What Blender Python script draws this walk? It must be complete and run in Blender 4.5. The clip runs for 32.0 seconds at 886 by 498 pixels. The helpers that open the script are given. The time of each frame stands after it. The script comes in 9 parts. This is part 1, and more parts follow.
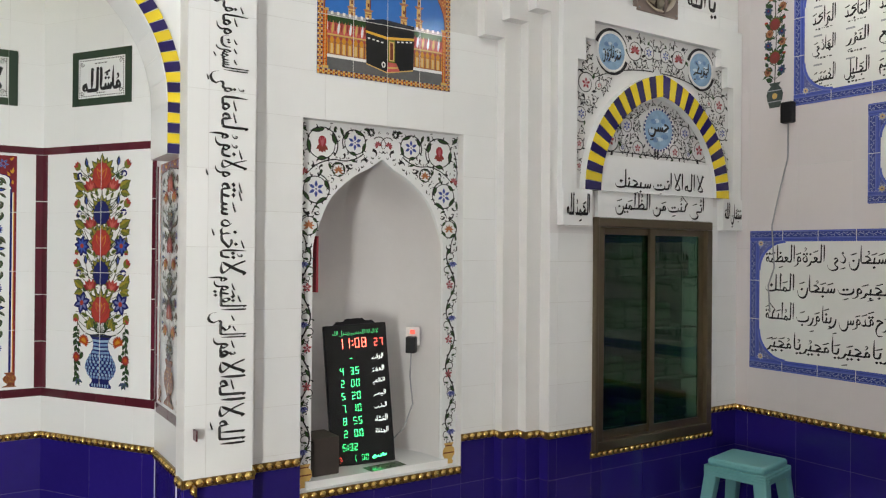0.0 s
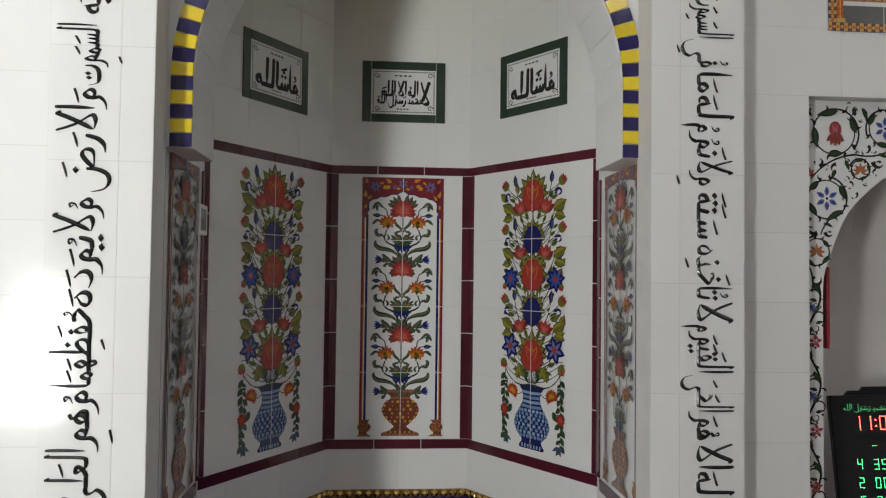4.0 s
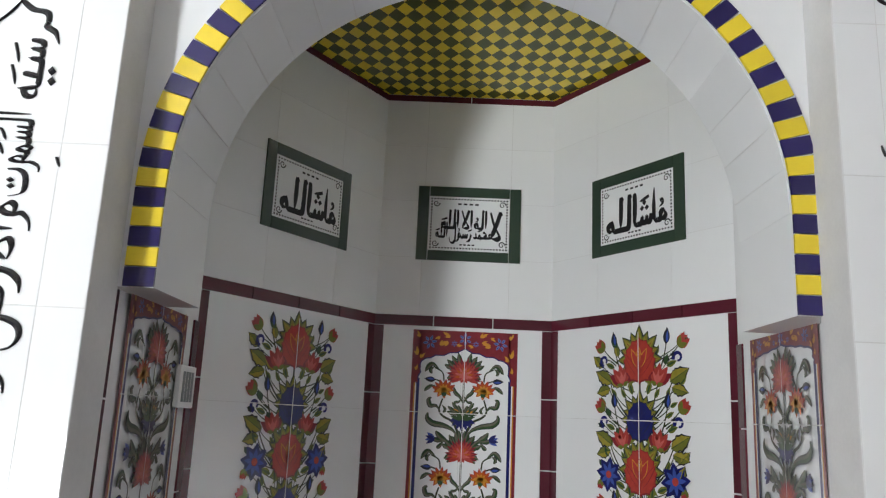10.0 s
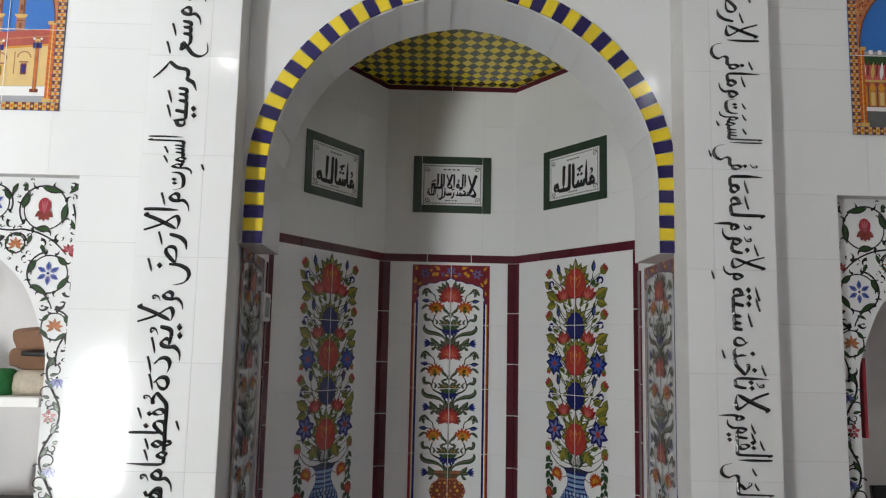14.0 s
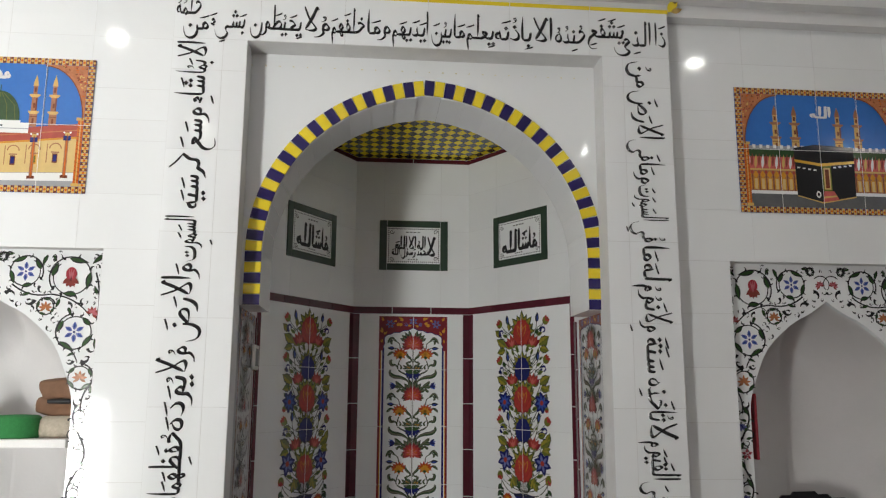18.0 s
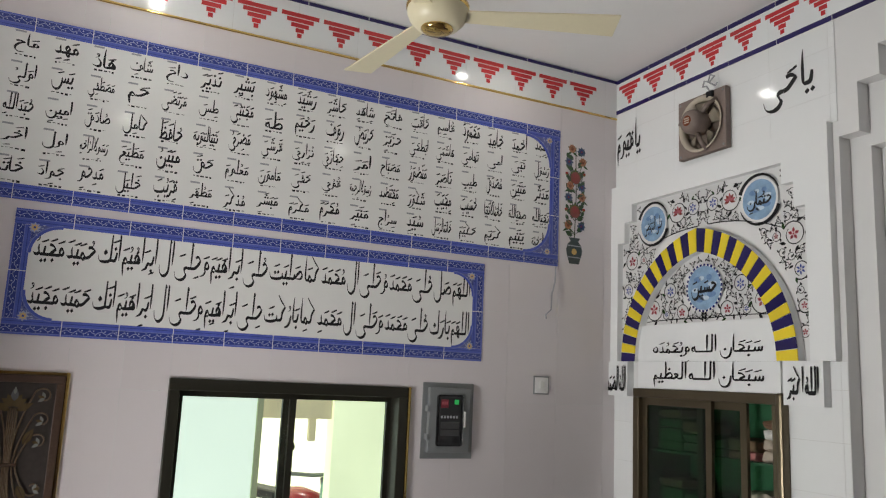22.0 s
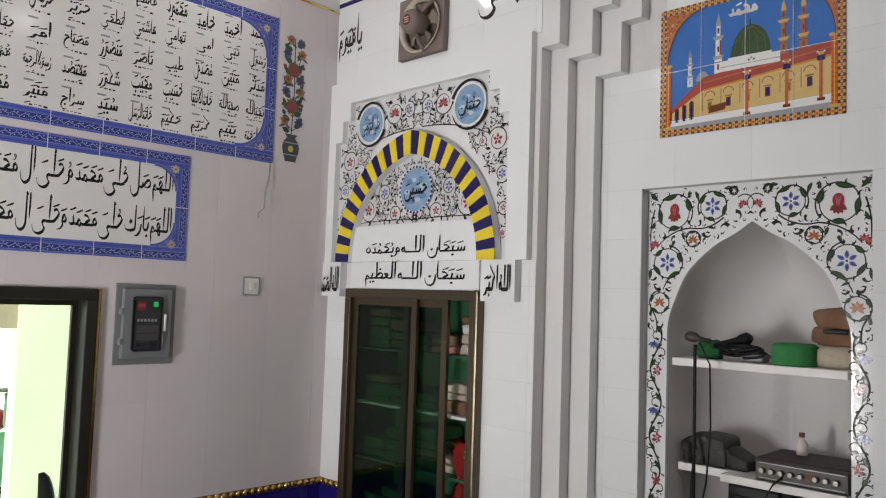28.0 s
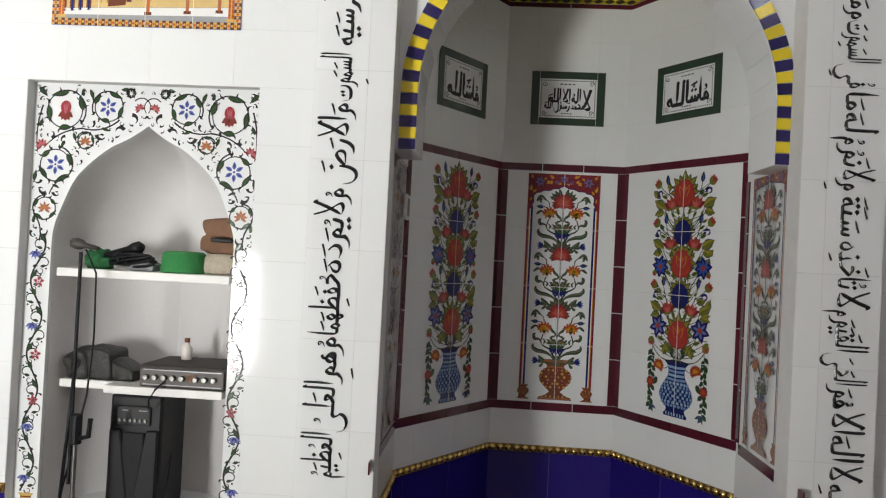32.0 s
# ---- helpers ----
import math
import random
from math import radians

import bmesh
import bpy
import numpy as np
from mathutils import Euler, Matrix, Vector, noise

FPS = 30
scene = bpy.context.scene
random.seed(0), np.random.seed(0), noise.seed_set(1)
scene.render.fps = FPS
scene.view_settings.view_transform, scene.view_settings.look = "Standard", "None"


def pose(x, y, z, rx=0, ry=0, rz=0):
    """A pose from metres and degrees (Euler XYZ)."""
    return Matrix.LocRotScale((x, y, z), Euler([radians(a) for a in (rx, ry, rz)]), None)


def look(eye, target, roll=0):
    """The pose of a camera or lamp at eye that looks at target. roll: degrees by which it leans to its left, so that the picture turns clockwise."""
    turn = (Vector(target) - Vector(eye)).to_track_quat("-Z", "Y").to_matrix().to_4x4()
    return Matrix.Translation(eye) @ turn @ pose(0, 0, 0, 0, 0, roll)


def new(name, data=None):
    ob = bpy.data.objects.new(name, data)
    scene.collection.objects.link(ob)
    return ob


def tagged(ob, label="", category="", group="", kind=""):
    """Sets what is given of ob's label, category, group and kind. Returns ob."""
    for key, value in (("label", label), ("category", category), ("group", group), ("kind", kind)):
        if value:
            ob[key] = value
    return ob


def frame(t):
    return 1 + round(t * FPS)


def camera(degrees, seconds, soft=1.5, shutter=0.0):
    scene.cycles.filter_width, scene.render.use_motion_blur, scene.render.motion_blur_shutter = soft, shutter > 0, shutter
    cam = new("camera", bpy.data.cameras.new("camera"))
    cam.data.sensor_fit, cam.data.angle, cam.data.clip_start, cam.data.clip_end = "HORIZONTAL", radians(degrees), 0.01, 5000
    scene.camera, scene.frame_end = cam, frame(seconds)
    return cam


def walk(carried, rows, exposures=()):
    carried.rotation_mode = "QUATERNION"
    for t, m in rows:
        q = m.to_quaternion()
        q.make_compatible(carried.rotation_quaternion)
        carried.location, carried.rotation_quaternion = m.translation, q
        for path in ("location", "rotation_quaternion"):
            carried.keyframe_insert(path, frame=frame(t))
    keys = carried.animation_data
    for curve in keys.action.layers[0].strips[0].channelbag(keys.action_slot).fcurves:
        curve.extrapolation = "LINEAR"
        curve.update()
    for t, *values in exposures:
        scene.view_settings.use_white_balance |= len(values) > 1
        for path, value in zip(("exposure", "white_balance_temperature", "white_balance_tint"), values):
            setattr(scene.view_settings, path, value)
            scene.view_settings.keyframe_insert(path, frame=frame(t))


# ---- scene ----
import functools

cam = camera(59.5, 32.0, soft=1.2)
PATH = [
    (0, (-0.122, -3.075, 1.53), (0.967, -1.398, 1.538), 0.5),
    (0.5, (-0.084, -3.056, 1.524), (0.898, -1.314, 1.507), 1.0),
    (1, (-0.067, -2.98, 1.527), (0.735, -1.149, 1.464), 1.2),
    (1.5, (-0.072, -2.771, 1.531), (0.526, -0.863, 1.486), 0.5),
    (2, (-0.047, -2.57, 1.504), (0.323, -0.606, 1.581), 0.4),
    (2.5, (-0.043, -2.453, 1.575), (0.202, -0.477, 1.759), 0.3),
    (3, (-0.003, -2.381, 1.585), (0.176, -0.402, 1.813), 0.8),
    (3.5, (0.007, -2.276, 1.556), (0.148, -0.287, 1.716), 1.3),
    (4, (-0.086, -2.177, 1.558), (0.076, -0.185, 1.624), 0.7),
    (4.5, (0.029, -1.962, 1.532), (0.115, 0.036, 1.517), 1.1),
    (6.5, (-0.056, -1.016, 1.62), (0.01, 0.981, 1.538), 1.0),
    (7, (-0.042, -0.913, 1.65), (-0.03, 1.082, 1.784), 1.0),
    (7.5, (-0.061, -0.917, 1.69), (-0.065, 1.056, 2.015), 0.5),
    (8, (-0.071, -0.926, 1.718), (-0.079, 1.025, 2.16), -0.1),
    (8.5, (-0.05, -0.956, 1.729), (-0.063, 0.973, 2.259), 0.1),
    (9, (-0.036, -1.056, 1.723), (-0.036, 0.863, 2.285), 0.8),
    (9.5, (-0.049, -1.268, 1.703), (-0.056, 0.661, 2.231), 1.1),
    (10, (-0.043, -1.45, 1.681), (-0.07, 0.503, 2.11), 2.6),
    (10.5, (0.02, -1.616, 1.674), (-0.03, 0.34, 2.088), 3.1),
    (11, (0.014, -1.698, 1.681), (-0.017, 0.26, 2.09), 2.8),
    (11.5, (-0.044, -1.798, 1.672), (-0.034, 0.162, 2.066), 2.4),
    (12, (-0.07, -1.885, 1.672), (-0.051, 0.079, 2.05), 2.6),
    (12.5, (-0.025, -2.02, 1.687), (-0.015, -0.048, 2.021), 2.7),
    (13, (-0.002, -2.148, 1.631), (0.013, -0.171, 1.933), 2.3),
    (13.5, (-0.037, -2.245, 1.613), (-0.008, -0.264, 1.886), 1.8),
    (14, (-0.116, -2.343, 1.598), (-0.067, -0.359, 1.852), 1.2),
    (14.5, (-0.148, -2.432, 1.583), (-0.088, -0.447, 1.821), 1.6),
    (16.5, (-0.216, -2.757, 1.549), (-0.121, -0.77, 1.754), 1.1),
    (17, (-0.208, -2.787, 1.553), (-0.083, -0.803, 1.771), 1.0),
    (17.5, (-0.185, -2.817, 1.57), (-0.023, -0.84, 1.826), 0.8),
    (18, (-0.199, -2.834, 1.607), (-0.022, -0.873, 1.962), 0.3),
    (18.5, (-0.219, -2.852, 1.647), (-0.069, -0.917, 2.129), -0.4),
    (19, (-0.24, -2.857, 1.657), (-0.158, -0.941, 2.225), -0.2),
    (19.5, (-0.284, -2.864, 1.653), (-0.515, -0.971, 2.257), 0.8),
    (20, (-0.311, -2.863, 1.617), (-1.046, -1.097, 2.201), 2.0),
    (20.5, (-0.325, -2.825, 1.644), (-1.379, -1.197, 2.13), 3.1),
    (21, (-0.317, -2.82, 1.639), (-1.673, -1.415, 2.069), 3.2),
    (21.5, (-0.354, -2.87, 1.637), (-1.952, -1.731, 2.023), 2.8),
    (21.6, (-0.382, -2.88, 1.641), (-2.023, -1.797, 2.009), 3.8),
    (22, (-0.359, -2.94, 1.657), (-2.133, -2.081, 1.992), 2.6),
    (22.5, (-0.342, -2.97, 1.69), (-2.22, -2.349, 1.984), 2.5),
    (23, (-0.349, -2.985, 1.683), (-2.281, -2.547, 1.96), 2.2),
    (23.5, (-0.35, -3.011, 1.672), (-2.307, -2.711, 1.952), 1.6),
    (24, (-0.349, -3.02, 1.685), (-2.319, -2.826, 1.967), 0.9),
    (24.5, (-0.339, -3.014, 1.686), (-2.302, -2.842, 2.029), 1.2),
    (26.5, (-0.39, -2.921, 1.661), (-2.251, -2.298, 2.044), 0.8),
    (27, (-0.362, -2.843, 1.645), (-2.12, -1.945, 1.963), 1.3),
    (27.5, (-0.374, -2.792, 1.636), (-1.977, -1.617, 1.86), 1.6),
    (28, (-0.399, -2.78, 1.623), (-1.797, -1.355, 1.753), 1.9),
    (28.5, (-0.432, -2.786, 1.591), (-1.666, -1.214, 1.661), 2.0),
    (29, (-0.458, -2.815, 1.572), (-1.54, -1.133, 1.593), 2.0),
    (29.5, (-0.445, -2.788, 1.576), (-1.399, -1.03, 1.558), 2.5),
    (30, (-0.432, -2.77, 1.572), (-1.244, -0.942, 1.564), 3.1),
    (30.5, (-0.411, -2.75, 1.58), (-1.06, -0.858, 1.588), 3.8),
    (31, (-0.393, -2.722, 1.568), (-0.859, -0.777, 1.59), 4.0),
    (31.5, (-0.372, -2.674, 1.547), (-0.654, -0.694, 1.575), 3.6),
    (32, (-0.318, -2.665, 1.528), (-0.449, -0.669, 1.554), 2.9),
]
walk(cam, [(t, look(eye, target, roll)) for t, eye, target, roll in PATH], [(0.0, 1.22, 6760, 8.0), (1.0, 1.30, 6780, 9.0), (2.0, 0.64, 6800, 10.0), (3.0, 0.40, 6740, 10.0), (4.0, 0.40, 6720, 9.0), (7.0, 1.22, 6560, 9.6), (8.0, 1.20, 6440, 10.2), (9.0, 1.14, 6290, 10.6), (10.0, 0.86, 6300, 10.4), (12.0, 0.55, 6440, 10.0), (14.0, 0.32, 6480, 10.0), (17.0, 0.36, 6540, 10.0), (18.0, 0.33, 6665, 10.0), (19.0, 0.13, 6670, 10.0), (20.0, -0.31, 6695, 10.3), (21.0, -0.74, 6720, 10.6), (22.0, -0.84, 6740, 11.5), (24.0, -0.66, 6590, 12.0), (27.0, -0.86, 6690, 13.0), (28.0, -0.62, 6660, 14.5), (29.0, -0.28, 6720, 13.5), (30.0, -0.18, 6790, 11.2), (31.0, -0.02, 6740, 10.6), (32.0, 0.32, 6690, 10.0)])

# ---- light ----
world = bpy.data.worlds.new("sky")
scene.world = world
world.use_nodes = True
wn = world.node_tree
sky = wn.nodes.new("ShaderNodeTexSky")
sky.sky_type = "NISHITA"
sky.sun_disc = False
sky.sun_elevation, sky.sun_rotation = radians(50), radians(200)
wn.nodes["Background"].inputs["Strength"].default_value = 0.12
wn.links.new(sky.outputs["Color"], wn.nodes["Background"].inputs["Color"])
sun = new("sun", bpy.data.lights.new("sun", "SUN"))
sun.data.energy, sun.data.angle, sun.data.color = 3.0, radians(0.5), (1.0, 0.95, 0.88)
sun.matrix_world = look((0, 0, 10), (2.2, 6.0, 2.4))


def window_light(name, eye, target, width, height, watts, colour):
    lamp = bpy.data.lights.new(name, "AREA")
    lamp.shape, lamp.size, lamp.size_y, lamp.energy, lamp.color = "RECTANGLE", width, height, watts, colour
    ob = new(name, lamp)
    ob.matrix_world = look(eye, target)
    return ob


# daylight through the doorway behind the walk
window_light("doorway_light", (-2.66, -4.18, 0.98), (-2.15, -1.2, 3.9), 0.50, 1.28, 146, (0.97, 0.985, 0.98))
LED = [(-3.4, -1.03), (-1.55, -1.14), (1.55, -1.14), (3.4, -1.03), (-3.4, -2.7), (-1.41, -2.7), (1.40, -2.7), (3.4, -2.7)]
for lx, ly in LED:
    lamp = bpy.data.lights.new("led_downlight", "AREA")
    lamp.shape, lamp.size, lamp.energy, lamp.color = "DISK", 0.07, 2.35, (0.99, 1.0, 0.95)
    new("led_downlight_lamp", lamp).matrix_world = look((lx, ly, 3.392), (lx, ly, 0))

# ---- materials ----


COLOURS = {}


def mat(name, colour, rough=0.5, metal=0.0, vary=0.06, scale=6.0, bump=0.0, bump_scale=60.0, per_object=0.0, emit=0.0, coat=0.0):
    """A plain surface with two scales of colour variation and fine relief."""
    COLOURS[name] = colour
    m = bpy.data.materials.new(name)
    m.use_nodes = True
    t = m.node_tree
    b = t.nodes["Principled BSDF"]
    b.inputs["Roughness"].default_value, b.inputs["Metallic"].default_value = rough, metal
    b.inputs["Coat Weight"].default_value = coat
    geo = t.nodes.new("ShaderNodeNewGeometry")
    rgb = t.nodes.new("ShaderNodeRGB")
    rgb.outputs[0].default_value = (*colour, 1)
    colour_out = rgb.outputs[0]
    if vary:
        for k, (s, amount) in enumerate(((scale, vary), (scale * 9, vary * 0.5))):
            n = t.nodes.new("ShaderNodeTexNoise")
            n.inputs["Scale"].default_value, n.inputs["Detail"].default_value = s, 4
            t.links.new(geo.outputs["Position"], n.inputs["Vector"])
            h = t.nodes.new("ShaderNodeHueSaturation")
            mr = t.nodes.new("ShaderNodeMapRange")
            mr.inputs["To Min"].default_value, mr.inputs["To Max"].default_value = 1 - amount, 1 + amount
            t.links.new(n.outputs["Fac"], mr.inputs["Value"])
            t.links.new(mr.outputs["Result"], h.inputs["Value"])
            t.links.new(colour_out, h.inputs["Color"])
            colour_out = h.outputs["Color"]
    if per_object:
        info = t.nodes.new("ShaderNodeObjectInfo")
        mr = t.nodes.new("ShaderNodeMapRange")
        mr.inputs["To Min"].default_value, mr.inputs["To Max"].default_value = 1 - per_object, 1 + per_object
        h = t.nodes.new("ShaderNodeHueSaturation")
        t.links.new(info.outputs["Random"], mr.inputs["Value"])
        t.links.new(mr.outputs["Result"], h.inputs["Value"])
        t.links.new(colour_out, h.inputs["Color"])
        colour_out = h.outputs["Color"]
    t.links.new(colour_out, b.inputs["Base Color"])
    if bump:
        n = t.nodes.new("ShaderNodeTexNoise")
        n.inputs["Scale"].default_value, n.inputs["Detail"].default_value = bump_scale, 3
        t.links.new(geo.outputs["Position"], n.inputs["Vector"])
        bp = t.nodes.new("ShaderNodeBump")
        bp.inputs["Strength"].default_value, bp.inputs["Distance"].default_value = bump, 0.01
        t.links.new(n.outputs["Fac"], bp.inputs["Height"])
        t.links.new(bp.outputs["Normal"], b.inputs["Normal"])
    if emit:
        t.links.new(colour_out, b.inputs["Emission Color"])
        b.inputs["Emission Strength"].default_value = emit
    return m


def glass(name, tint, rough=0.02):
    m = bpy.data.materials.new(name)
    m.use_nodes = True
    b = m.node_tree.nodes["Principled BSDF"]
    b.inputs["Base Color"].default_value = (*tint, 1)
    b.inputs["Roughness"].default_value, b.inputs["Transmission Weight"].default_value, b.inputs["IOR"].default_value = rough, 1.0, 1.45
    return m


WHITE_TILE = mat("white_tile", (0.785, 0.80, 0.80), 0.09, vary=0.02, scale=2.0, bump=0.012, bump_scale=5, per_object=0.015)
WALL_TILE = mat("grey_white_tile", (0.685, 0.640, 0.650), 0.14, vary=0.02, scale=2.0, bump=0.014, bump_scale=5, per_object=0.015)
for glazed in (WHITE_TILE, WALL_TILE):
    glazed.node_tree.nodes["Principled BSDF"].inputs["Specular IOR Level"].default_value = 0.32
GROUT = mat("grout", (0.66, 0.66, 0.65), 0.8, vary=0.1, scale=14)
BLUE_GROUT = mat("blue_grout", (0.10, 0.09, 0.26), 0.6, vary=0.2, scale=14)
STEP_TILE = mat("step_tile", (0.73, 0.73, 0.725), 0.14, vary=0.02, scale=2.0, bump=0.012, bump_scale=5)
# greyer than the other plaster: shade inside the wall niches put into its colour
NICHE_SHADE_PLASTER = mat("niche_shade_plaster", (0.66, 0.645, 0.64), 0.55, vary=0.05, scale=3, bump=0.08, bump_scale=90)
PLASTER = mat("white_plaster", (0.78, 0.77, 0.76), 0.55, vary=0.04, scale=3, bump=0.08, bump_scale=90)
CEILING = mat("ceiling_paint", (0.80, 0.80, 0.79), 0.6, vary=0.03, scale=2, bump=0.05, bump_scale=70)
MAROON = mat("maroon_tile", (0.085, 0.012, 0.022), 0.15, vary=0.12, scale=20, per_object=0.18)
BLUE_TILE = mat("cobalt_tile", (0.020, 0.012, 0.17), 0.08, vary=0.12, scale=4, bump=0.012, bump_scale=6, per_object=0.12)
NAVY = mat("navy_tile", (0.020, 0.014, 0.095), 0.14, vary=0.1, scale=12, per_object=0.2)
YELLOW = mat("yellow_tile", (0.80, 0.62, 0.035), 0.14, vary=0.06, scale=12, per_object=0.06)
GREEN_TILE = mat("olive_green_tile", (0.085, 0.095, 0.018), 0.14, vary=0.1, scale=12)
GOLD = mat("gold_trim", (0.72, 0.50, 0.17), 0.16, metal=1.0, vary=0.15, scale=40)
GOLD_DARK = mat("tarnished_gold", (0.20, 0.12, 0.035), 0.35, metal=0.8, vary=0.2, scale=40)
INK = mat("black_ink", (0.011, 0.011, 0.012), 0.42, vary=0.2, scale=20)
RELIEF_INK = mat("glossy_black_relief", (0.013, 0.013, 0.014), 0.20, vary=0.2, scale=20, bump=0.15, bump_scale=90)
INK.node_tree.nodes["Principled BSDF"].inputs["Specular IOR Level"].default_value = 0.28
RED = mat("red_glaze", (0.55, 0.035, 0.04), 0.15, vary=0.12, scale=20, per_object=0.06)
BROWN_METAL = mat("bronze_aluminium", (0.125, 0.100, 0.064), 0.32, metal=0.7, vary=0.1, scale=20)
FLOOR = mat("floor_carpet", (0.25, 0.20, 0.185), 0.95, vary=0.25, scale=20, bump=0.5, bump_scale=400)
OUTSIDE_WALL = mat("outside_plaster", (0.60, 0.63, 0.42), 0.8, vary=0.06, scale=2)
DARK_WOOD = mat("dark_carved_wood", (0.055, 0.028, 0.016), 0.45, vary=0.3, scale=18, bump=0.2, bump_scale=80)
GREY_METAL = mat("grey_painted_steel", (0.20, 0.21, 0.215), 0.45, vary=0.06, scale=14)
BLACK_PLASTIC = mat("black_plastic", (0.010, 0.010, 0.012), 0.45, vary=0.2, scale=20)
BLACK_PLASTIC.node_tree.nodes["Principled BSDF"].inputs["Specular IOR Level"].default_value = 0.22

# ---- tools ----


def part(name, data, material=None, parent=None, label="", m=None):
    """Links mesh data (a bmesh or a mesh) as one object under a thing or a part."""
    if isinstance(data, bmesh.types.BMesh):
        me = bpy.data.meshes.new(name)
        data.to_mesh(me)
        data.free()
        data = me
    if material is not None and not data.materials:
        for one in material if isinstance(material, (list, tuple)) else [material]:
            data.materials.append(one)
    ob = new(name, data)
    if parent is not None:
        ob.parent = parent
    if m is not None:
        ob.matrix_basis = m
    if label:
        ob["label"] = label
    return ob


def thing(name, label, category, m=None, group="", kind=""):
    ob = new(name)
    if m is not None:
        ob.matrix_basis = m
    return tagged(ob, label, category, group, kind)


def raw(verts, faces, name="mesh"):
    me = bpy.data.meshes.new(name)
    me.from_pydata([tuple(v) for v in verts], [], faces)
    me.update()
    return me


def box_bm(x0, x1, y0, y1, z0, z1, bevel=0.0, segments=2):
    bm = bmesh.new()
    bmesh.ops.create_cube(bm, size=1)
    for v in bm.verts:
        v.co = Vector((x0 + (v.co.x + 0.5) * (x1 - x0), y0 + (v.co.y + 0.5) * (y1 - y0), z0 + (v.co.z + 0.5) * (z1 - z0)))
    if bevel:
        bmesh.ops.bevel(bm, geom=bm.edges[:], offset=bevel, segments=segments, profile=0.5, affect="EDGES")
    return bm


def cyl_bm(r0, r1, z0, z1, n=20, bevel=0.0):
    bm = bmesh.new()
    bmesh.ops.create_cone(bm, cap_ends=True, segments=n, radius1=r0, radius2=r1, depth=z1 - z0)
    bmesh.ops.translate(bm, vec=(0, 0, (z0 + z1) / 2), verts=bm.verts)
    if bevel:
        edges = [e for e in bm.edges if abs(e.verts[0].co.z - e.verts[1].co.z) < 1e-6]
        bmesh.ops.bevel(bm, geom=edges, offset=bevel, segments=2, profile=0.5, affect="EDGES")
    return bm


def lathe(profile, n=24, caps=True):
    """A turned shape from (radius, height) pairs."""
    bm = bmesh.new()
    rings = []
    for r, z in profile:
        rings.append([bm.verts.new((r * math.cos(2 * math.pi * k / n), r * math.sin(2 * math.pi * k / n), z)) for k in range(n)])
    for a, b in zip(rings, rings[1:]):
        for k in range(n):
            bm.faces.new((a[k], a[(k + 1) % n], b[(k + 1) % n], b[k])).smooth = True
    if caps:
        bm.faces.new(rings[0][::-1])
        bm.faces.new(rings[-1])
    return bm


def tube(points, radius, n=8):
    """A round bar or cable along points."""
    pts = [Vector(p) for p in points]
    bm = bmesh.new()
    rings = []
    for k, p in enumerate(pts):
        d = (pts[min(k + 1, len(pts) - 1)] - pts[max(k - 1, 0)]).normalized()
        side = d.cross(Vector((0.31, 0.17, 0.93))).normalized()
        up = side.cross(d)
        rings.append([bm.verts.new(p + radius * (math.cos(2 * math.pi * j / n) * side + math.sin(2 * math.pi * j / n) * up)) for j in range(n)])
    for a, b in zip(rings, rings[1:]):
        for j in range(n):
            bm.faces.new((a[j], a[(j + 1) % n], b[(j + 1) % n], b[j])).smooth = True
    bm.faces.new(rings[0])
    bm.faces.new(rings[-1][::-1])
    bmesh.ops.recalc_face_normals(bm, faces=bm.faces)
    return bm


def slab(outer, holes=(), depth=0.05):
    """A plate in the u-v plane, its face at w = 0 and its back at w = -depth, with openings right through."""
    from mathutils.geometry import tessellate_polygon
    loops = [outer, *holes]
    flat = [Vector((u, v, 0)) for loop in loops for u, v in loop]
    tris = tessellate_polygon([[Vector((u, v, 0)) for u, v in loop] for loop in loops])
    n = len(flat)
    verts = flat + [Vector((p.x, p.y, -depth)) for p in flat]
    faces = []
    for tri in tris:
        a, b, c = (flat[i] for i in tri)
        up = (b - a).cross(c - a).z > 0
        t = tuple(tri) if up else tuple(tri[::-1])
        faces.append(t)
        faces.append(tuple(i + n for i in t[::-1]))
    k = 0
    for loop in loops:
        m = len(loop)
        for i in range(m):
            a, b = k + i, k + (i + 1) % m
            faces.append((a, b, b + n, a + n))
        k += m
    bm = bmesh.new()
    vs = [bm.verts.new(v) for v in verts]
    for f in faces:
        try:
            bm.faces.new([vs[i] for i in f])
        except ValueError:
            pass
    bmesh.ops.recalc_face_normals(bm, faces=bm.faces)
    return bm


def rect(u0, u1, v0, v1):
    return [(u0, v0), (u1, v0), (u1, v1), (u0, v1)]


def plane(origin, right):
    """A wall's own frame: u to the viewer's right along the wall, v up, w out of the wall towards the viewer."""
    r = Vector((*right, 0)).normalized()
    w = Vector((r.y, -r.x, 0))
    o = Vector(origin)
    return Matrix(((r.x, 0, w.x, o.x), (r.y, 0, w.y, o.y), (0, 1, 0, o.z), (0, 0, 0, 1)))


def at(u, v, w=0.0, turn=0.0, size=1.0):
    return Matrix.Translation((u, v, w)) @ Matrix.Rotation(radians(turn), 4, "Z") @ Matrix.Scale(size, 4)


def arc(cx, cy, r, a0, a1, n):
    return [(cx + r * math.cos(radians(a0 + (a1 - a0) * k / n)), cy + r * math.sin(radians(a0 + (a1 - a0) * k / n))) for k in range(n + 1)]


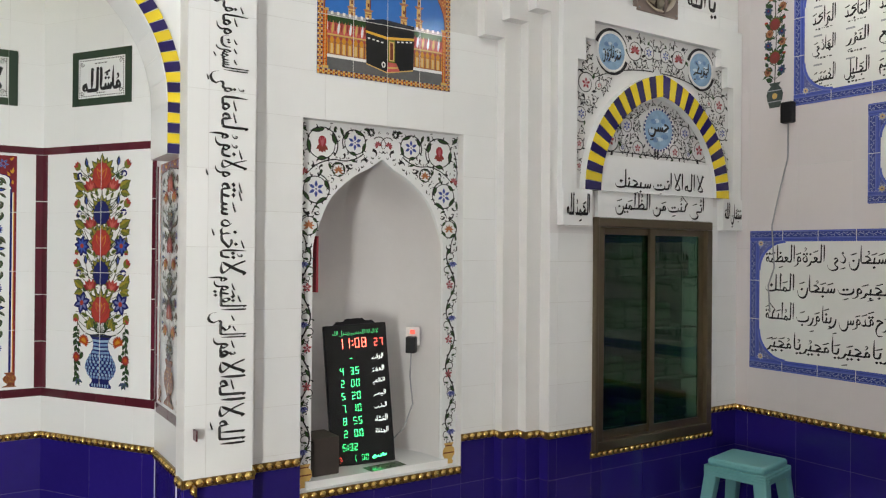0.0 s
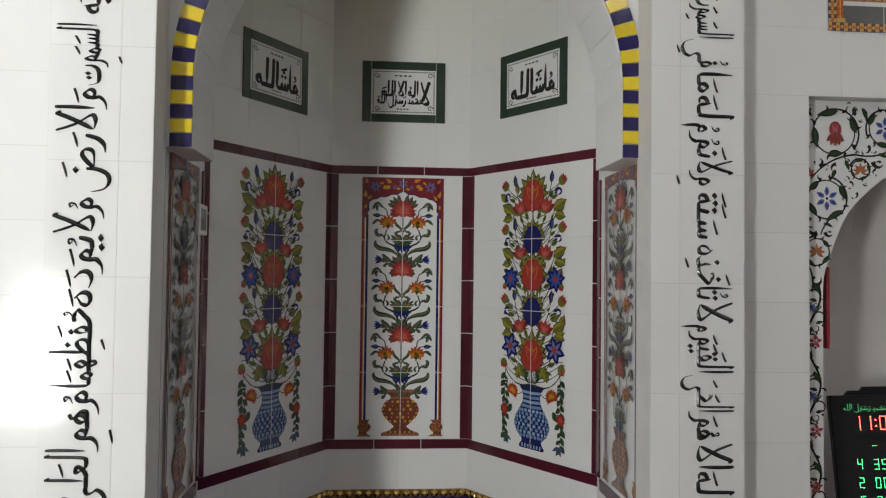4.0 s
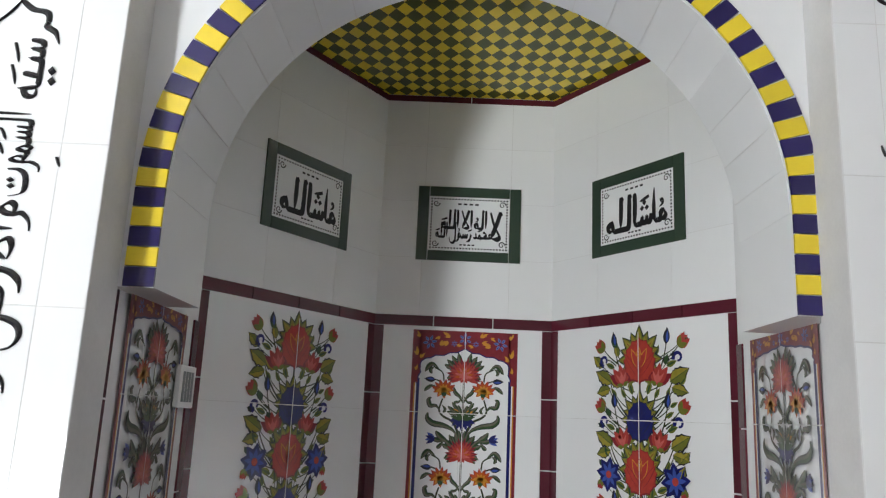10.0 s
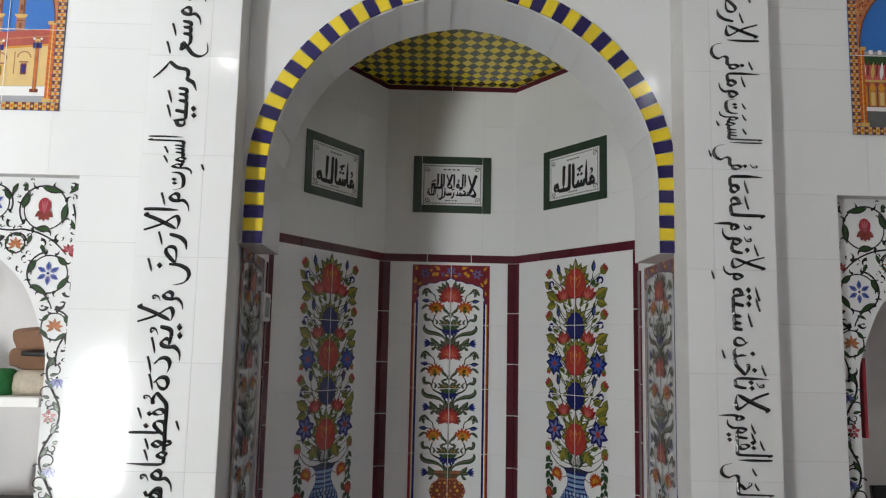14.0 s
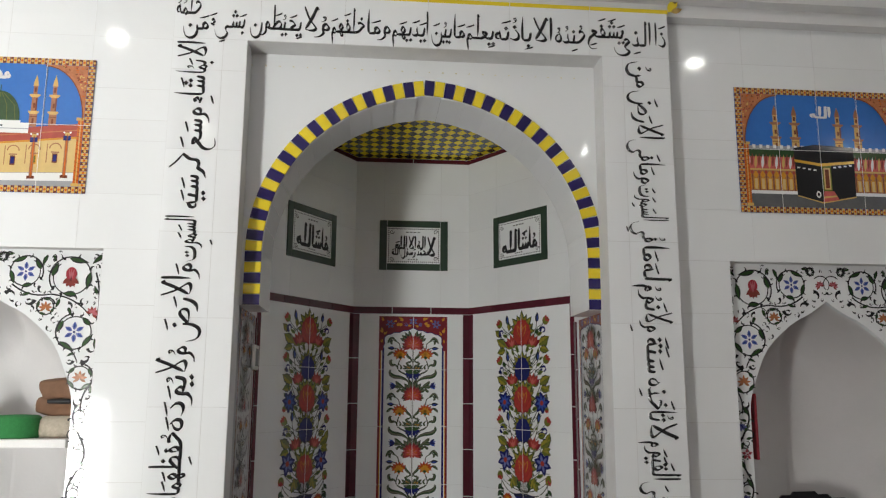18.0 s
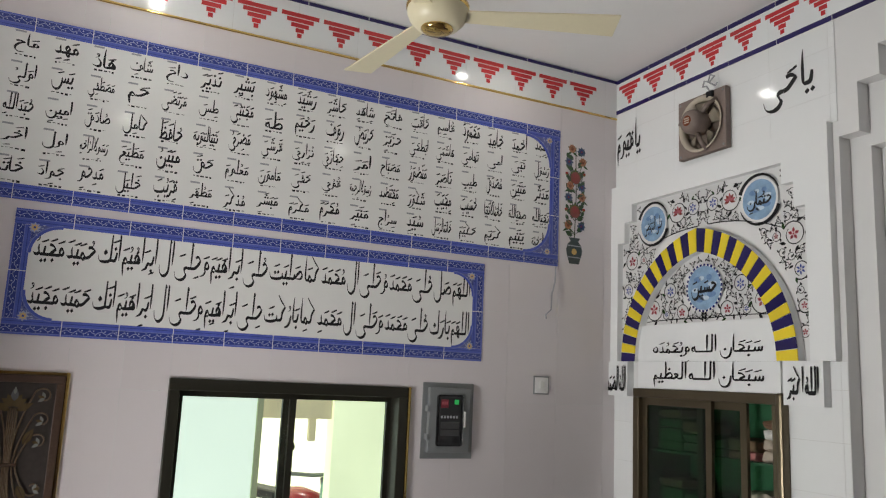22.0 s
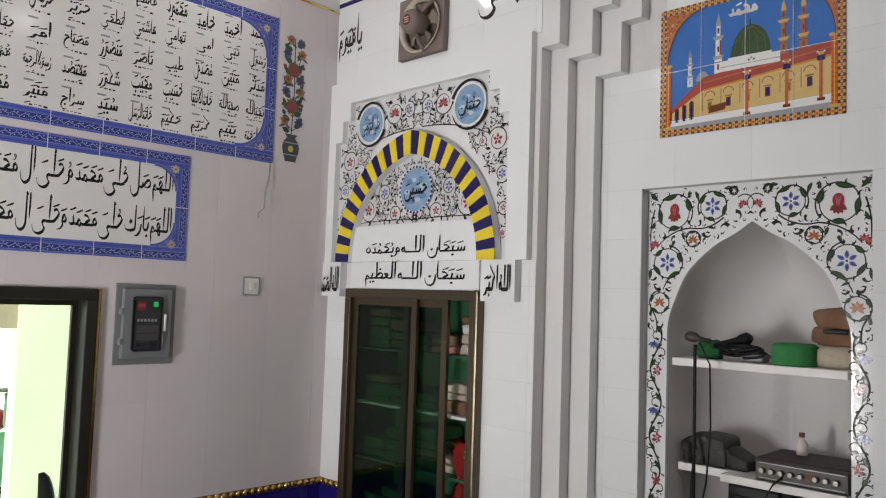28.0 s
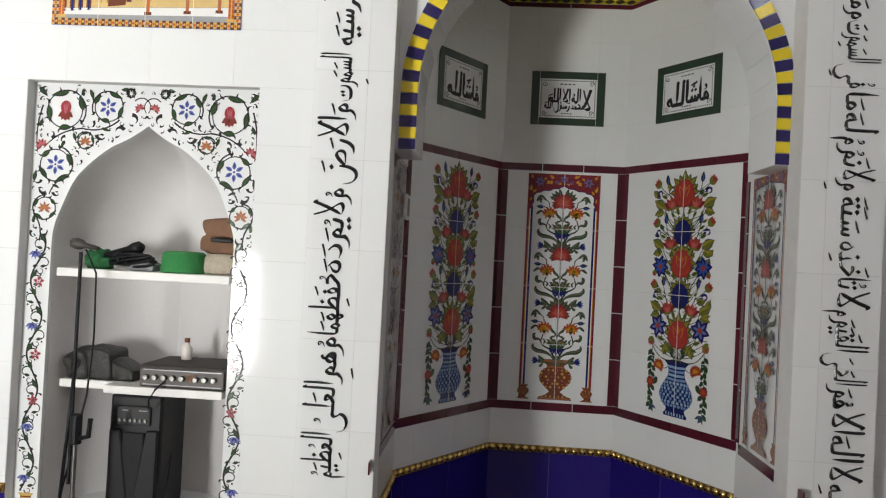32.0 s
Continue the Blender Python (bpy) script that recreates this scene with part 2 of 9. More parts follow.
def smooth_line(pts, n=4):
    """A curve through all the points."""
    if len(pts) < 3:
        return [(pts[0][0] + (pts[1][0] - pts[0][0]) * k / n, pts[0][1] + (pts[1][1] - pts[0][1]) * k / n) for k in range(n + 1)]
    out, m = [], len(pts)
    for k in range(m - 1):
        a, b, c, d = pts[max(k - 1, 0)], pts[k], pts[k + 1], pts[min(k + 2, m - 1)]
        for j in range(n):
            s = j / n
            out.append(tuple(0.5 * (2 * b[i] + (c[i] - a[i]) * s + (2 * a[i] - 5 * b[i] + 4 * c[i] - d[i]) * s * s + (3 * b[i] - a[i] - 3 * c[i] + d[i]) * s ** 3) for i in (0, 1)))
    return out + [pts[-1]]


TILE_CACHE = {}


def tile_mesh(w, h, depth, material, bevel=0.0004):
    key = (round(w, 3), round(h, 3), depth, material.name)
    if key not in TILE_CACHE:
        b = min(bevel, w / 4, h / 4)
        v = [(-w / 2, -h / 2, 0), (w / 2, -h / 2, 0), (w / 2, h / 2, 0), (-w / 2, h / 2, 0)]
        v += [(x - b * (1 if x > 0 else -1), y - b * (1 if y > 0 else -1), depth) for x, y, _ in v]
        f = [(4, 5, 6, 7)] + [(k, (k + 1) % 4, (k + 1) % 4 + 4, k + 4) for k in range(4)]
        me = raw(v, f, "tile")
        me.materials.append(material)
        TILE_CACHE[key] = me
    return TILE_CACHE[key]


def tile_field(parent, rects, tw, th, material, w=0.0, depth=0.004, gap=0.0012, name="tile", u_from=0.0, v_from=0.0):
    """Lays tiles over rectangles of a wall in its own frame, on one running grid, cut at the edges, with grout in the joints."""
    for u0, u1, v0, v1 in rects:
        if u1 - u0 > 0.02 and v1 - v0 > 0.02:
            part("grout", raw([(u0, v0, w + depth * 0.78), (u1, v0, w + depth * 0.78), (u1, v1, w + depth * 0.78), (u0, v1, w + depth * 0.78)], [(0, 1, 2, 3)], "grout"), GROUT if material is not BLUE_TILE else BLUE_GROUT, parent)
        i = math.floor((u0 - u_from) / tw)
        while u_from + i * tw < u1 - 1e-6:
            a, b = max(u0, u_from + i * tw), min(u1, u_from + (i + 1) * tw)
            j = math.floor((v0 - v_from) / th)
            while v_from + j * th < v1 - 1e-6:
                c, d = max(v0, v_from + j * th), min(v1, v_from + (j + 1) * th)
                if b - a > 0.012 and d - c > 0.012:
                    part(name, tile_mesh(b - a - gap, d - c - gap, depth, material), None, parent, m=at((a + b) / 2, (c + d) / 2, w))
                j += 1
            i += 1


# ---- the room ----
LX, RX, BY, CZ, FY = -3.775, 3.775, -3.90, 3.416, -0.215


def q(y):
    """The frame of a plane of the front wall at depth y."""
    return plane((0, y, 0), (1, 0))


floor = tagged(part("floor", box_bm(LX - 0.3, RX + 0.3, BY - 0.3, 1.4, -0.1, 0.0), FLOOR), "dull beige carpeted prayer hall floor", "floor", kind="structure")
ceiling = tagged(part("ceiling", box_bm(LX - 0.3, RX + 0.3, BY - 0.3, 0.1, CZ, CZ + 0.15), CEILING), "plain white painted flat ceiling", "ceiling", kind="structure")

wall_front = thing("wall_front", "white tiled front wall with stepped layers and deep prayer niche", "wall", kind="structure")

# the niche openings and the cabinet openings
NICHES = [(-1.990, -1.155), (1.150, 1.965)]
NICHE_Z = (0.515, 2.09)
CABS = [(-3.60, -2.675, 0.505, 1.665), (2.65, 3.535, 0.535, 1.71)]


def rect_in(r, inset):
    return rect(r[0] + inset, r[1] - inset, r[2] + inset, r[3] - inset)


niche_holes = [rect(a, b, *NICHE_Z) for a, b in NICHES]
part("wall_face", slab(rect(-2.45, 2.45, 0, CZ), [*niche_holes, rect(-0.72, 0.72, 0.001, 2.9)], 0.05), GROUT, wall_front, m=q(-0.03))

STEPS = [
    (-0.09, (2.164, 2.183), [(0, 2.57), (-0.12, 2.775), (-0.21, 2.92), (-0.29, 3.05)]),
    (-0.15, (2.262, 2.278), [(0, 2.65), (-0.115, 2.835), (-0.205, 2.97), (-0.293, 3.10)]),
    (FY, (2.348, 2.370), [(0, 2.70), (-0.09, 2.905), (-0.185, 3.03), (-0.275, CZ)]),
]


def stepped(first, edge):
    """One side of a layer's opening, from the floor up its steps."""
    side = [(first, 0)]
    for k, (dx, z) in enumerate(edge):
        side.append((first + dx, z))
        if k + 1 < len(edge):
            side.append((first + edge[k + 1][0], z))
    return side


for y, (right, left), edge in STEPS:
    inner_r, inner_l = stepped(right, edge), [(-u, v) for u, v in stepped(left, edge)]
    if y == FY:
        part("portal_layer", slab([(RX, 0), (RX, CZ)] + inner_r[::-1], [rect_in(CABS[1], 0.012)], 0.065), STEP_TILE, wall_front, m=q(y))
        part("portal_layer", slab([(-RX, 0), (-RX, CZ)] + inner_l[::-1], [rect_in(CABS[0], 0.012)], 0.065), STEP_TILE, wall_front, m=q(y))
    else:
        outline = [(RX, 0), (RX, CZ), (-RX, CZ), (-RX, 0)] + inner_l + inner_r[::-1]
        part("portal_layer", slab(outline, [rect_in(c, 0.012) for c in CABS], 0.06), STEP_TILE, wall_front, m=q(y))

# the frame with the lettering
FRAME_Y = -0.11
FRAME_L, FRAME_R, frame_top, frame_in_top = (-0.944, -0.678), (0.652, 0.917), 3.050, 2.863
outline = [(FRAME_L[0], 0), (FRAME_L[1], 0), (FRAME_L[1], frame_in_top), (FRAME_R[0], frame_in_top), (FRAME_R[0], 0), (FRAME_R[1], 0), (FRAME_R[1], frame_top), (FRAME_L[0], frame_top)]
part("lettering_frame", slab(outline, (), 0.113), GROUT, wall_front, m=q(FRAME_Y))

# the arch wall
ARCH_IN, ARCH_OUT, SPRING, RISE = 0.607, 0.667, 1.90, 2.10


def arch_line(r, n=40, z0=SPRING, tip=0.012):
    pts = []
    for k in range(n + 1):
        a = 180 * k / n
        u, v = r * math.cos(radians(a)), RISE + r * math.sin(radians(a))
        pts.append((u, v + tip * max(0.0, 1 - abs(u) / 0.35) ** 2))
    return [(r, z0)] + pts + [(-r, z0)]


inner = arch_line(ARCH_IN)
arch_outline = [(0.70, SPRING), (0.70, 2.90), (-0.70, 2.90), (-0.70, SPRING)] + [(u, v) for u, v in reversed(inner)]
part("arch_wall", slab(arch_outline, (), 0.275), WHITE_TILE, wall_front, m=q(0.0))

# the prayer niche: jambs, splayed sides, back, ceiling
MB, MC, MJ = 1.155, 0.30, 0.53
mihrab = thing("wall_mihrab", "deep half-hexagonal prayer niche lined with white tiles", "prayer niche", kind="structure")
MB_M = plane((0, MB, 0), (1, 0))
ML_M = plane((-MC, MB, 0), Vector((0.70 - MC, MB - MJ)))      # u runs to the back corner, u = 0 there
ML_LEN = math.hypot(0.70 - MC, MB - MJ)
MR_M = plane((MC, MB, 0), Vector((0.70 - MC, MJ - MB)))
JL_M = plane((-0.69, MJ, 0), (0, 1))
JR_M = plane((0.69, MJ, 0), (0, -1))
part("back_wall", slab(rect(-MC - 0.02, MC + 0.02, 0, 2.9), (), 0.06), GROUT, mihrab, m=MB_M)
part("side_wall", slab(rect(-ML_LEN, 0, 0, 2.9), (), 0.06), GROUT, mihrab, m=ML_M)
part("side_wall", slab(rect(0, ML_LEN, 0, 2.9), (), 0.06), GROUT, mihrab, m=MR_M)
part("jamb", slab(rect(-MJ - 0.02, 0.0, 0, 2.9), (), 0.06), WHITE_TILE, mihrab, m=JL_M)
part("jamb", slab(rect(0.0, MJ + 0.02, 0, 2.9), (), 0.06), WHITE_TILE, mihrab, m=JR_M)
part("niche_ceiling", box_bm(-0.8, 0.8, 0.05, 1.25, 2.815, 2.90), GREEN_TILE, mihrab)

# the two shallow arched niches
NICHE_CURVE = smooth_line([(1, 0), (0.985, 0.124), (0.91, 0.300), (0.75, 0.565), (0.45, 0.785), (0.20, 0.892), (0, 1)], 3)


def niche_arch(cx, half, apex, spring, z0):
    """The pointed outline of a wall niche, anticlockwise from the lower right corner."""
    pts = [(cx + half, z0), (cx + half, spring)]
    right = [(half * x, spring + (apex - spring) * y) for x, y in NICHE_CURVE[1:]]
    pts += [(cx + u, v) for u, v in right[:-1]] + [(cx, apex)] + [(cx - u, v) for u, v in reversed(right[:-1])]
    return pts + [(cx - half, spring), (cx - half, z0)]


NICHE_C, NICHE_HALF, NICHE_APEX, NICHE_SPRING = [-1.566, 1.552], 0.333, 1.947, 1.52
for (a, b), cx in zip(NICHES, NICHE_C):
    hole = niche_arch(cx, NICHE_HALF, NICHE_APEX, NICHE_SPRING, NICHE_Z[0] + 0.03)
    part("niche_surround", slab(rect(a - 0.004, b + 0.004, NICHE_Z[0] - 0.02, NICHE_Z[1] + 0.01), [hole], 0.02), WHITE_TILE, wall_front, m=q(0.015))
    bm = bmesh.new()
    rings = []
    for k in range(13):
        s = 90 * k / 12
        shrink, back = max(0.02, math.cos(radians(s)) ** 0.7), 0.036 + 0.36 * math.sin(radians(s))
        ring = []
        for u, v in hole:
            vv = v if v < NICHE_SPRING else NICHE_SPRING + (v - NICHE_SPRING) * (0.45 + 0.55 * shrink)
            ring.append(bm.verts.new((cx + (u - cx) * shrink, back, vv)))
        rings.append(ring)
    for r0, r1 in zip(rings, rings[1:]):
        for k in range(len(r0)):
            bm.faces.new((r0[k], r0[(k + 1) % len(r0)], r1[(k + 1) % len(r0)], r1[k])).smooth = k not in (len(r0) - 1,)
    bm.faces.new(rings[-1])
    bmesh.ops.recalc_face_normals(bm, faces=bm.faces)
    part("niche_shell", bm, NICHE_SHADE_PLASTER, wall_front)
    part("niche_floor", box_bm(cx - 0.36, cx + 0.36, 0.0, 0.42, NICHE_Z[0] - 0.01, NICHE_Z[0] + 0.032), WHITE_TILE, wall_front)

# side and back walls
LW = plane((LX, 0, 0), (0, 1))
RW = plane((RX, 0, 0), (0, -1))
BW = plane((0, BY, 0), (-1, 0))
WIN = (-2.515, -1.44, 0.62, 1.62)
CARVED = (-3.565, -2.90, 0.62, 1.61)
wall_left = thing("wall_left", "grey-white tiled side wall with lettered tile panels and a sliding window", "wall", kind="structure")
part("wall_face", slab(rect(BY - 0.2, 0.2, 0, CZ), [rect(*WIN)], 0.22), GROUT, wall_left, m=LW)
wall_right = thing("wall_right", "grey-white tiled side wall with lettered tile panels", "wall", kind="structure")
part("wall_face", slab(rect(-0.2, -BY + 0.2, 0, CZ), (), 0.22), GROUT, wall_right, m=RW)
wall_back = thing("wall_back", "grey-white tiled wall behind with doorways and a shallow wall niche", "wall", kind="structure")
BNICHE = (2.37, 3.14, 1.845, 2.205)
BDOOR = (2.37, 3.10, 0.0, 1.655)
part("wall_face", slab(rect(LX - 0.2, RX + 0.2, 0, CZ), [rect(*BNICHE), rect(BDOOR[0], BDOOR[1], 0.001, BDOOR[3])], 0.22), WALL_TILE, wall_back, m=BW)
part("niche_back", slab(rect(BNICHE[0] - 0.02, BNICHE[1] + 0.02, BNICHE[2] - 0.02, BNICHE[3] + 0.02), (), 0.03), WHITE_TILE, wall_back, m=BW @ at(0, 0, -0.115))

# ---- flat ornament: glazed prints and painted letters ----
P_RED = mat("print_red", (0.40, 0.045, 0.032), 0.14, vary=0.25, scale=70)
P_ROSE = mat("print_rose", (0.34, 0.04, 0.055), 0.16, vary=0.25, scale=70)
P_ORANGE = mat("print_orange", (0.58, 0.13, 0.02), 0.14, vary=0.25, scale=70)
P_YELLOW = mat("print_yellow", (0.66, 0.38, 0.05), 0.14, vary=0.2, scale=60)
P_NAVY = mat("print_navy", (0.018, 0.022, 0.14), 0.14, vary=0.3, scale=60)
P_BLUE = mat("print_blue", (0.045, 0.085, 0.36), 0.14, vary=0.25, scale=60)
P_PERI = mat("print_periwinkle", (0.15, 0.17, 0.40), 0.14, vary=0.2, scale=60)
P_SKY = mat("print_sky", (0.035, 0.16, 0.50), 0.14, vary=0.12, scale=8)
P_OLIVE = mat("print_olive", (0.15, 0.165, 0.03), 0.14, vary=0.3, scale=70)
P_GREEN = mat("print_green", (0.035, 0.075, 0.028), 0.14, vary=0.3, scale=70)
P_WHITE = mat("print_white", (0.78, 0.78, 0.76), 0.12, vary=0.03, scale=6)
P_TAN = mat("print_tan", (0.62, 0.40, 0.13), 0.14, vary=0.15, scale=30)
P_BROWN = mat("print_brown", (0.17, 0.05, 0.025), 0.16, vary=0.25, scale=60)
P_GREY = mat("print_grey", (0.34, 0.35, 0.37), 0.16, vary=0.15, scale=20)
P_DULLRED = mat("print_dull_red", (0.24, 0.05, 0.04), 0.14, vary=0.3, scale=50)
P_DULLORANGE = mat("print_dull_orange", (0.36, 0.16, 0.08), 0.14, vary=0.3, scale=50)
P_SAND = mat("print_sand", (0.66, 0.47, 0.19), 0.14, vary=0.12, scale=30)
P_BRICK = mat("print_brick", (0.38, 0.07, 0.05), 0.14, vary=0.25, scale=40)
P_RUST = mat("print_rust", (0.46, 0.17, 0.075), 0.14, vary=0.4, scale=60)
P_ROSY = mat("print_rosy", (0.55, 0.12, 0.10), 0.14, vary=0.3, scale=60)
P_SCARLET = mat("print_scarlet", (0.37, 0.050, 0.040), 0.14, vary=0.3, scale=60)
P_FLAME = mat("print_flame", (0.46, 0.085, 0.015), 0.14, vary=0.35, scale=70)
P_GOLDEN = mat("print_golden", (0.62, 0.27, 0.03), 0.14, vary=0.2, scale=60)
P_LIME = mat("print_lime", (0.29, 0.25, 0.035), 0.14, vary=0.3, scale=70)
P_DEEP = mat("print_deep_blue", (0.014, 0.018, 0.12), 0.14, vary=0.3, scale=50)
P_INKY = mat("print_inky", (0.020, 0.024, 0.035), 0.14, vary=0.3, scale=60)
P_SLATE = mat("print_slate", (0.055, 0.085, 0.14), 0.14, vary=0.3, scale=60)
P_ROSEPINK = mat("print_rose_pink", (0.43, 0.12, 0.14), 0.14, vary=0.25, scale=60)
P_CRIMSON = mat("print_crimson", (0.20, 0.022, 0.030), 0.14, vary=0.25, scale=40)
P_MIDBLUE = mat("print_mid_blue", (0.03, 0.07, 0.26), 0.14, vary=0.2, scale=60)
P_STONE = mat("print_stone_grey", (0.12, 0.125, 0.13), 0.14, vary=0.25, scale=30)
P_MOSS = mat("print_moss", (0.125, 0.125, 0.085), 0.14, vary=0.3, scale=70)
P_BLACK = INK
SIGN_GREEN = mat("sign_green", (0.036, 0.060, 0.041), 0.14, vary=0.12, scale=16)
BORDER_BLUE = mat("border_blue", (0.085, 0.12, 0.46), 0.14, vary=0.18, scale=40, per_object=0.08)
BORDER_DARK = mat("border_dark_blue", (0.04, 0.06, 0.26), 0.14, vary=0.2, scale=60)
PALE_BLUE = mat("pale_blue_print", (0.25, 0.39, 0.56), 0.14, vary=0.35, scale=26)


def art(items, name="print"):
    """One flat mesh from (points, material) or (points, material, layer)."""
    mats, verts, faces, index = [], [], [], []
    for it in items:
        pts, material = it[0], it[1]
        w = (it[2] if len(it) > 2 else 0) * 0.0003
        if material not in mats:
            mats.append(material)
        k = len(verts)
        verts += [(u, v, w) for u, v in pts]
        area = sum(a[0] * b[1] - b[0] * a[1] for a, b in zip(pts, pts[1:] + pts[:1]))
        f = tuple(range(k, k + len(pts)))
        faces.append(f if area > 0 else f[::-1])
        index.append(mats.index(material))
    me = raw(verts, faces, name)
    for m in mats:
        me.materials.append(m)
    me.polygons.foreach_set("material_index", index)
    return me


def stroke(pts, w0, w1=None):
    """Quads along a line whose width runs from w0 to w1."""
    w1 = w0 if w1 is None else w1
    out, left, right = [], [], []
    n = len(pts)
    for k, (u, v) in enumerate(pts):
        a, b = pts[max(k - 1, 0)], pts[min(k + 1, n - 1)]
        du, dv = b[0] - a[0], b[1] - a[1]
        d = math.hypot(du, dv) or 1
        w = (w0 + (w1 - w0) * k / (n - 1)) / 2
        left.append((u - dv / d * w, v + du / d * w))
        right.append((u + dv / d * w, v - du / d * w))
    return [[right[k], right[k + 1], left[k + 1], left[k]] for k in range(n - 1)]


def curve2(p0, p1, bend, n=10):
    (x0, y0), (x1, y1) = p0, p1
    mx, my = (x0 + x1) / 2 - (y1 - y0) * bend, (y0 + y1) / 2 + (x1 - x0) * bend
    return [((1 - s) ** 2 * x0 + 2 * s * (1 - s) * mx + s * s * x1, (1 - s) ** 2 * y0 + 2 * s * (1 - s) * my + s * s * y1) for s in (k / n for k in range(n + 1))]


def spiral(cx, cy, r0, r1, a0, turns, n=26):
    return [(cx + (r0 + (r1 - r0) * s) * math.cos(radians(a0 + 360 * turns * s)), cy + (r0 + (r1 - r0) * s) * math.sin(radians(a0 + 360 * turns * s))) for s in (k / n for k in range(n + 1))]


def disc(cx, cy, r, n=18, ry=None):
    return [(cx + r * math.cos(2 * math.pi * k / n), cy + (ry or r) * math.sin(2 * math.pi * k / n)) for k in range(n)]


def petal(cx, cy, angle, length, width, n=5, start=0.0):
    """A pointed leaf or petal that springs from (cx, cy)."""
    a = radians(angle)
    c, s = math.cos(a), math.sin(a)
    side = [(start + (length - start) * k / n, width / 2 * math.sin(math.pi * (k / n) ** 0.8)) for k in range(n + 1)]
    pts = side + [(x, -y) for x, y in reversed(side[1:-1])]
    return [(cx + x * c - y * s, cy + x * s + y * c) for x, y in pts]


def star(r, main, light, heart, n=6):
    it = [(petal(0, 0, 90 + 360 * k / n, r, r * 0.62), main, 1) for k in range(n)]
    it += [(petal(0, 0, 90 + 360 * k / n, r * 0.72, r * 0.26, start=r * 0.1), light, 2) for k in range(n)]
    return it + [(disc(0, 0, r * 0.22, 8), heart, 3)]


def peony(rx, ry, main, vein, leaf, leaf_light, dark):
    """A plump flower with a ragged rim, fine veins and a crown of toothed leaves behind."""
    it = []
    for k in range(11):
        a = 90 + (k - 5) * 23
        long = (1.66 if k % 2 else 1.46) * (1 - 0.03 * abs(k - 5))
        it += [(petal(0, 0.1 * ry, a, rx * long * 1.05, rx * 0.74), P_INKY, 0), (petal(0, 0.1 * ry, a, rx * long, rx * 0.60), leaf, 1 + k % 2), (petal(0, 0.1 * ry, a, rx * long * 0.92, rx * 0.40), leaf_light, 3)]
        it += [(q4, dark, 3) for q4 in stroke([(rx * 0.9 * math.cos(radians(a)), ry * 0.1 + rx * 0.9 * math.sin(radians(a))), (rx * long * 0.85 * math.cos(radians(a)), ry * 0.1 + rx * long * 0.85 * math.sin(radians(a)))], rx * 0.05, rx * 0.02)]
    it += [(petal(0, -ry * 0.3, a, rx * 1.3, rx * 0.4), leaf, 0) for a in (-32, 212, -50, 230)]
    n = 48
    body = [(rx * (1 + 0.10 * (k % 4 == 0)) * math.cos(2 * math.pi * k / n) * (1 - 0.10 * math.sin(2 * math.pi * k / n)), ry * (1 + 0.10 * (k % 4 == 0)) * math.sin(2 * math.pi * k / n)) for k in range(n)]
    it.append((body, dark, 4))
    it.append(([(u * 0.95, v * 0.94 + ry * 0.02) for u, v in body], main, 5))
    for k in range(7):
        a = 30 + 20 * k
        it += [(petal(0, -ry * 0.75, a, ry * 1.55, rx * 0.30), dark if k % 2 else vein, 6)] if k % 2 else []
        it += [(petal(0, -ry * 0.75, a, ry * 1.48, rx * 0.24), main, 7)] if k % 2 else []
    it += [(petal(0, -ry * 0.35, a, ry * 1.05, rx * 0.42), vein, 8) for a in (62, 90, 118)]
    it += [(petal(0, -ry * 0.35, a, ry * 0.98, rx * 0.34), main, 9) for a in (62, 90, 118)]
    it += [(petal(0, -ry * 0.1, 90, ry * 0.62, rx * 0.22), vein, 10), (petal(0, -ry * 0.1, 90, ry * 0.54, rx * 0.14), main, 11)]
    return it


def tulip(r, main, light, calyx):
    """A half-open flower of ragged petals on a small calyx."""
    it = [(petal(0, -r * 0.7, a, r * 1.75, r * 0.80), P_CRIMSON if k < 2 else main, 1 + k % 2 + k // 2) for k, a in enumerate((40, 140, 62, 118, 90))]
    it += [(petal(0, -r * 0.6, a, r * 1.1, r * 0.26), light, 5) for a in (58, 90, 122)] + [(disc(0, -r * 0.05, r * 0.2, 8), P_ROSY, 6)]
    return it + [(petal(0, -r * 0.75, a, r * 0.7, r * 0.36), calyx, 4) for a in (20, 160)]


def toothed_leaf(length, main, vein):
    w = length * 0.27
    up = [(0, 0.0), (0.2, 0.75), (0.34, 0.72), (0.42, 1.0), (0.56, 0.78), (0.66, 0.8), (0.78, 0.45), (1.0, 0.0)]
    pts = [(x * length, y * w) for x, y in up] + [(x * length, -y * w) for x, y in reversed(up[1:-1])]
    return [([(x * 1.05 - 0.01 * length, y * 1.28) for x, y in pts], P_INKY, 0), (pts, main, 1), (pts[:len(up)], P_LIME if main is P_OLIVE else main, 2)] + [(q4, vein, 3) for q4 in stroke([(0, 0), (length * 0.9, 0)], length * 0.035, length * 0.015)]


def curl_bud(r, main, dark):
    it = [(q4, main, 1) for q4 in stroke(spiral(0, 0, r, r * 0.45, 200, -0.85, 14), r * 0.7, r * 0.35)]
    return it + [(petal(-r * 0.9, r * 0.2, a, r * 0.9, r * 0.4), dark, 2) for a in (100, 140)]


def bud(r, main, leaf):
    return [(petal(0, 0, a, r * 1.1, r * 0.8), main, 1) for a in (62, 90, 118)] + [(petal(0, -r * 0.1, a, r * 0.75, r * 0.4), leaf, 2) for a in (35, 145)]


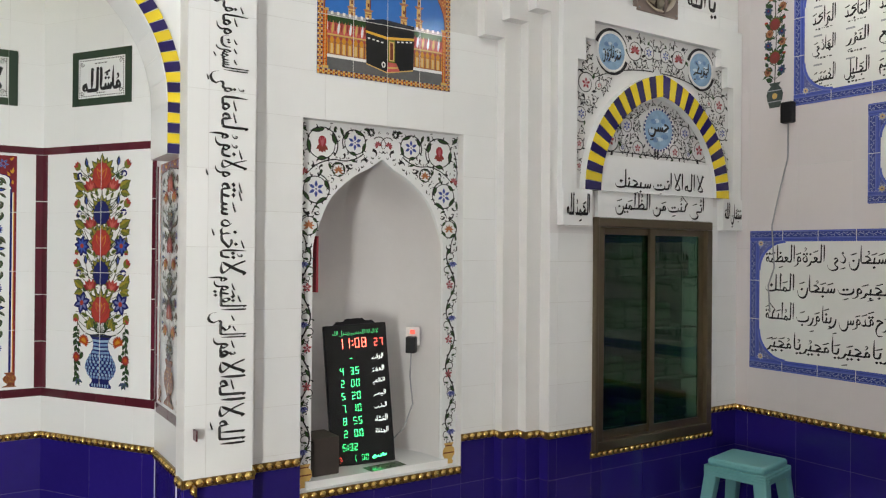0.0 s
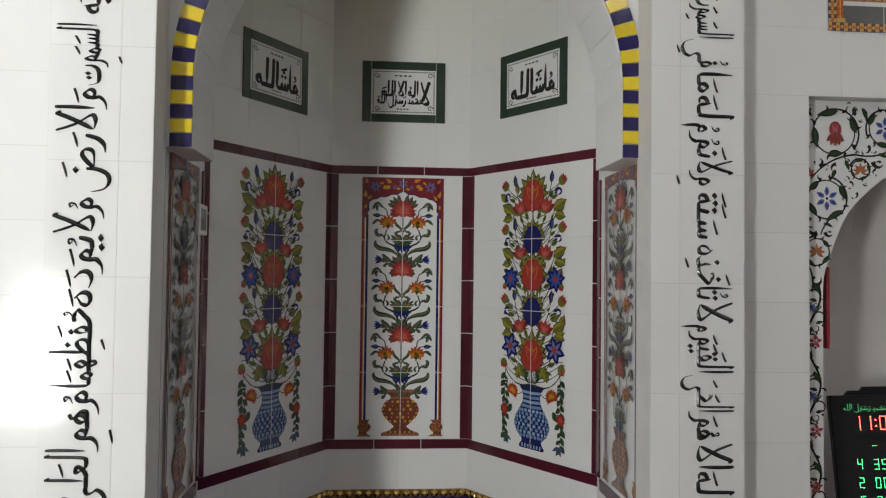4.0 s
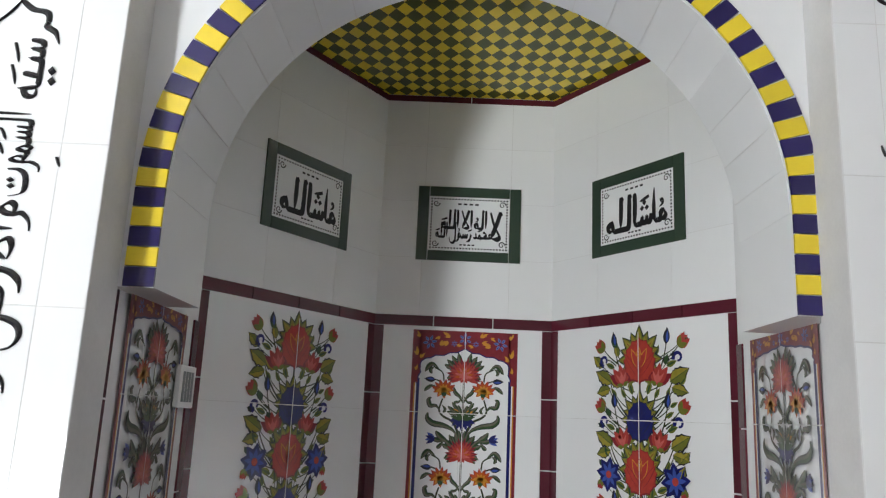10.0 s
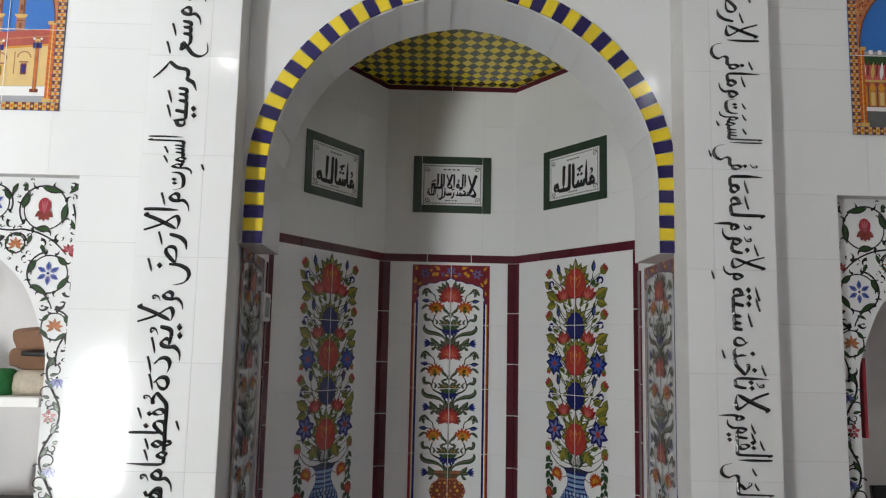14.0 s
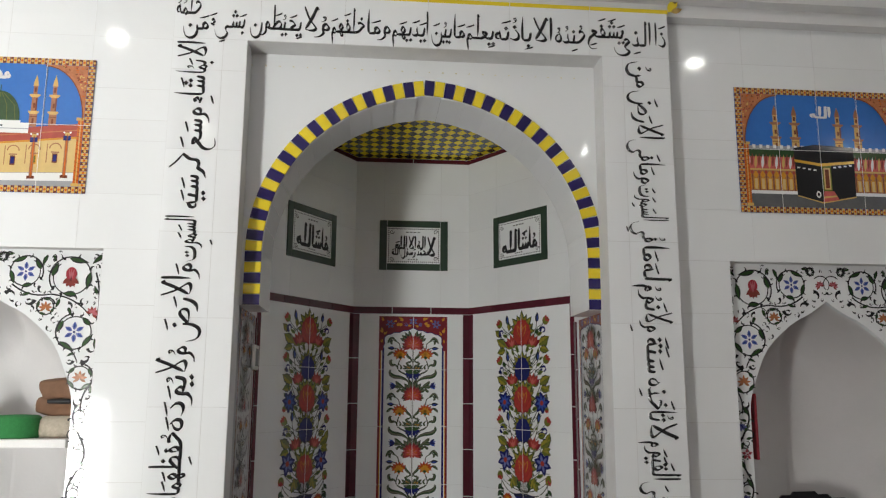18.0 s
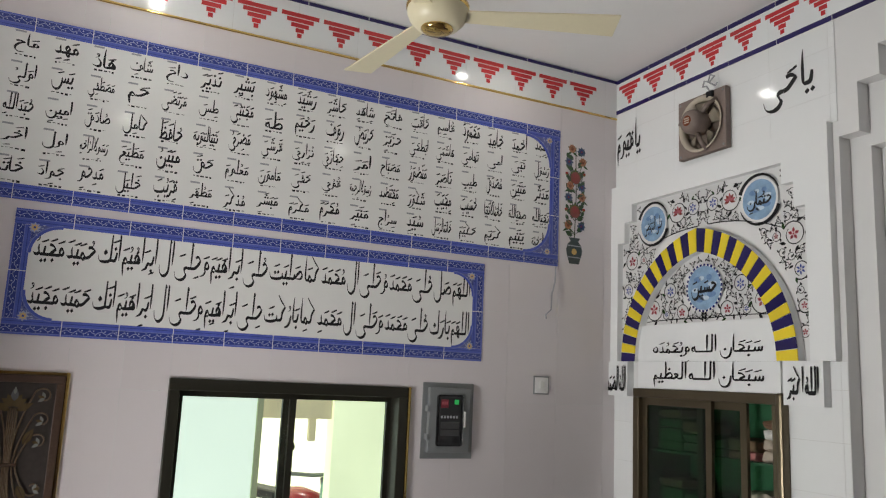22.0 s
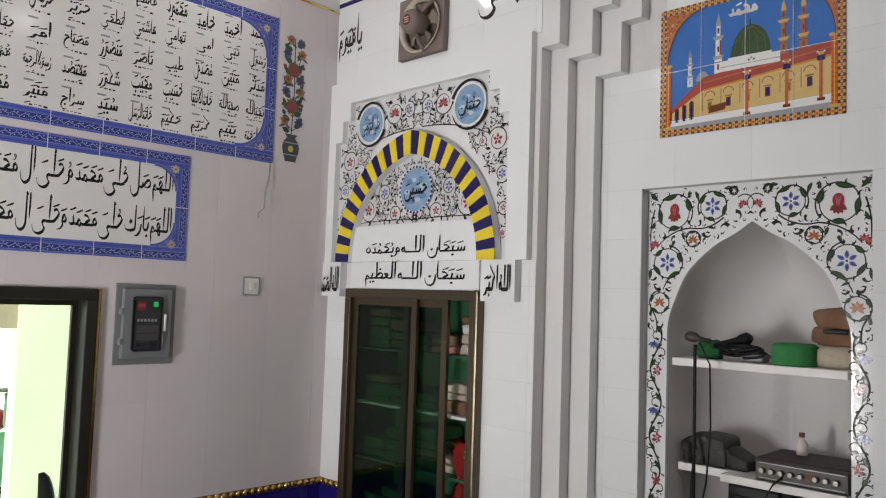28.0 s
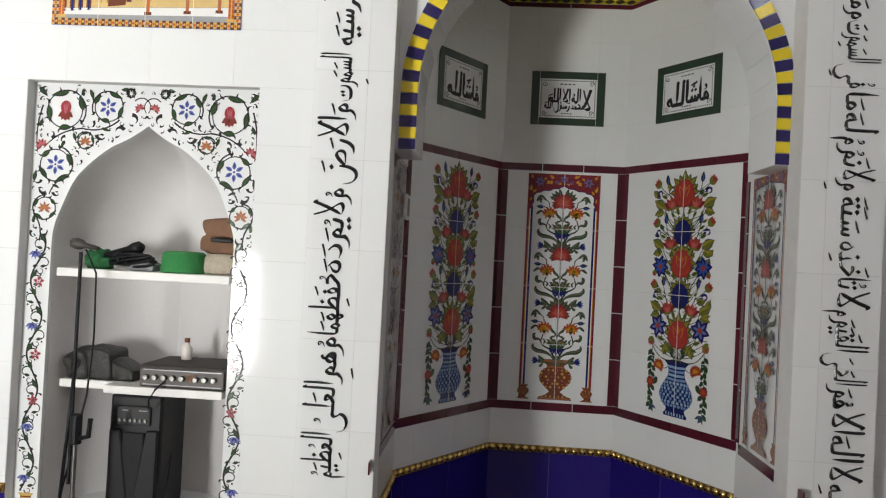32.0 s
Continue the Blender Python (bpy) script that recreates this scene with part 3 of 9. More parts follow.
def round_bud(r, main, light):
    pts = [(r * (1 + 0.09 * math.cos(9 * t)) * math.cos(t), r * 1.05 * (1 + 0.09 * math.cos(9 * t)) * math.sin(t)) for t in (2 * math.pi * k / 36 for k in range(36))]
    return [(pts, main, 1)] + [(petal(0, -r * 0.6, a, r * 1.35, r * 0.3), light, 2) for a in (62, 90, 118)]


def moved(items, u, v, size=1.0, turn=0.0, flip=False, up=0):
    c, s = math.cos(radians(turn)) * size, math.sin(radians(turn)) * size
    out = []
    for it in items:
        pts = [(-x, y) if flip else (x, y) for x, y in it[0]]
        out.append(([(u + x * c - y * s, v + x * s + y * c) for x, y in pts], it[1], (it[2] if len(it) > 2 else 0) + up))
    return out


MOTIF = {
    "red_bud": art(bud(0.024, P_RED, P_OLIVE)),
    "red_peony": art(peony(0.058, 0.062, P_RED, P_GOLDEN, P_OLIVE, P_LIME, P_CRIMSON)), "navy_peony": art(peony(0.050, 0.056, P_DEEP, P_NAVY, P_OLIVE, P_LIME, P_INKY)),
    "red_tulip": art(tulip(0.037, P_SCARLET, P_ROSY, P_OLIVE)), "toothed_leaf": art(toothed_leaf(0.075, P_OLIVE, P_GREEN)), "vine_leaf": art(toothed_leaf(0.05, P_GREEN, P_INKY)),
    "curl_bud": art(curl_bud(0.017, P_NAVY, P_INKY)), "tall_bud": art([(petal(0, 0, 90, 0.052, 0.026), P_INKY, 0), (petal(0.003, 0.006, 90, 0.036, 0.010), P_BLUE, 1)]),
    "rosebud": art([(petal(0, 0, a, 0.048, 0.030), P_SCARLET, k % 2) for k, a in enumerate((72, 108, 90))] + [(petal(0, 0, a, 0.036, 0.018), P_OLIVE, 2) for a in (60, 120)]),
    "navy_star": art(star(0.052, P_DEEP, P_BLUE, P_SCARLET, 8)), "navy_star_six": art(star(0.056, P_DEEP, P_PERI, P_SCARLET, 6)),
    "fire_flower": art([(petal(0, -0.004, a, 0.042, 0.017), P_CRIMSON if k % 2 else P_FLAME, k % 2) for k, a in enumerate(range(-30, 211, 20))] + [(petal(0, -0.004, a, 0.036, 0.011), P_FLAME, 2) for a in range(-10, 191, 25)] + [(petal(0, -0.006, a, 0.024, 0.009), P_GOLDEN, 3) for a in range(10, 171, 32)] + [(petal(0, -0.004, a, 0.022, 0.012), P_FLAME, 1) for a in (250, 290, 225, 315)]),
    "red_rosette": art([(petal(0, 0, a, 0.045 if k % 2 else 0.039, 0.015), P_CRIMSON if k % 2 else P_SCARLET, k % 2) for k, a in enumerate(range(0, 360, 18))] + [(petal(0, 0, a, 0.034, 0.010), P_SCARLET, 2) for a in range(9, 360, 30)] + [(petal(0, 0, a, 0.020, 0.008), P_FLAME, 3) for a in range(0, 360, 45)]),
    "navy_fan": art([(petal(0, 0.012, a, 0.055, 0.020), P_DEEP, k % 2) for k, a in enumerate(range(-160, -10, 22))] + [(petal(0, 0.0, a, 0.05, 0.016), P_GREEN, 2) for a in (15, 50, 130, 165)]),
    "blue_leaf": art([(petal(0, 0, a, 0.046, 0.017), P_SLATE, k % 2) for k, a in enumerate((-60, -20, 20, 60))]),
    "dull_peony": art(peony(0.050, 0.054, P_DULLRED, P_ROSE, P_GREEN, P_OLIVE, P_BROWN)), "dull_orange": art(round_bud(0.026, P_DULLORANGE, P_BROWN) + [(petal(0, -0.02, a, 0.05, 0.014), P_GREEN, 0) for a in (-30, 210, 45, 135)]), "slate_flower": art([(petal(0, 0, a, 0.034, 0.022), P_SLATE, k % 2) for k, a in enumerate(range(0, 360, 45))] + [(disc(0, 0, 0.014, 10), P_NAVY, 2), (disc(0, 0, 0.007, 8), P_BROWN, 3)]),
    "maple": art([(petal(0, -0.006, a, 0.040, 0.018), P_ROSEPINK if k % 2 else P_DULLRED, k % 2) for k, a in enumerate((-20, 15, 50, 90, 130, 165, 200))]),
    "red_star": art([(petal(0, 0, 90 + 72 * k, 0.033, 0.017, start=0.006), P_ROSEPINK, 1) for k in range(5)] + [(petal(0, 0, 90 + 72 * k, 0.030, 0.005, start=0.012), P_CRIMSON, 2) for k in range(5)] + [(disc(0, 0, 0.005, 8), P_ROSE, 3)]),
    "sky_star": art([(petal(0, 0, 90 + 60 * k, 0.037, 0.015, start=0.008), P_PERI, 1) for k in range(6)] + [(petal(0, 0, 90 + 60 * k, 0.033, 0.006, start=0.014), P_MIDBLUE, 2) for k in range(6)] + [(disc(0, 0, 0.004, 8), P_NAVY, 3)]), "blue_bell": art([(petal(0, 0.02, a, 0.044, 0.017), P_PERI, k % 2) for k, a in enumerate((-150, -120, -90, -60, -30))] + [(petal(0, 0.02, a, 0.03, 0.007), P_NAVY, 2) for a in (-120, -60)]), "garden_rose": art([(disc(0, 0.010, 0.019, 18, 0.024), P_ROSE, 1)] + [(petal(0, -0.016, a, 0.048, 0.006), P_ROSEPINK, 2) for a in (78, 90, 102)] + [(petal(0, -0.006, a, 0.034, 0.020), P_DULLRED, k % 2) for k, a in enumerate((215, 245, 270, 295, 325))]), "rust_maple": art([(petal(0, -0.006, a, 0.036, 0.014), P_RUST if k % 2 else P_DULLORANGE, k % 2) for k, a in enumerate((-35, 5, 45, 90, 135, 175, 215))]), "gold_leaf": art([(petal(0, 0, 0, 0.04, 0.014), P_GOLDEN), (petal(0, 0, 35, 0.026, 0.010), P_GOLDEN, 1)]), "leaf": art([(petal(0, 0, 0, 0.05, 0.022), P_OLIVE), (petal(0, 0, 0, 0.045, 0.008), P_GREEN, 1)]),
    "flame_bloom": art([(petal(0, -0.012, a, 0.050, 0.020), P_SCARLET, k % 2) for k, a in enumerate((28, 52, 76, 104, 128, 152))] + [(petal(0, -0.012, a, 0.044, 0.014), P_FLAME, 2 + k % 2) for k, a in enumerate((30, 54, 78, 102, 126, 150))] + [(petal(0, 0.004, a, 0.042, 0.020), P_FLAME, 4) for a in (-20, 200, -52, 232, 270)] + [(petal(0, 0.002, a, 0.034, 0.013), P_GOLDEN, 5) for a in (-20, 200, -52, 232, 270)] + [(petal(0, -0.006, a, 0.026, 0.010), P_GOLDEN, 5) for a in (55, 90, 125)] + [(petal(0, -0.028, a, 0.018, 0.010), P_GREEN, 6) for a in (60, 120, 90)]),
    "carnation": art([(petal(0, -0.010, a, 0.060 if k % 2 else 0.052, 0.017), P_CRIMSON if k % 2 else P_SCARLET, k % 2) for k, a in enumerate(range(-30, 211, 12))] + [(petal(0, -0.010, a, 0.046, 0.013), P_RED if k % 2 else P_SCARLET, 2 + k % 2) for k, a in enumerate(range(-24, 205, 15))] + [(petal(0, -0.012, a, 0.032, 0.010), P_FLAME if k % 2 else P_ROSY, 4) for k, a in enumerate(range(-10, 191, 22))] + [(petal(0, -0.012, a, 0.026, 0.014), P_SCARLET, 3) for a in (220, 245, 270, 295, 320)] + [(petal(0, -0.012, a, 0.018, 0.006), P_ROSY, 5) for a in range(0, 360, 40)]),
    "bell_tip": art([(petal(0, 0, a, 0.036, 0.014), P_DEEP if k % 2 else P_BLUE, k % 2) for k, a in enumerate((-32, -10, 12, 36))]),
}


def stamp(motif, parent, u, v, size=1.0, turn=0.0, w=0.002):
    return part(motif, MOTIF[motif], None, parent, m=at(u, v, w, turn, size))


# ---- brush lettering ----
# Skeletons of the letters, drawn to the left from the joint at (0, 0); the unit is one pen dot.
# Each has its shapes alone, at the end, at the start and in the middle of a word, and each shape ends with its advance.
BOWL = ".9,-1.6 2,-2.05 3.1,-1.4 3.5,.3"
LOOP_S = "2.7,.1 2,.9 1.1,1.6 .4,1.4 .3,.6 .9,.1 2.7,.05"
LOOP_F = ".95,.45 .4,.5 .25,1.1 .75,1.8 1.2,1.3"
TEETH = ".2,1.3 .35,.3 .7,.05 1,.2 1.1,1.3|1.1,1.1 1.25,.2 1.7,.05 2,.2 2.1,1.3|"
SKELETON = {
    "alif": (".45,5.3 .4,3.2 .5,.1/1", "0,0 .35,.05 .6,.6 .62,3 .5,5.2/1.05", "", ""),
    "beh": (".25,1.5 .3,.5 1.1,-.15 2.8,-.35 4.3,-.1 4.9,1.1/5.1", "0,0 .5,.05 .6,1.1|.55,.1 1.4,-.2 3,-.35 4.5,-.1 5,1/5.2", ".15,1.7 .3,.7 .6,.08 1.3,0/1.3", "0,0 1.3,0|.45,1.6 .6,.7 .8,.05/1.3"),
    "noon": (".2,1.2 .35,-.3 " + BOWL + "/3.8", "0,0 .5,.05 .55,.9|.45,.1 .5,-.6 " + BOWL + "/3.8", "", ""),
    "yeh": ("1.7,.9 1.1,1.3 .5,.8 1,.2 1.5,-.4 1,-1.1 .5,-1.4 1,-2.1 2.3,-2.4 3.6,-1.9 4.1,-.7/4.2", "0,0 .6,.05 1.1,-.3 .8,-1 .5,-1.4 1.1,-2.2 2.4,-2.5 3.7,-2 4.2,-.8/4", "", ""),
    "jeem": ("2.4,1.5 1.5,1.7 .2,1.3|.2,1.3 1.3,.8 2.2,-.2 2.5,-1.5 1.8,-2.7 .3,-2.6/2.7", "0,0 .9,.1|2.3,1.2 1.4,1.2 .4,.7|.4,.7 1.3,.3 2.2,-.6 2.4,-1.8 1.7,-2.8 .2,-2.7/2.6", "2.3,2 1.4,2.1 .2,1.6|.2,1.6 1.1,.9 2,.2 2.9,0/2.9", "0,0 2.9,0|2.2,1.9 1.3,1.8 .3,1.1|.3,1.1 1.2,.6 2.1,.05/2.9"),
    "dal": ("1.1,2.2 .5,1.5 .35,.7 .7,.1 1.4,0 2.2,.3/2.4", "0,0 .5,.1 .9,1 .85,1.9|.6,.3 1,0 1.7,-.05 2.3,.3/2.4", "", ""),
    "reh": (".3,1.2 .5,.3 .8,-.5 1.5,-1.2 2.6,-1.4/1.9", "0,0 .4,.1 .7,-.3 1.1,-.9 2.3,-1.4/1.7", "", ""),
    "waw": ("1.2,.3 .5,.25 .2,.8 .7,1.5 1.2,1.1 1.3,.2 1.2,-.5 1.9,-1.2 2.9,-1.4/2.2", "0,0 .5,.15 1.1,.3|.5,.2 .3,.8 .8,1.4 1.2,1 1.3,.1 1.3,-.6 2,-1.3 3,-1.4/2.3", "", ""),
    "seen": (TEETH + "2.1,1.1 2.2,-.5 2.8,-1.7 3.9,-2 4.9,-1.3 5.3,.3/5.5", "0,0 .3,.1|" + TEETH + "2.1,1.1 2.2,-.5 2.8,-1.7 3.9,-2 4.9,-1.3 5.3,.3/5.5", TEETH + "2.1,1.1 2.25,.2 2.6,0 3.2,0/3.2", "0,0 .4,.1|" + TEETH + "2.1,1.1 2.25,.2 2.6,0 3.2,0/3.2"),
    "sad": (LOOP_S + "|2.9,1 3,-.5 3.6,-1.7 4.6,-2 5.6,-1.3 6,.3/6.2", "0,0 .9,.05|" + LOOP_S + "|2.9,1 3,-.5 3.6,-1.7 4.6,-2 5.6,-1.3 6,.3/6.2", LOOP_S + "|2.9,1.1 3,.3 3.3,0 3.9,0/3.9", "0,0 .9,.05|" + LOOP_S + "|2.9,1.1 3,.3 3.3,0 3.9,0/3.9"),
    "tah": (LOOP_S + " 3.2,.05|2.3,5.2 2.25,2.6 2.35,.3/3.4", "0,0 .9,.05|" + LOOP_S + " 3.2,.05|2.3,5.2 2.25,2.6 2.35,.3/3.4", LOOP_S + " 3.3,0|2.3,5.2 2.25,2.6 2.35,.3/3.3", "0,0 .9,.05|" + LOOP_S + " 3.3,0|2.3,5.2 2.25,2.6 2.35,.3/3.3"),
    "ain": ("1.8,1.9 1,2.1 .3,1.5 .7,.9 1.5,.8|1,.8 1.9,0 2.4,-1.2 1.9,-2.5 .4,-2.6/2.6", "0,0 .6,.2 1.4,1.2 .9,1.3 .35,1.1 1.1,.4 2.1,-.5 2.4,-1.7 1.7,-2.7 .3,-2.6/2.5", "1.8,2.2 1,2.5 .3,1.9 .5,1.2 1.2,.5 1.8,.1 2.5,0/2.5", "0,0 .6,.2 1.4,1.2 .9,1.35 .35,1.15 .9,.4 1.7,0 2,0/2"),
    "feh": (LOOP_F + " 1,.3 1.6,-.1 3.2,-.3 4.7,-.1 5.2,1/5.4", "0,0 .5,.1 .95,.45|" + LOOP_F + " 1,.3 1.6,-.1 3.2,-.3 4.7,-.1 5.2,1/5.4", LOOP_F + " 1.1,.5 1.3,.1 2,0/2", "0,0 2,0|" + LOOP_F + " 1,.2/2"),
    "qaf": (LOOP_F + " 1.1,-.5 1.6,-1.7 2.6,-2 3.6,-1.3 3.9,.3/4.1", "0,0 .5,.1 .95,.45|" + LOOP_F + " 1.1,-.5 1.6,-1.7 2.6,-2 3.6,-1.3 3.9,.3/4.1", "", ""),
    "kaf": (".5,5.1 .55,2.5 .6,.4 1,-.1 2.4,-.35 3.8,-.1 4.2,.9|2.4,2 1.8,1.6 2.5,1.4 2,1/4.4", "0,0 .55,.1|.5,5.1 .55,2.5 .6,.4 1,-.1 2.4,-.35 3.8,-.1 4.2,.9|2.4,2 1.8,1.6 2.5,1.4 2,1/4.4", "3.2,5.3 2,4 .6,2.9|.6,2.9 1.5,1.7 1.7,.5 2.1,.05 2.8,0/2.8", "0,0 1.9,0|3.2,5.3 2,4 .6,2.9|.6,2.9 1.5,1.7 1.7,.5 2.1,.05 2.8,0/2.8"),
    "lam": (".45,5.4 .45,2.5 .5,-.6 1.1,-1.7 2.1,-2 3.1,-1.3 3.4,.2|.45,5.4 .1,4.7/3.6", "0,0 .45,.05|.45,5.4 .45,2.5 .5,-.6 1.1,-1.7 2.1,-2 3.1,-1.3 3.4,.2/3.6", ".45,5.4 .45,3 .55,.5 .9,.05 1.5,0|.45,5.4 .1,4.7/1.5", "0,0 1.5,0|.5,5.3 .5,3 .6,.3|.5,5.3 .15,4.6/1.5"),
    "meem": (".5,.3 .9,1.1 1.4,.5 .9,0 .4,.2|1.3,.3 1.6,-.5 1.5,-2.7/1.9", "0,0 .4,.1 .9,.8 1.4,.2 .9,-.3 .5,0|1.3,.1 1.6,-.5 1.5,-1.6 1.4,-2.8/1.9", "1.2,.2 .5,.1 .2,.7 .7,1.3 1.2,.9 1.2,.2 1.5,0 2,0/2", "0,0 .4,.1|1.2,0 .6,-.3 .3,.3 .8,.9 1.2,.5 1.3,0 1.8,0/1.8"),
    "heh": ("1,2.1 .4,1.3 .4,.4 1,.05 1.7,.4 1.6,1.2 .8,1.8/1.9", "0,0 .5,.2 .7,1.9|.6,1.5 1.4,1 1.4,.2 .7,.1/1.7", ".7,2.4 1.2,1.9 .4,1 .4,.2 1.2,.1 1.7,.8 1.3,1.5 .8,1 1.1,.2 2.3,0/2.3", "0,0 .5,.1 1.4,.9 .9,1.7 .4,1 1.1,0 .9,-.8 .4,-.6 .8,0 2,0/2"),
    "lam_alif": (".3,5.2 .9,3.4 1.9,1.2 2.4,.3|2.6,5.1 1.7,2.6 .5,.7 .7,.1 1.5,0 2.4,.2|.3,5.2 0,4.5/2.9", "0,0 .6,.1 .9,1 .6,5.2|.7,.4 1.6,1.8 2.6,5/2.8", "", ""),
    "hamza": ("1.2,1.2 .6,1.5 .3,1 .9,.7|1.4,.6 .3,.2/1.5", "", "", ""),
    "line": ("0,0 1,0 2.2,0/2.2",) * 4,
}
# letter: its skeleton at the end of a word, its skeleton elsewhere, and its dots (above when positive)
LETTER = {"ا": ("alif", "alif", 0), "آ": ("alif", "alif", 0), "أ": ("alif", "alif", 0), "إ": ("alif", "alif", 0), "ب": ("beh", "beh", -1), "ت": ("beh", "beh", 2), "ث": ("beh", "beh", 3), "ن": ("noon", "beh", 1), "ي": ("yeh", "beh", -2),
          "ی": ("yeh", "beh", -2), "ى": ("yeh", "beh", 0), "ئ": ("yeh", "beh", 0), "ج": ("jeem", "jeem", -1), "ح": ("jeem", "jeem", 0), "خ": ("jeem", "jeem", 1), "د": ("dal", "dal", 0), "ذ": ("dal", "dal", 1), "ر": ("reh", "reh", 0),
          "ز": ("reh", "reh", 1), "و": ("waw", "waw", 0), "ؤ": ("waw", "waw", 0), "س": ("seen", "seen", 0), "ش": ("seen", "seen", 3), "ص": ("sad", "sad", 0), "ض": ("sad", "sad", 1), "ط": ("tah", "tah", 0), "ظ": ("tah", "tah", 1),
          "ع": ("ain", "ain", 0), "غ": ("ain", "ain", 1), "ف": ("feh", "feh", 1), "ق": ("qaf", "feh", 2), "ك": ("kaf", "kaf", 0), "ک": ("kaf", "kaf", 0), "ل": ("lam", "lam", 0), "م": ("meem", "meem", 0), "ه": ("heh", "heh", 0),
          "ة": ("heh", "heh", 2), "ء": ("hamza", "hamza", 0), "ـ": ("line", "line", 0)}
ONE_SIDED = set("ءآأؤإاةدذرزوى")
TOPS = {"alif": 5.3, "lam": 5.4, "lam_alif": 5.3, "kaf": 4.6, "tah": 2.2, "ain": 2.3, "jeem": 1.9, "dal": 2.0, "line": 0.3}


@functools.lru_cache(None)
def skeleton(kind, form):
    text, advance = SKELETON[kind][form].split("/")
    return [[tuple(float(c) for c in p.split(",")) for p in line.split(" ") if p] for line in text.split("|")], float(advance)


def brush(pts, nib, lead, tail):
    """Quads along a curve as a slanted pen draws them: thin one way, broad the other, tapered at its free ends."""
    pts = smooth_line(pts)
    n = len(pts) - 1
    left, right = [], []
    for k, (x, y) in enumerate(pts):
        a, b = pts[max(k - 1, 0)], pts[min(k + 1, n)]
        dx, dy = b[0] - a[0], b[1] - a[1]
        d = math.hypot(dx, dy) or 1
        w = nib * (0.40 + 0.60 * abs(math.sin(math.atan2(dy, dx) - radians(128)))) / 2
        if lead:
            w *= min(1.0, 0.72 + 1.6 * k / n)
        if tail:
            w *= min(1.0, 0.20 + 2.6 * (n - k) / n)
        left.append((x - dy / d * w, y + dx / d * w))
        right.append((x + dy / d * w, y - dx / d * w))
    return [[right[k], right[k + 1], left[k + 1], left[k]] for k in range(n)]


def rhomb(x, y, r):
    return [(x - r, y), (x - r * 0.1, y - r * 0.9), (x + r, y), (x + r * 0.1, y + r * 0.9)]


def pen_word(word, nib=0.72, marks=0.5, seed=0):
    """One word drawn with a pen: quads, to the left of x = 0 on the line y = 0, and its length."""
    rng = random.Random(seed * 131 + len(word) * 17 + sum(ord(c) for c in word))
    quads, x, k, joined = [], 0.0, 0, False
    while k < len(word):
        ch = word[k]
        nxt = word[k + 1] if k + 1 < len(word) else ""
        if ch == "ل" and nxt and nxt in "اأإآ":
            kind, dots, onward, k = "lam_alif", 0, False, k + 1
            form = 1 if joined else 0
        else:
            onward = ch not in ONE_SIDED and nxt not in ("", "ء")
            kind, dots = LETTER[ch][1 if onward else 0], LETTER[ch][2]
            if ch == "ی" and not onward:
                dots = 0
            form = (3 if joined else 2) if onward else (1 if joined else 0)
        if not SKELETON[kind][form]:
            form = 0 if not joined else 1
        lines, advance = skeleton(kind, form)
        for line in lines:
            free_start = not (line[0][0] < 0.05 and abs(line[0][1]) < 0.05)
            free_end = not (abs(line[-1][1]) < 0.12 and line[-1][0] > advance - 0.15 and onward)
            quads += brush([(x - a, b) for a, b in line], nib, free_start, free_end and len(line) > 2)
        top = TOPS.get(kind, 1.6)
        mid = x - (0.5 * advance if kind not in ("tah", "jeem") else 1.1)
        if dots:
            below = dots < 0
            if kind == "jeem":
                y = -1.0 if below else 3.0
            elif kind == "noon":
                y, mid = 0.6, x - 2.0
            else:
                y = -1.25 if below else top + (0.8 if kind != "tah" else 0.6)
            if kind == "beh" and form < 2:
                y, mid = (-1.4 if below else 1.0), x - 2.6
            spots = {1: [(0, 0)], 2: [(-0.52, 0), (0.52, 0.12)], 3: [(-0.52, 0), (0.52, 0), (0, 0.85)]}[abs(dots)]
            quads += [rhomb(mid + a, y + b, 0.50) for a, b in spots]
            if not below:
                top = max(top, y + 0.5)
        r = rng.random()
        if r < marks and top < 4.5 and kind != "line":
            y = top + 0.75
            if r < marks * 0.62:
                quads += brush([(mid + 1.0, y + 0.5), (mid, y + 0.15), (mid - 1.0, y - 0.1)], nib * 0.55, False, True)
            elif r < marks * 0.82:
                quads += brush([(mid + 0.1, y + 0.2), (mid - 0.2, y + 0.6), (mid + 0.3, y + 0.7), (mid + 0.2, y), (mid - 0.5, y - 0.4)], nib * 0.5, False, True)
            else:
                quads += brush([(mid + 0.9, -1.5 if kind not in ("noon", "yeh", "reh", "waw") else -2.9), (mid - 0.8, -2.0 if kind not in ("noon", "yeh", "reh", "waw") else -3.3)], nib * 0.55, False, True)
        x -= advance
        joined, k = onward, k + 1
    return quads, -x


def pen_mesh(quads, material, name="line"):
    verts = [(x, y, 0.0) for quad in quads for x, y in quad]
    faces = []
    for k, quad in enumerate(quads):
        area = sum(a[0] * b[1] - b[0] * a[1] for a, b in zip(quad, quad[1:] + quad[:1]))
        f = (4 * k, 4 * k + 1, 4 * k + 2, 4 * k + 3)
        faces.append(f if area >= 0 else f[::-1])
    me = raw(verts, faces, name)
    me.materials.append(material)
    return me


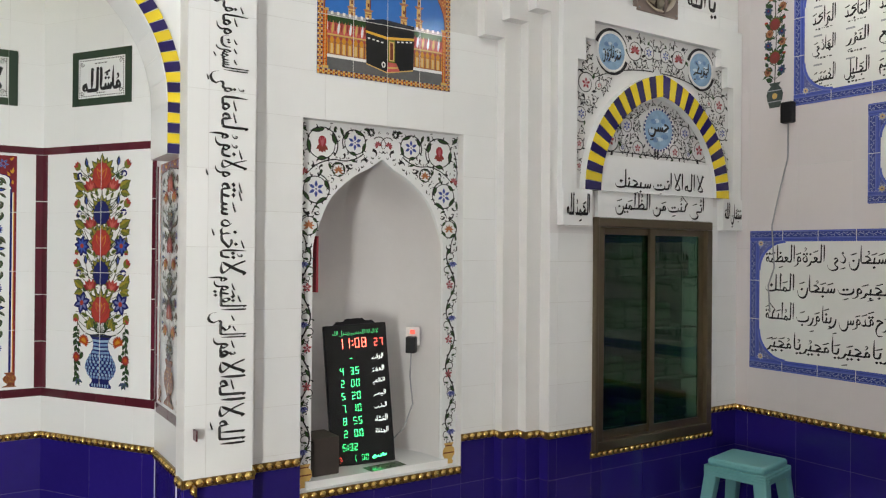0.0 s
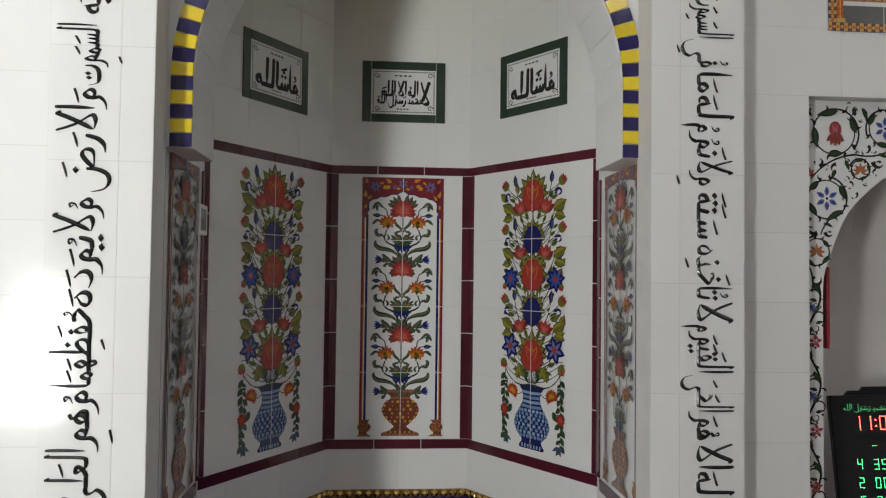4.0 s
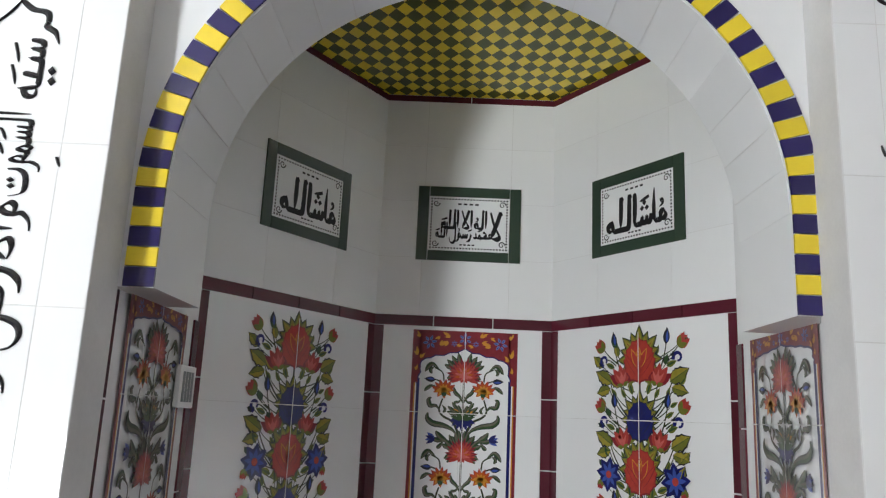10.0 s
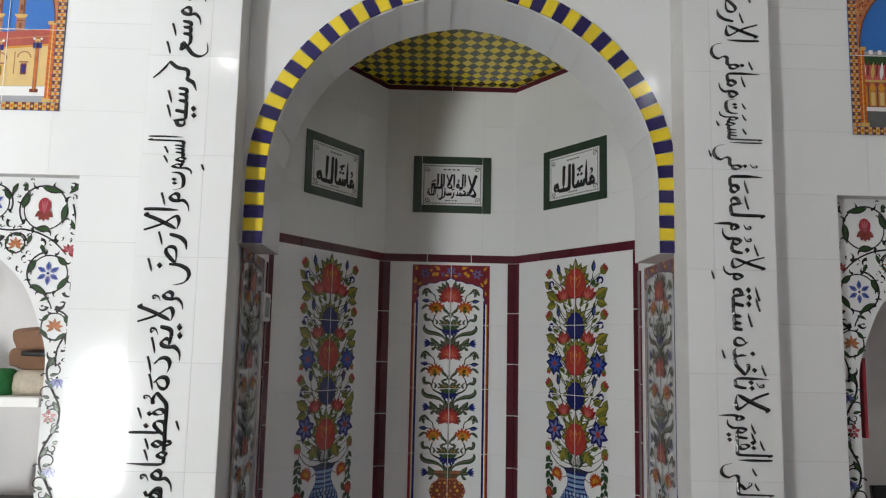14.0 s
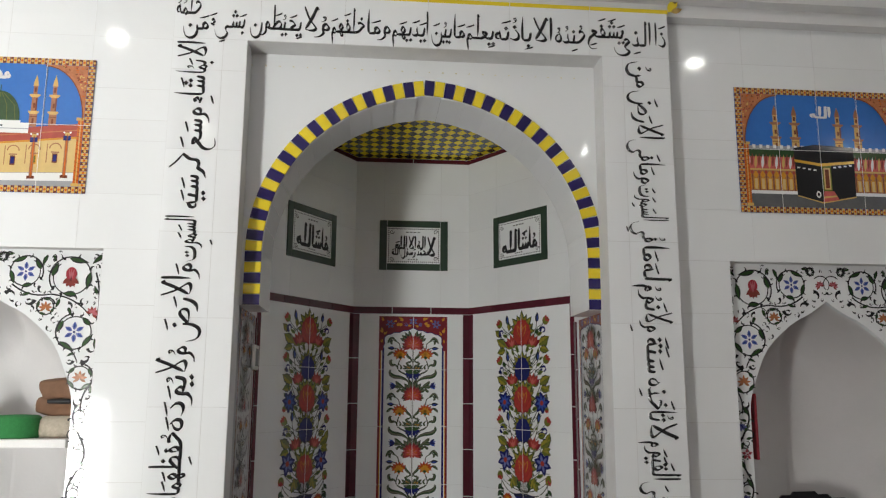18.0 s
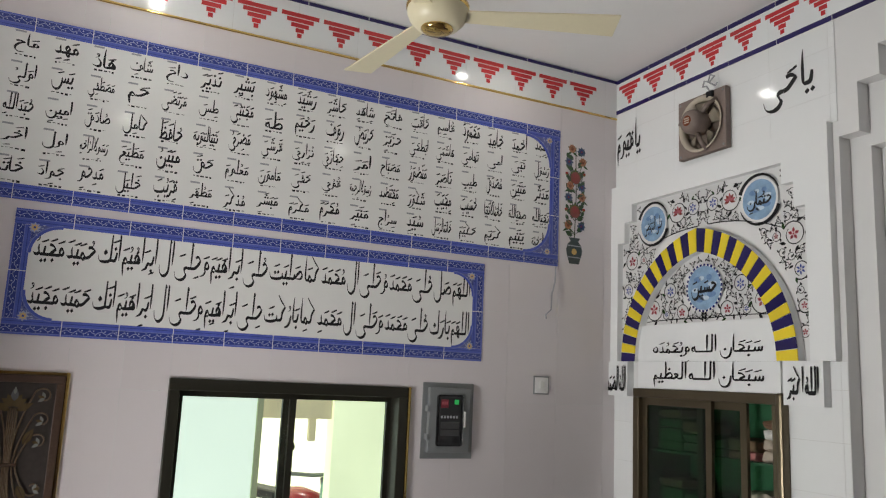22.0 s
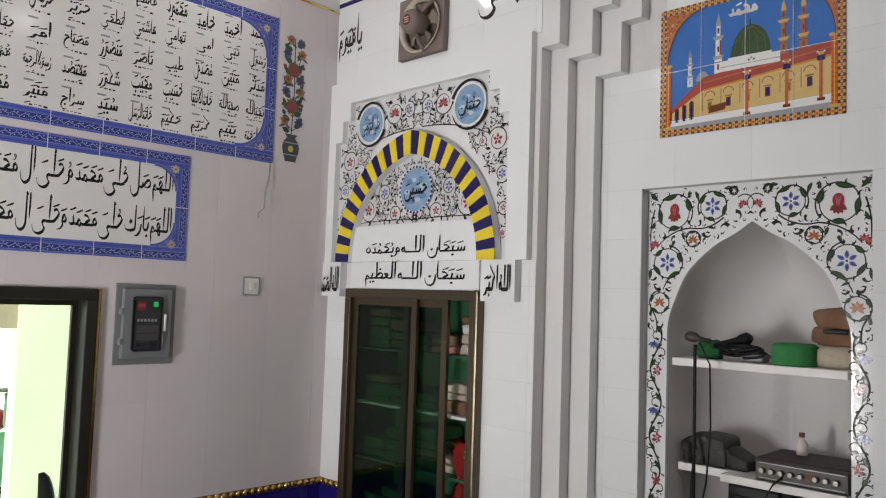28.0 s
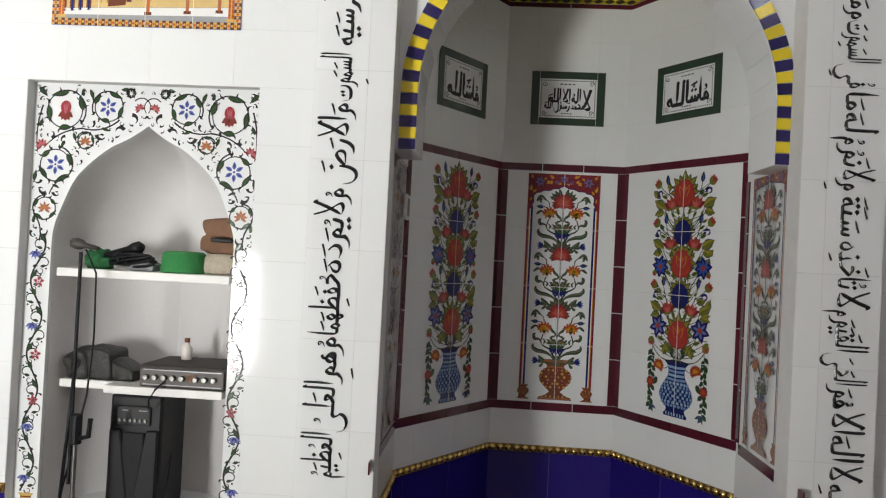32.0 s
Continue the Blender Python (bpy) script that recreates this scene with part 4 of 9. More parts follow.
def write(text, parent, u, v, width, height, material=INK, turn=0.0, w=0.003, nib=0.80, marks=0.5, name="lettering", label=""):
    """A line of writing that fills a width and height round its centre (u, v)."""
    quads, x = [], 0.0
    for n, word in enumerate(text.split(" ")):
        drawn, long = pen_word(word, nib, marks, n)
        quads += [[(a + x, b) for a, b in quad] for quad in drawn]
        x -= long + 0.55
    us, vs = [a for quad in quads for a, _ in quad], [b for quad in quads for _, b in quad]
    fu, fv = width / (max(us) - min(us)), height / (max(vs) - min(vs))
    cu, cv = (max(us) + min(us)) / 2, (max(vs) + min(vs)) / 2
    return part(name, pen_mesh([[((a - cu) * fu, (b - cv) * fv) for a, b in quad] for quad in quads], material, name), None, parent, label, m=at(u, v, w, turn))


def ridged(quads, high, material, name):
    """Lettering with a rounded back: each stroke rises to a ridge along its middle."""
    verts, faces = [], []
    for quad in quads:
        area = sum(a[0] * b[1] - b[0] * a[1] for a, b in zip(quad, quad[1:] + quad[:1]))
        r0, r1, l1, l0 = quad if area >= 0 else quad[::-1]
        k = len(verts)
        m0, m1 = ((r0[0] + l0[0]) / 2, (r0[1] + l0[1]) / 2), ((r1[0] + l1[0]) / 2, (r1[1] + l1[1]) / 2)
        verts += [(*r0, 0.0), (*r1, 0.0), (*m1, high), (*m0, high), (*l1, 0.0), (*l0, 0.0)]
        faces += [(k, k + 1, k + 2, k + 3), (k + 3, k + 2, k + 4, k + 5)]
    me = raw(verts, faces, name)
    me.materials.append(material)
    return me


def inscription(words, parent, m, unit, nib=0.66, marks=0.8, name="word"):
    """Words on one line, each drawn from its start to its end along the line: (word, start, end, lift)."""
    for n, (word, start, end, lift) in enumerate(words):
        quads, long = pen_word(word, nib, marks, n)
        f = (start - end) / long
        part(name, ridged([[(start + a * f, lift + b * unit) for a, b in quad] for quad in quads], 0.0035, RELIEF_INK, name), None, parent, m=m)


def dado_return(parent, u, depth, side):
    """Blue tiles and a bead on the narrow side face of a projecting layer; side is the way that it faces."""
    u0, u1 = sorted((u, u + side * 0.004))
    for v0, v1 in ((0.0, 0.029), (0.030, 0.229), (0.230, 0.429), (0.430, 0.630)):
        part("cobalt_tile", box_bm(u0, u1, v0, v1, -depth, 0.003, 0.0006, 1), BLUE_TILE, parent)
    u0, u1 = sorted((u, u + side * 0.009))
    part("gold_strip", box_bm(u0, u1, 0.631, 0.665, -depth, 0.008, 0.002), GOLD_DARK, parent)
    for k in range(max(1, round(depth / 0.04))):
        part("gold_bead", BEAD, None, parent, m=at(u + side * 0.008, 0.648, -depth * (k + 0.5) / max(1, round(depth / 0.04))) @ Matrix.Rotation(math.pi / 2, 4, "Y"))


def gold_beads(parent, u0, u1, z, step=0.040, name="gold_bead"):
    """A moulded gold strip of round beads along a wall."""
    n = max(1, round((u1 - u0) / step))
    part("gold_strip", box_bm(u0, u1, z - 0.034, z, 0, 0.009, 0.002), GOLD_DARK, parent)
    for k in range(n):
        part(name, BEAD, None, parent, m=at(u0 + (k + 0.5) * (u1 - u0) / n, z - 0.017, 0.008))


bm = bmesh.new()
bmesh.ops.create_uvsphere(bm, u_segments=10, v_segments=6, radius=0.0185)
bmesh.ops.scale(bm, vec=(1.0, 0.95, 0.75), verts=bm.verts)
for f in bm.faces:
    f.smooth = True
BEAD = bpy.data.meshes.new("bead")
bm.to_mesh(BEAD)
bm.free()
BEAD.materials.append(GOLD)


def strip(parent, u0, u1, v0, v1, material, piece, along="u", name="maroon_tile", w=0.0):
    """A narrow run of tiles, one piece after the other."""
    length = (u1 - u0) if along == "u" else (v1 - v0)
    n = max(1, round(length / piece))
    for k in range(n):
        a, b = k * length / n, (k + 1) * length / n
        if along == "u":
            part(name, tile_mesh(b - a - 0.0032, v1 - v0, 0.005, material), None, parent, m=at(u0 + (a + b) / 2, (v0 + v1) / 2, w))
        else:
            part(name, tile_mesh(u1 - u0, b - a - 0.0032, 0.005, material), None, parent, m=at((u0 + u1) / 2, v0 + (a + b) / 2, w))

# ---- the prayer niche ----
def lined(name, label, m, u0, u1, left_strip, right_strip):
    """Tiles, maroon strips, dado and gold beads of one face of the prayer niche."""
    t = thing(name, label, "tile lining", m, kind="structure")
    tile_field(t, [(u0, u1, 2.02, 2.79)], 0.30, 0.20, WHITE_TILE, gap=0.0005, u_from=(u0 + u1) / 2 - 0.15, v_from=2.02)
    tile_field(t, [(u0 + left_strip, u1 - right_strip, 0.855, 1.985)], (u1 - u0 - left_strip - right_strip) / 2, 0.2825, WHITE_TILE, gap=0.0006, u_from=u0 + left_strip, v_from=0.855)
    tile_field(t, [(u0, u1, 0.645, 0.815)], 0.30, 0.20, WHITE_TILE, v_from=0.645)
    strip(t, u0, u1, 1.985, 2.02, MAROON, 0.19)
    strip(t, u0, u1, 0.815, 0.855, MAROON, 0.19)
    strip(t, u0, u1, 2.79, 2.812, MAROON, 0.25)
    if left_strip:
        strip(t, u0, u0 + left_strip, 0.855, 1.985, MAROON, 0.22, "v")
    if right_strip:
        strip(t, u1 - right_strip, u1, 0.855, 1.985, MAROON, 0.22, "v")
    tile_field(t, [(u0, u1, 0.0, 0.61)], 0.33, 0.25, BLUE_TILE, v_from=0.11, name="cobalt_tile")
    gold_beads(t, u0, u1, 0.645)
    return t


lined("trim_niche_back", "white tiles with maroon strips and a cobalt dado", MB_M, -MC, MC, 0.034, 0.034)
lined("trim_niche_side", "white tiles with maroon strips and a cobalt dado", ML_M, -ML_LEN, 0, 0.036, 0.034)
lined("trim_niche_side", "white tiles with maroon strips and a cobalt dado", MR_M, 0, ML_LEN, 0.034, 0.036)

# ceiling of diamond tiles
diamonds = []
dw, dh = 0.052, 0.075
for i in range(-16, 17):
    for j in range(0, 18):
        u, v = i * dw, 0.03 + j * dh
        diamonds.append(([(u - dw * 0.48, v), (u, v - dh * 0.48), (u + dw * 0.48, v), (u, v + dh * 0.48)], YELLOW))
me = art(diamonds, "diamonds")
part("niche_ceiling_tiles", me, None, mihrab, m=Matrix.Translation((0, 0.0, 2.8145)) @ Matrix.Rotation(math.pi, 4, "X") @ Matrix.Scale(-1, 4, (0, 1, 0)))

# arch edge of yellow and navy tiles
trim = thing("trim_arch", "alternating yellow and navy glazed tiles round the niche arch", "arch trim", q(0.0), kind="structure")
arch_path = arch_line(0.5 * (ARCH_IN + ARCH_OUT), 120)
lengths = [0.0]
for a, b in zip(arch_path, arch_path[1:]):
    lengths.append(lengths[-1] + math.hypot(b[0] - a[0], b[1] - a[1]))
count = 61
piece = lengths[-1] / count
for k in range(count):
    s = (k + 0.5) * piece
    i = max(j for j, l in enumerate(lengths[:-1]) if l <= s)
    f = (s - lengths[i]) / max(1e-9, lengths[i + 1] - lengths[i])
    a, b = arch_path[i], arch_path[i + 1]
    turn = math.degrees(math.atan2(b[1] - a[1], b[0] - a[0]))
    part("arch_tile", tile_mesh(piece - 0.002, ARCH_OUT - ARCH_IN, 0.006, NAVY if k % 2 == 0 else YELLOW), None, trim, m=at(a[0] + f * (b[0] - a[0]), a[1] + f * (b[1] - a[1]), 0.001, turn))


# tiles of the arch's underside
for k in range(21):
    a = 180 * (k + 0.5) / 21
    c, s = math.cos(radians(a)), math.sin(radians(a))
    r = ARCH_IN + 0.0015
    lift = 0.012 * max(0.0, 1 - abs(r * c) / 0.35) ** 2
    part("soffit_tile", tile_mesh(math.pi * ARCH_IN / 21 - 0.002, 0.266, 0.004, WHITE_TILE), None, trim, m=Matrix(((-s, 0, -c, r * c), (c, 0, -s, RISE + r * s + lift), (0, -1, 0, -0.138), (0, 0, 0, 1))))
    if k and k % 6 != 4:
        a = 180 * k / 21
        c, s = math.cos(radians(a)), math.sin(radians(a))
        r, lift = ARCH_IN - 0.003, 0.012 * max(0.0, 1 - abs(ARCH_IN * c) / 0.35) ** 2
        wide, first = (0.0004 if k < 9 else 0.0009) + 0.0004 * (k * 7 % 5) / 4, -0.13 + 0.02 * (k * 3 % 4)
        part("soffit_joint", box_bm(-wide, wide, first, 0.131, 0.0, 0.001), GROUT, trim, m=Matrix(((-s, 0, -c, r * c), (c, 0, -s, RISE + r * s + lift), (0, -1, 0, -0.138), (0, 0, 0, 1))))


# flower panels on the tiles
def outline_of(prof):
    return [(r, z) for r, z in prof] + [(-r, z) for r, z in reversed(prof)]


def width_at(prof, z):
    for (r0, z0), (r1, z1) in zip(prof, prof[1:]):
        if z0 <= z <= z1:
            return r0 + (r1 - r0) * (z - z0) / (z1 - z0)
    return 0.02


def blue_vase():
    prof = [(0.066, 0.0), (0.070, 0.010), (0.056, 0.024), (0.054, 0.036), (0.082, 0.058), (0.097, 0.085), (0.098, 0.103), (0.088, 0.126), (0.064, 0.158), (0.050, 0.180), (0.047, 0.200), (0.052, 0.222), (0.062, 0.234), (0.070, 0.240), (0.066, 0.246)]
    it = [(outline_of(prof), P_DEEP, 0)]
    for row in range(8):
        z0 = 0.042 + row * 0.0142
        mid = z0 + 0.006
        r = width_at(prof, mid)
        for c in range(-5, 6):
            f = (c + 0.5 * (row % 2)) / 5.0
            if abs(f) < 0.97:
                u, h = r * math.sin(f * math.pi / 2), 0.0088 * max(0.35, math.cos(f * math.pi / 2))
                it.append(([(u - h, mid), (u - h * 0.7, mid - 0.0062), (u + h * 0.7, mid - 0.0062), (u + h, mid), (u + h * 0.7, mid + 0.0062), (u - h * 0.7, mid + 0.0062)], PALE_BLUE if row % 2 else P_VASE, 1))
    for z0, m0 in ((0.163, P_VASE), (0.181, PALE_BLUE), (0.199, P_VASE), (0.217, PALE_BLUE)):
        ra, rb = width_at(prof, z0) - 0.003, width_at(prof, z0 + 0.009) - 0.003
        it.append(([(-ra, z0 - 0.003), (0, z0 - 0.006), (ra, z0 - 0.003), (rb, z0 + 0.008), (0, z0 + 0.005), (-rb, z0 + 0.008)], m0, 1))
    it += [(rect(-0.055 + 0.0165 * k, -0.047 + 0.0165 * k, 0.004, 0.018), PALE_BLUE, 1) for k in range(7)]
    return it + [(outline_of([(0.060, 0.236), (0.066, 0.240), (0.062, 0.244)]), P_INKY, 2)]


def brown_urn():
    prof = [(0.082, 0.0), (0.078, 0.012), (0.045, 0.024), (0.026, 0.040), (0.045, 0.058), (0.072, 0.085), (0.080, 0.110), (0.070, 0.138), (0.045, 0.155), (0.040, 0.165), (0.058, 0.182), (0.064, 0.196)]
    it = [(outline_of(prof), P_BROWN, 0)]
    for row in range(6):
        z = 0.062 + row * 0.0165
        r = width_at(prof, z) - 0.006
        n = 4 + row % 2
        it += [(disc(-r + 2 * r * k / n, z, 0.0068, 8), (P_COPPER, P_GOLDEN, P_CRIMSON)[(row + k) % 3], 1) for k in range(n + 1)]
        it += [(disc(-r + 2 * r * k / n, z, 0.003, 6), P_TAN, 2) for k in range(n + 1)]
    it += [(rect(-0.075, 0.075, 0.003, 0.010), P_COPPER, 1), (rect(-0.042, 0.042, 0.156, 0.164), P_COPPER, 1), (rect(-0.058, 0.058, 0.184, 0.193), P_COPPER, 1)]
    return it + [(disc(-0.06 + 0.02 * k, 0.0165, 0.004, 6), P_TAN, 1) for k in range(7)]


P_FROST = mat("print_frost_blue", (0.50, 0.62, 0.72), 0.14, vary=0.3, scale=40)
P_VASE = mat("print_vase_blue", (0.16, 0.27, 0.47), 0.14, vary=0.3, scale=50)
P_COPPER = mat("print_copper", (0.33, 0.12, 0.05), 0.14, vary=0.3, scale=60)
P_STEM = mat("print_stem", (0.035, 0.045, 0.022), 0.14, vary=0.3, scale=70)
VASE_BLUE, VASE_BROWN = art(blue_vase()), art(brown_urn())


def bouquet(name, label, m, cu, v0=0.884, group=""):
    """A tall printed bouquet in a blue chequered vase."""
    t = thing(name, label, "tile panel", m @ at(cu, 0, 0.0052), group)
    part("vase", VASE_BLUE, None, t, "blue chequered vase", m=at(0, v0, 0.0005))
    stems = [(s, P_STEM) for s in stroke([(0, 1.125), (0.0, 1.88)], 0.006)]
    rng = random.Random(5)
    spots = [("red_peony", 0, 1.872, 1.0, 0), ("navy_peony", 0, 1.700, 1.0, 0), ("red_peony", 0, 1.560, 1.0, 0), ("navy_peony", 0, 1.418, 1.0, 0), ("red_peony", 0, 1.247, 1.0, 0)]
    for g in (-1, 1):
        def turn(a):
            return a if g > 0 else 180 - a

        def stalk(p0, p1, bend, w=0.006):
            stems.extend((s, P_STEM) for s in stroke(curve2((g * p0[0], p0[1]), (g * p1[0], p1[1]), bend * g), w, w * 0.6))

        for top in (1.926, 1.747, 1.468):
            spots += [("tall_bud", g * 0.100, top - 0.012, 0.95, -6 * g), ("rosebud", g * 0.143, top - 0.020, 0.95, -48 * g), ("curl_bud", g * 0.142, top - 0.050, 1.0, 0 if g > 0 else 60), ("leaf", g * 0.100, top - 0.072, 0.8, turn(20))]
            stalk((0.055, top - 0.115), (0.100, top - 0.010), -0.12)
            stalk((0.085, top - 0.060), (0.143, top - 0.018), -0.1, 0.005)
            stalk((0.095, top - 0.065), (0.132, top - 0.046), 0.1, 0.005)
        for top in (1.820, 1.640, 1.358):
            spots += [("red_tulip", g * 0.070, top + (0.008 if top > 1.5 else 0.0), 1.0 if top > 1.7 else 0.9, -12 * g), ("toothed_leaf", g * 0.112, top - 0.010, 1.0, turn(28)), ("toothed_leaf", g * 0.118, top - 0.026, 0.78, turn(-14)), ("leaf", g * 0.028, top - 0.045, 0.9, turn(70)), ("leaf", g * 0.055, top - 0.055, 0.7, turn(55))]
            stalk((0.0, top - 0.14), (0.066, top - 0.02), -0.15)
            stalk((0.035, top - 0.12), (0.118, top - 0.012), -0.12)
            stalk((0.040, top - 0.12), (0.122, top - 0.028), -0.16, 0.005)
        spots += [("navy_star", g * 0.125, 1.545, 1.0, 8 * g), ("navy_star_six", g * 0.123, 1.277, 1.0, 14 * g), ("rosebud", g * 0.158, 1.528, 0.6, 170), ("rosebud", g * 0.160, 1.225, 0.9, 175), ("fire_flower", g * 0.108, 1.100, 0.85, 20 * g), ("red_rosette", g * 0.156, 1.020, 0.62, 0), ("vine_leaf", g * 0.115, 1.045, 0.85, turn(-60)),
                  ("leaf", g * 0.060, 1.512, 0.9, turn(20)), ("leaf", g * 0.040, 1.490, 0.9, turn(80)), ("leaf", g * 0.085, 1.215, 0.9, turn(15)), ("leaf", g * 0.070, 1.190, 0.8, turn(-10)), ("toothed_leaf", g * 0.050, 1.160, 0.8, turn(65)), ("toothed_leaf", g * 0.085, 1.150, 0.8, turn(110)), ("vine_leaf", g * 0.030, 1.155, 0.9, turn(80))]
        stalk((0.0, 1.13), (0.110, 1.262), -0.2)
        stalk((0.0, 1.40), (0.105, 1.530), -0.1)
        stalk((0.0, 1.14), (0.160, 1.200), -0.45, 0.006)
        stalk((0.02, 1.14), (0.165, 1.235), 0.35, 0.005)
        stalk((0.15, 1.19), (0.150, 0.900), 0.05, 0.004)
        stalk((0.03, 1.13), (0.105, 1.09), -0.4, 0.004)
        stalk((0.148, 1.09), (0.115, 1.03), 0.2, 0.004)
        for k in range(9):
            v = 1.165 - 0.030 * k
            spots += [("vine_leaf", g * 0.155, v, rng.uniform(0.6, 0.8), turn(-60 + rng.uniform(-15, 15))), ("vine_leaf", g * 0.152, v - 0.012, rng.uniform(0.5, 0.7), turn(-125 + rng.uniform(-15, 15)))]
        spots += [("blue_leaf", g * 0.146, 0.918, 0.8, -90)]
        for k in range(5):
            stalk((0.004 * k, 1.13), (0.010 + 0.012 * k, 1.22), -0.1, 0.004)
            stalk((0.002 * k, 1.36), (0.010 + 0.010 * k, 1.52 - 0.01 * k), -0.1, 0.004)
    for k in range(26):
        v = 1.19 + 0.029 * k
        for g in (-1, 1):
            u, a = rng.uniform(0.062, 0.150), rng.uniform(5, 75)
            spots.insert(0, (rng.choice(("vine_leaf", "vine_leaf", "leaf", "toothed_leaf")), g * u, v, rng.uniform(0.5, 0.72), a if g > 0 else 180 - a))
            stems.extend((s, P_STEM) for s in stroke(curve2((g * 0.02, v - 0.045), (g * u, v), -0.15 * g), 0.0040, 0.0024))
    part("stem_spray", art(stems), None, t, m=at(0, 0, 0.0003))
    part("tile_joint", art([(rect(-0.0013, 0.0013, 0.89, 1.955), P_WHITE), (rect(-0.17, 0.17, 1.701, 1.7036), P_WHITE), (rect(-0.17, 0.17, 1.419, 1.4216), P_WHITE), (rect(-0.17, 0.17, 1.137, 1.1396), P_WHITE)]), None, t, "pale joint between the printed tiles", m=at(0, 0, 0.0062))
    for k, (kind, u, v, s, a) in enumerate(spots):
        stamp(kind, t, u, v, s, a, 0.0006 + (0.0003 if "leaf" not in kind else 0) + 0.0001 * (k % 3))
    return t


bouquet("flower_tile_panel", "printed red and blue bouquet in a chequered vase on white tiles", ML_M, -0.369, group="bouquet panels")
bouquet("flower_tile_panel", "printed red and blue bouquet in a chequered vase on white tiles", MR_M, 0.398, group="bouquet panels")


def arched_panel(name, label, m, cu, half, v0, v1, group="", head=1.0):
    """A printed panel with a scalloped arch, striped border and a repeating plant in a brown urn."""
    t = thing(name, label, "tile panel", m @ at(cu, 0, 0.0052), group)
    h2 = half - 0.028
    bands = []
    for a, b, material in ((half, half - 0.010, P_CRIMSON), (half - 0.010, half - 0.014, P_GOLDEN), (half - 0.014, half - 0.018, P_WHITE), (half - 0.018, h2, P_DEEP)):
        bands += [(rect(-a, -b, v0, v1 - 0.16 * head), material, 0), (rect(b, a, v0, v1 - 0.16 * head), material, 0)]
    part("border", art(bands), None, t, m=at(0, 0, 0.0004))
    sc = [(-h2 - 0.004, -0.175), (-h2 - 0.006, -0.155), (-h2 + 0.002, -0.140), (-h2 - 0.002, -0.118), (-h2 + 0.004, -0.104), (-h2 + 0.018, -0.094), (-h2 + 0.034, -0.092), (-h2 + 0.050, -0.083), (-0.070, -0.083), (-0.050, -0.073), (-0.026, -0.072), (0, -0.058)]
    sc = [(u, v * head) for u, v in sc]
    line = [(u, v1 + v) for u, v in sc] + [(-u, v1 + v) for u, v in reversed(sc[:-1])]
    quads = [([a, b, (b[0], v1), (a[0], v1)], P_CRIMSON, 1) for a, b in zip(line, line[1:])]
    for g in (-1, 1):
        quads.append((rect(*sorted((g * (h2 + 0.004), g * half)), v1 - 0.175 * head, v1), P_CRIMSON, 1))
    quads += [(s, P_DEEP, 2) for s in stroke(line, 0.004)]
    part("arch_head", art(quads), None, t, "crimson scalloped arch head with small flowers", m=at(0, 0, 0.0006))
    for u, v, kind, s, a in ((0, 0.026, "sky_star", 0.62, 0), (0.118, 0.040, "sky_star", 0.66, 20), (0.050, 0.020, "gold_leaf", 0.75, 30), (0.055, 0.038, "gold_leaf", 0.8, -10), (0.085, 0.050, "gold_leaf", 0.8, 150), (0.150, 0.024, "gold_leaf", 0.6, 60), (0.156, 0.085, "gold_leaf", 0.75, 80), (0.148, 0.095, "gold_leaf", 0.6, 130), (0.028, 0.050, "gold_leaf", 0.5, 170), (0.085, 0.020, "gold_leaf", 0.5, -30), (0.160, 0.135, "gold_leaf", 0.5, 100), (0.036, 0.042, "sky_star", 0.3, 0)):
        for g in ((-1, 1) if u else (1,)):
            stamp(kind, t, g * u, v1 - v * head, s * (0.4 + 0.6 * head), a if g > 0 else 180 - a, 0.0016)
    part("urn", VASE_BROWN, None, t, "brown patterned urn", m=at(0, v0 + 0.002, 0.0008))
    for g in (-1, 1):
        part("border_urn", VASE_BROWN, None, t, m=at(g * (half - 0.022), v0, 0.0011, 0, 0.36))
    stems, spots = [], []
    top = v1 - 1.972 + 0.075 * (1 - head)

    def blade(pts, wide, layer=1):
        """A long curved leaf, dark at its rim and paler along one half."""
        line = smooth_line(pts, 3)
        n = len(line) - 1
        for scale, shift, material, up in ((1.0, 0.0, P_INKY, 0), (0.74, 0.0, P_GREEN, 1), (0.36, 0.16, P_MOSS, 2)):
            left, right = [], []
            for k, (x, y) in enumerate(line):
                p, o = line[max(k - 1, 0)], line[min(k + 1, n)]
                d = math.hypot(o[0] - p[0], o[1] - p[1]) or 1
                nx, ny = -(o[1] - p[1]) / d, (o[0] - p[0]) / d
                w = wide / 2 * (0.16 + 0.84 * math.sin(math.pi * min(1.0, (k / n) ** 1.3 + 0.001)))
                left.append((x + nx * w * (shift * 2 + scale), y + ny * w * (shift * 2 + scale)))
                right.append((x + nx * w * (shift * 2 - scale), y + ny * w * (shift * 2 - scale)))
            stems.extend(([right[k], right[k + 1], left[k + 1], left[k]], material, layer + up) for k in range(n))
    low = v0 + 0.19
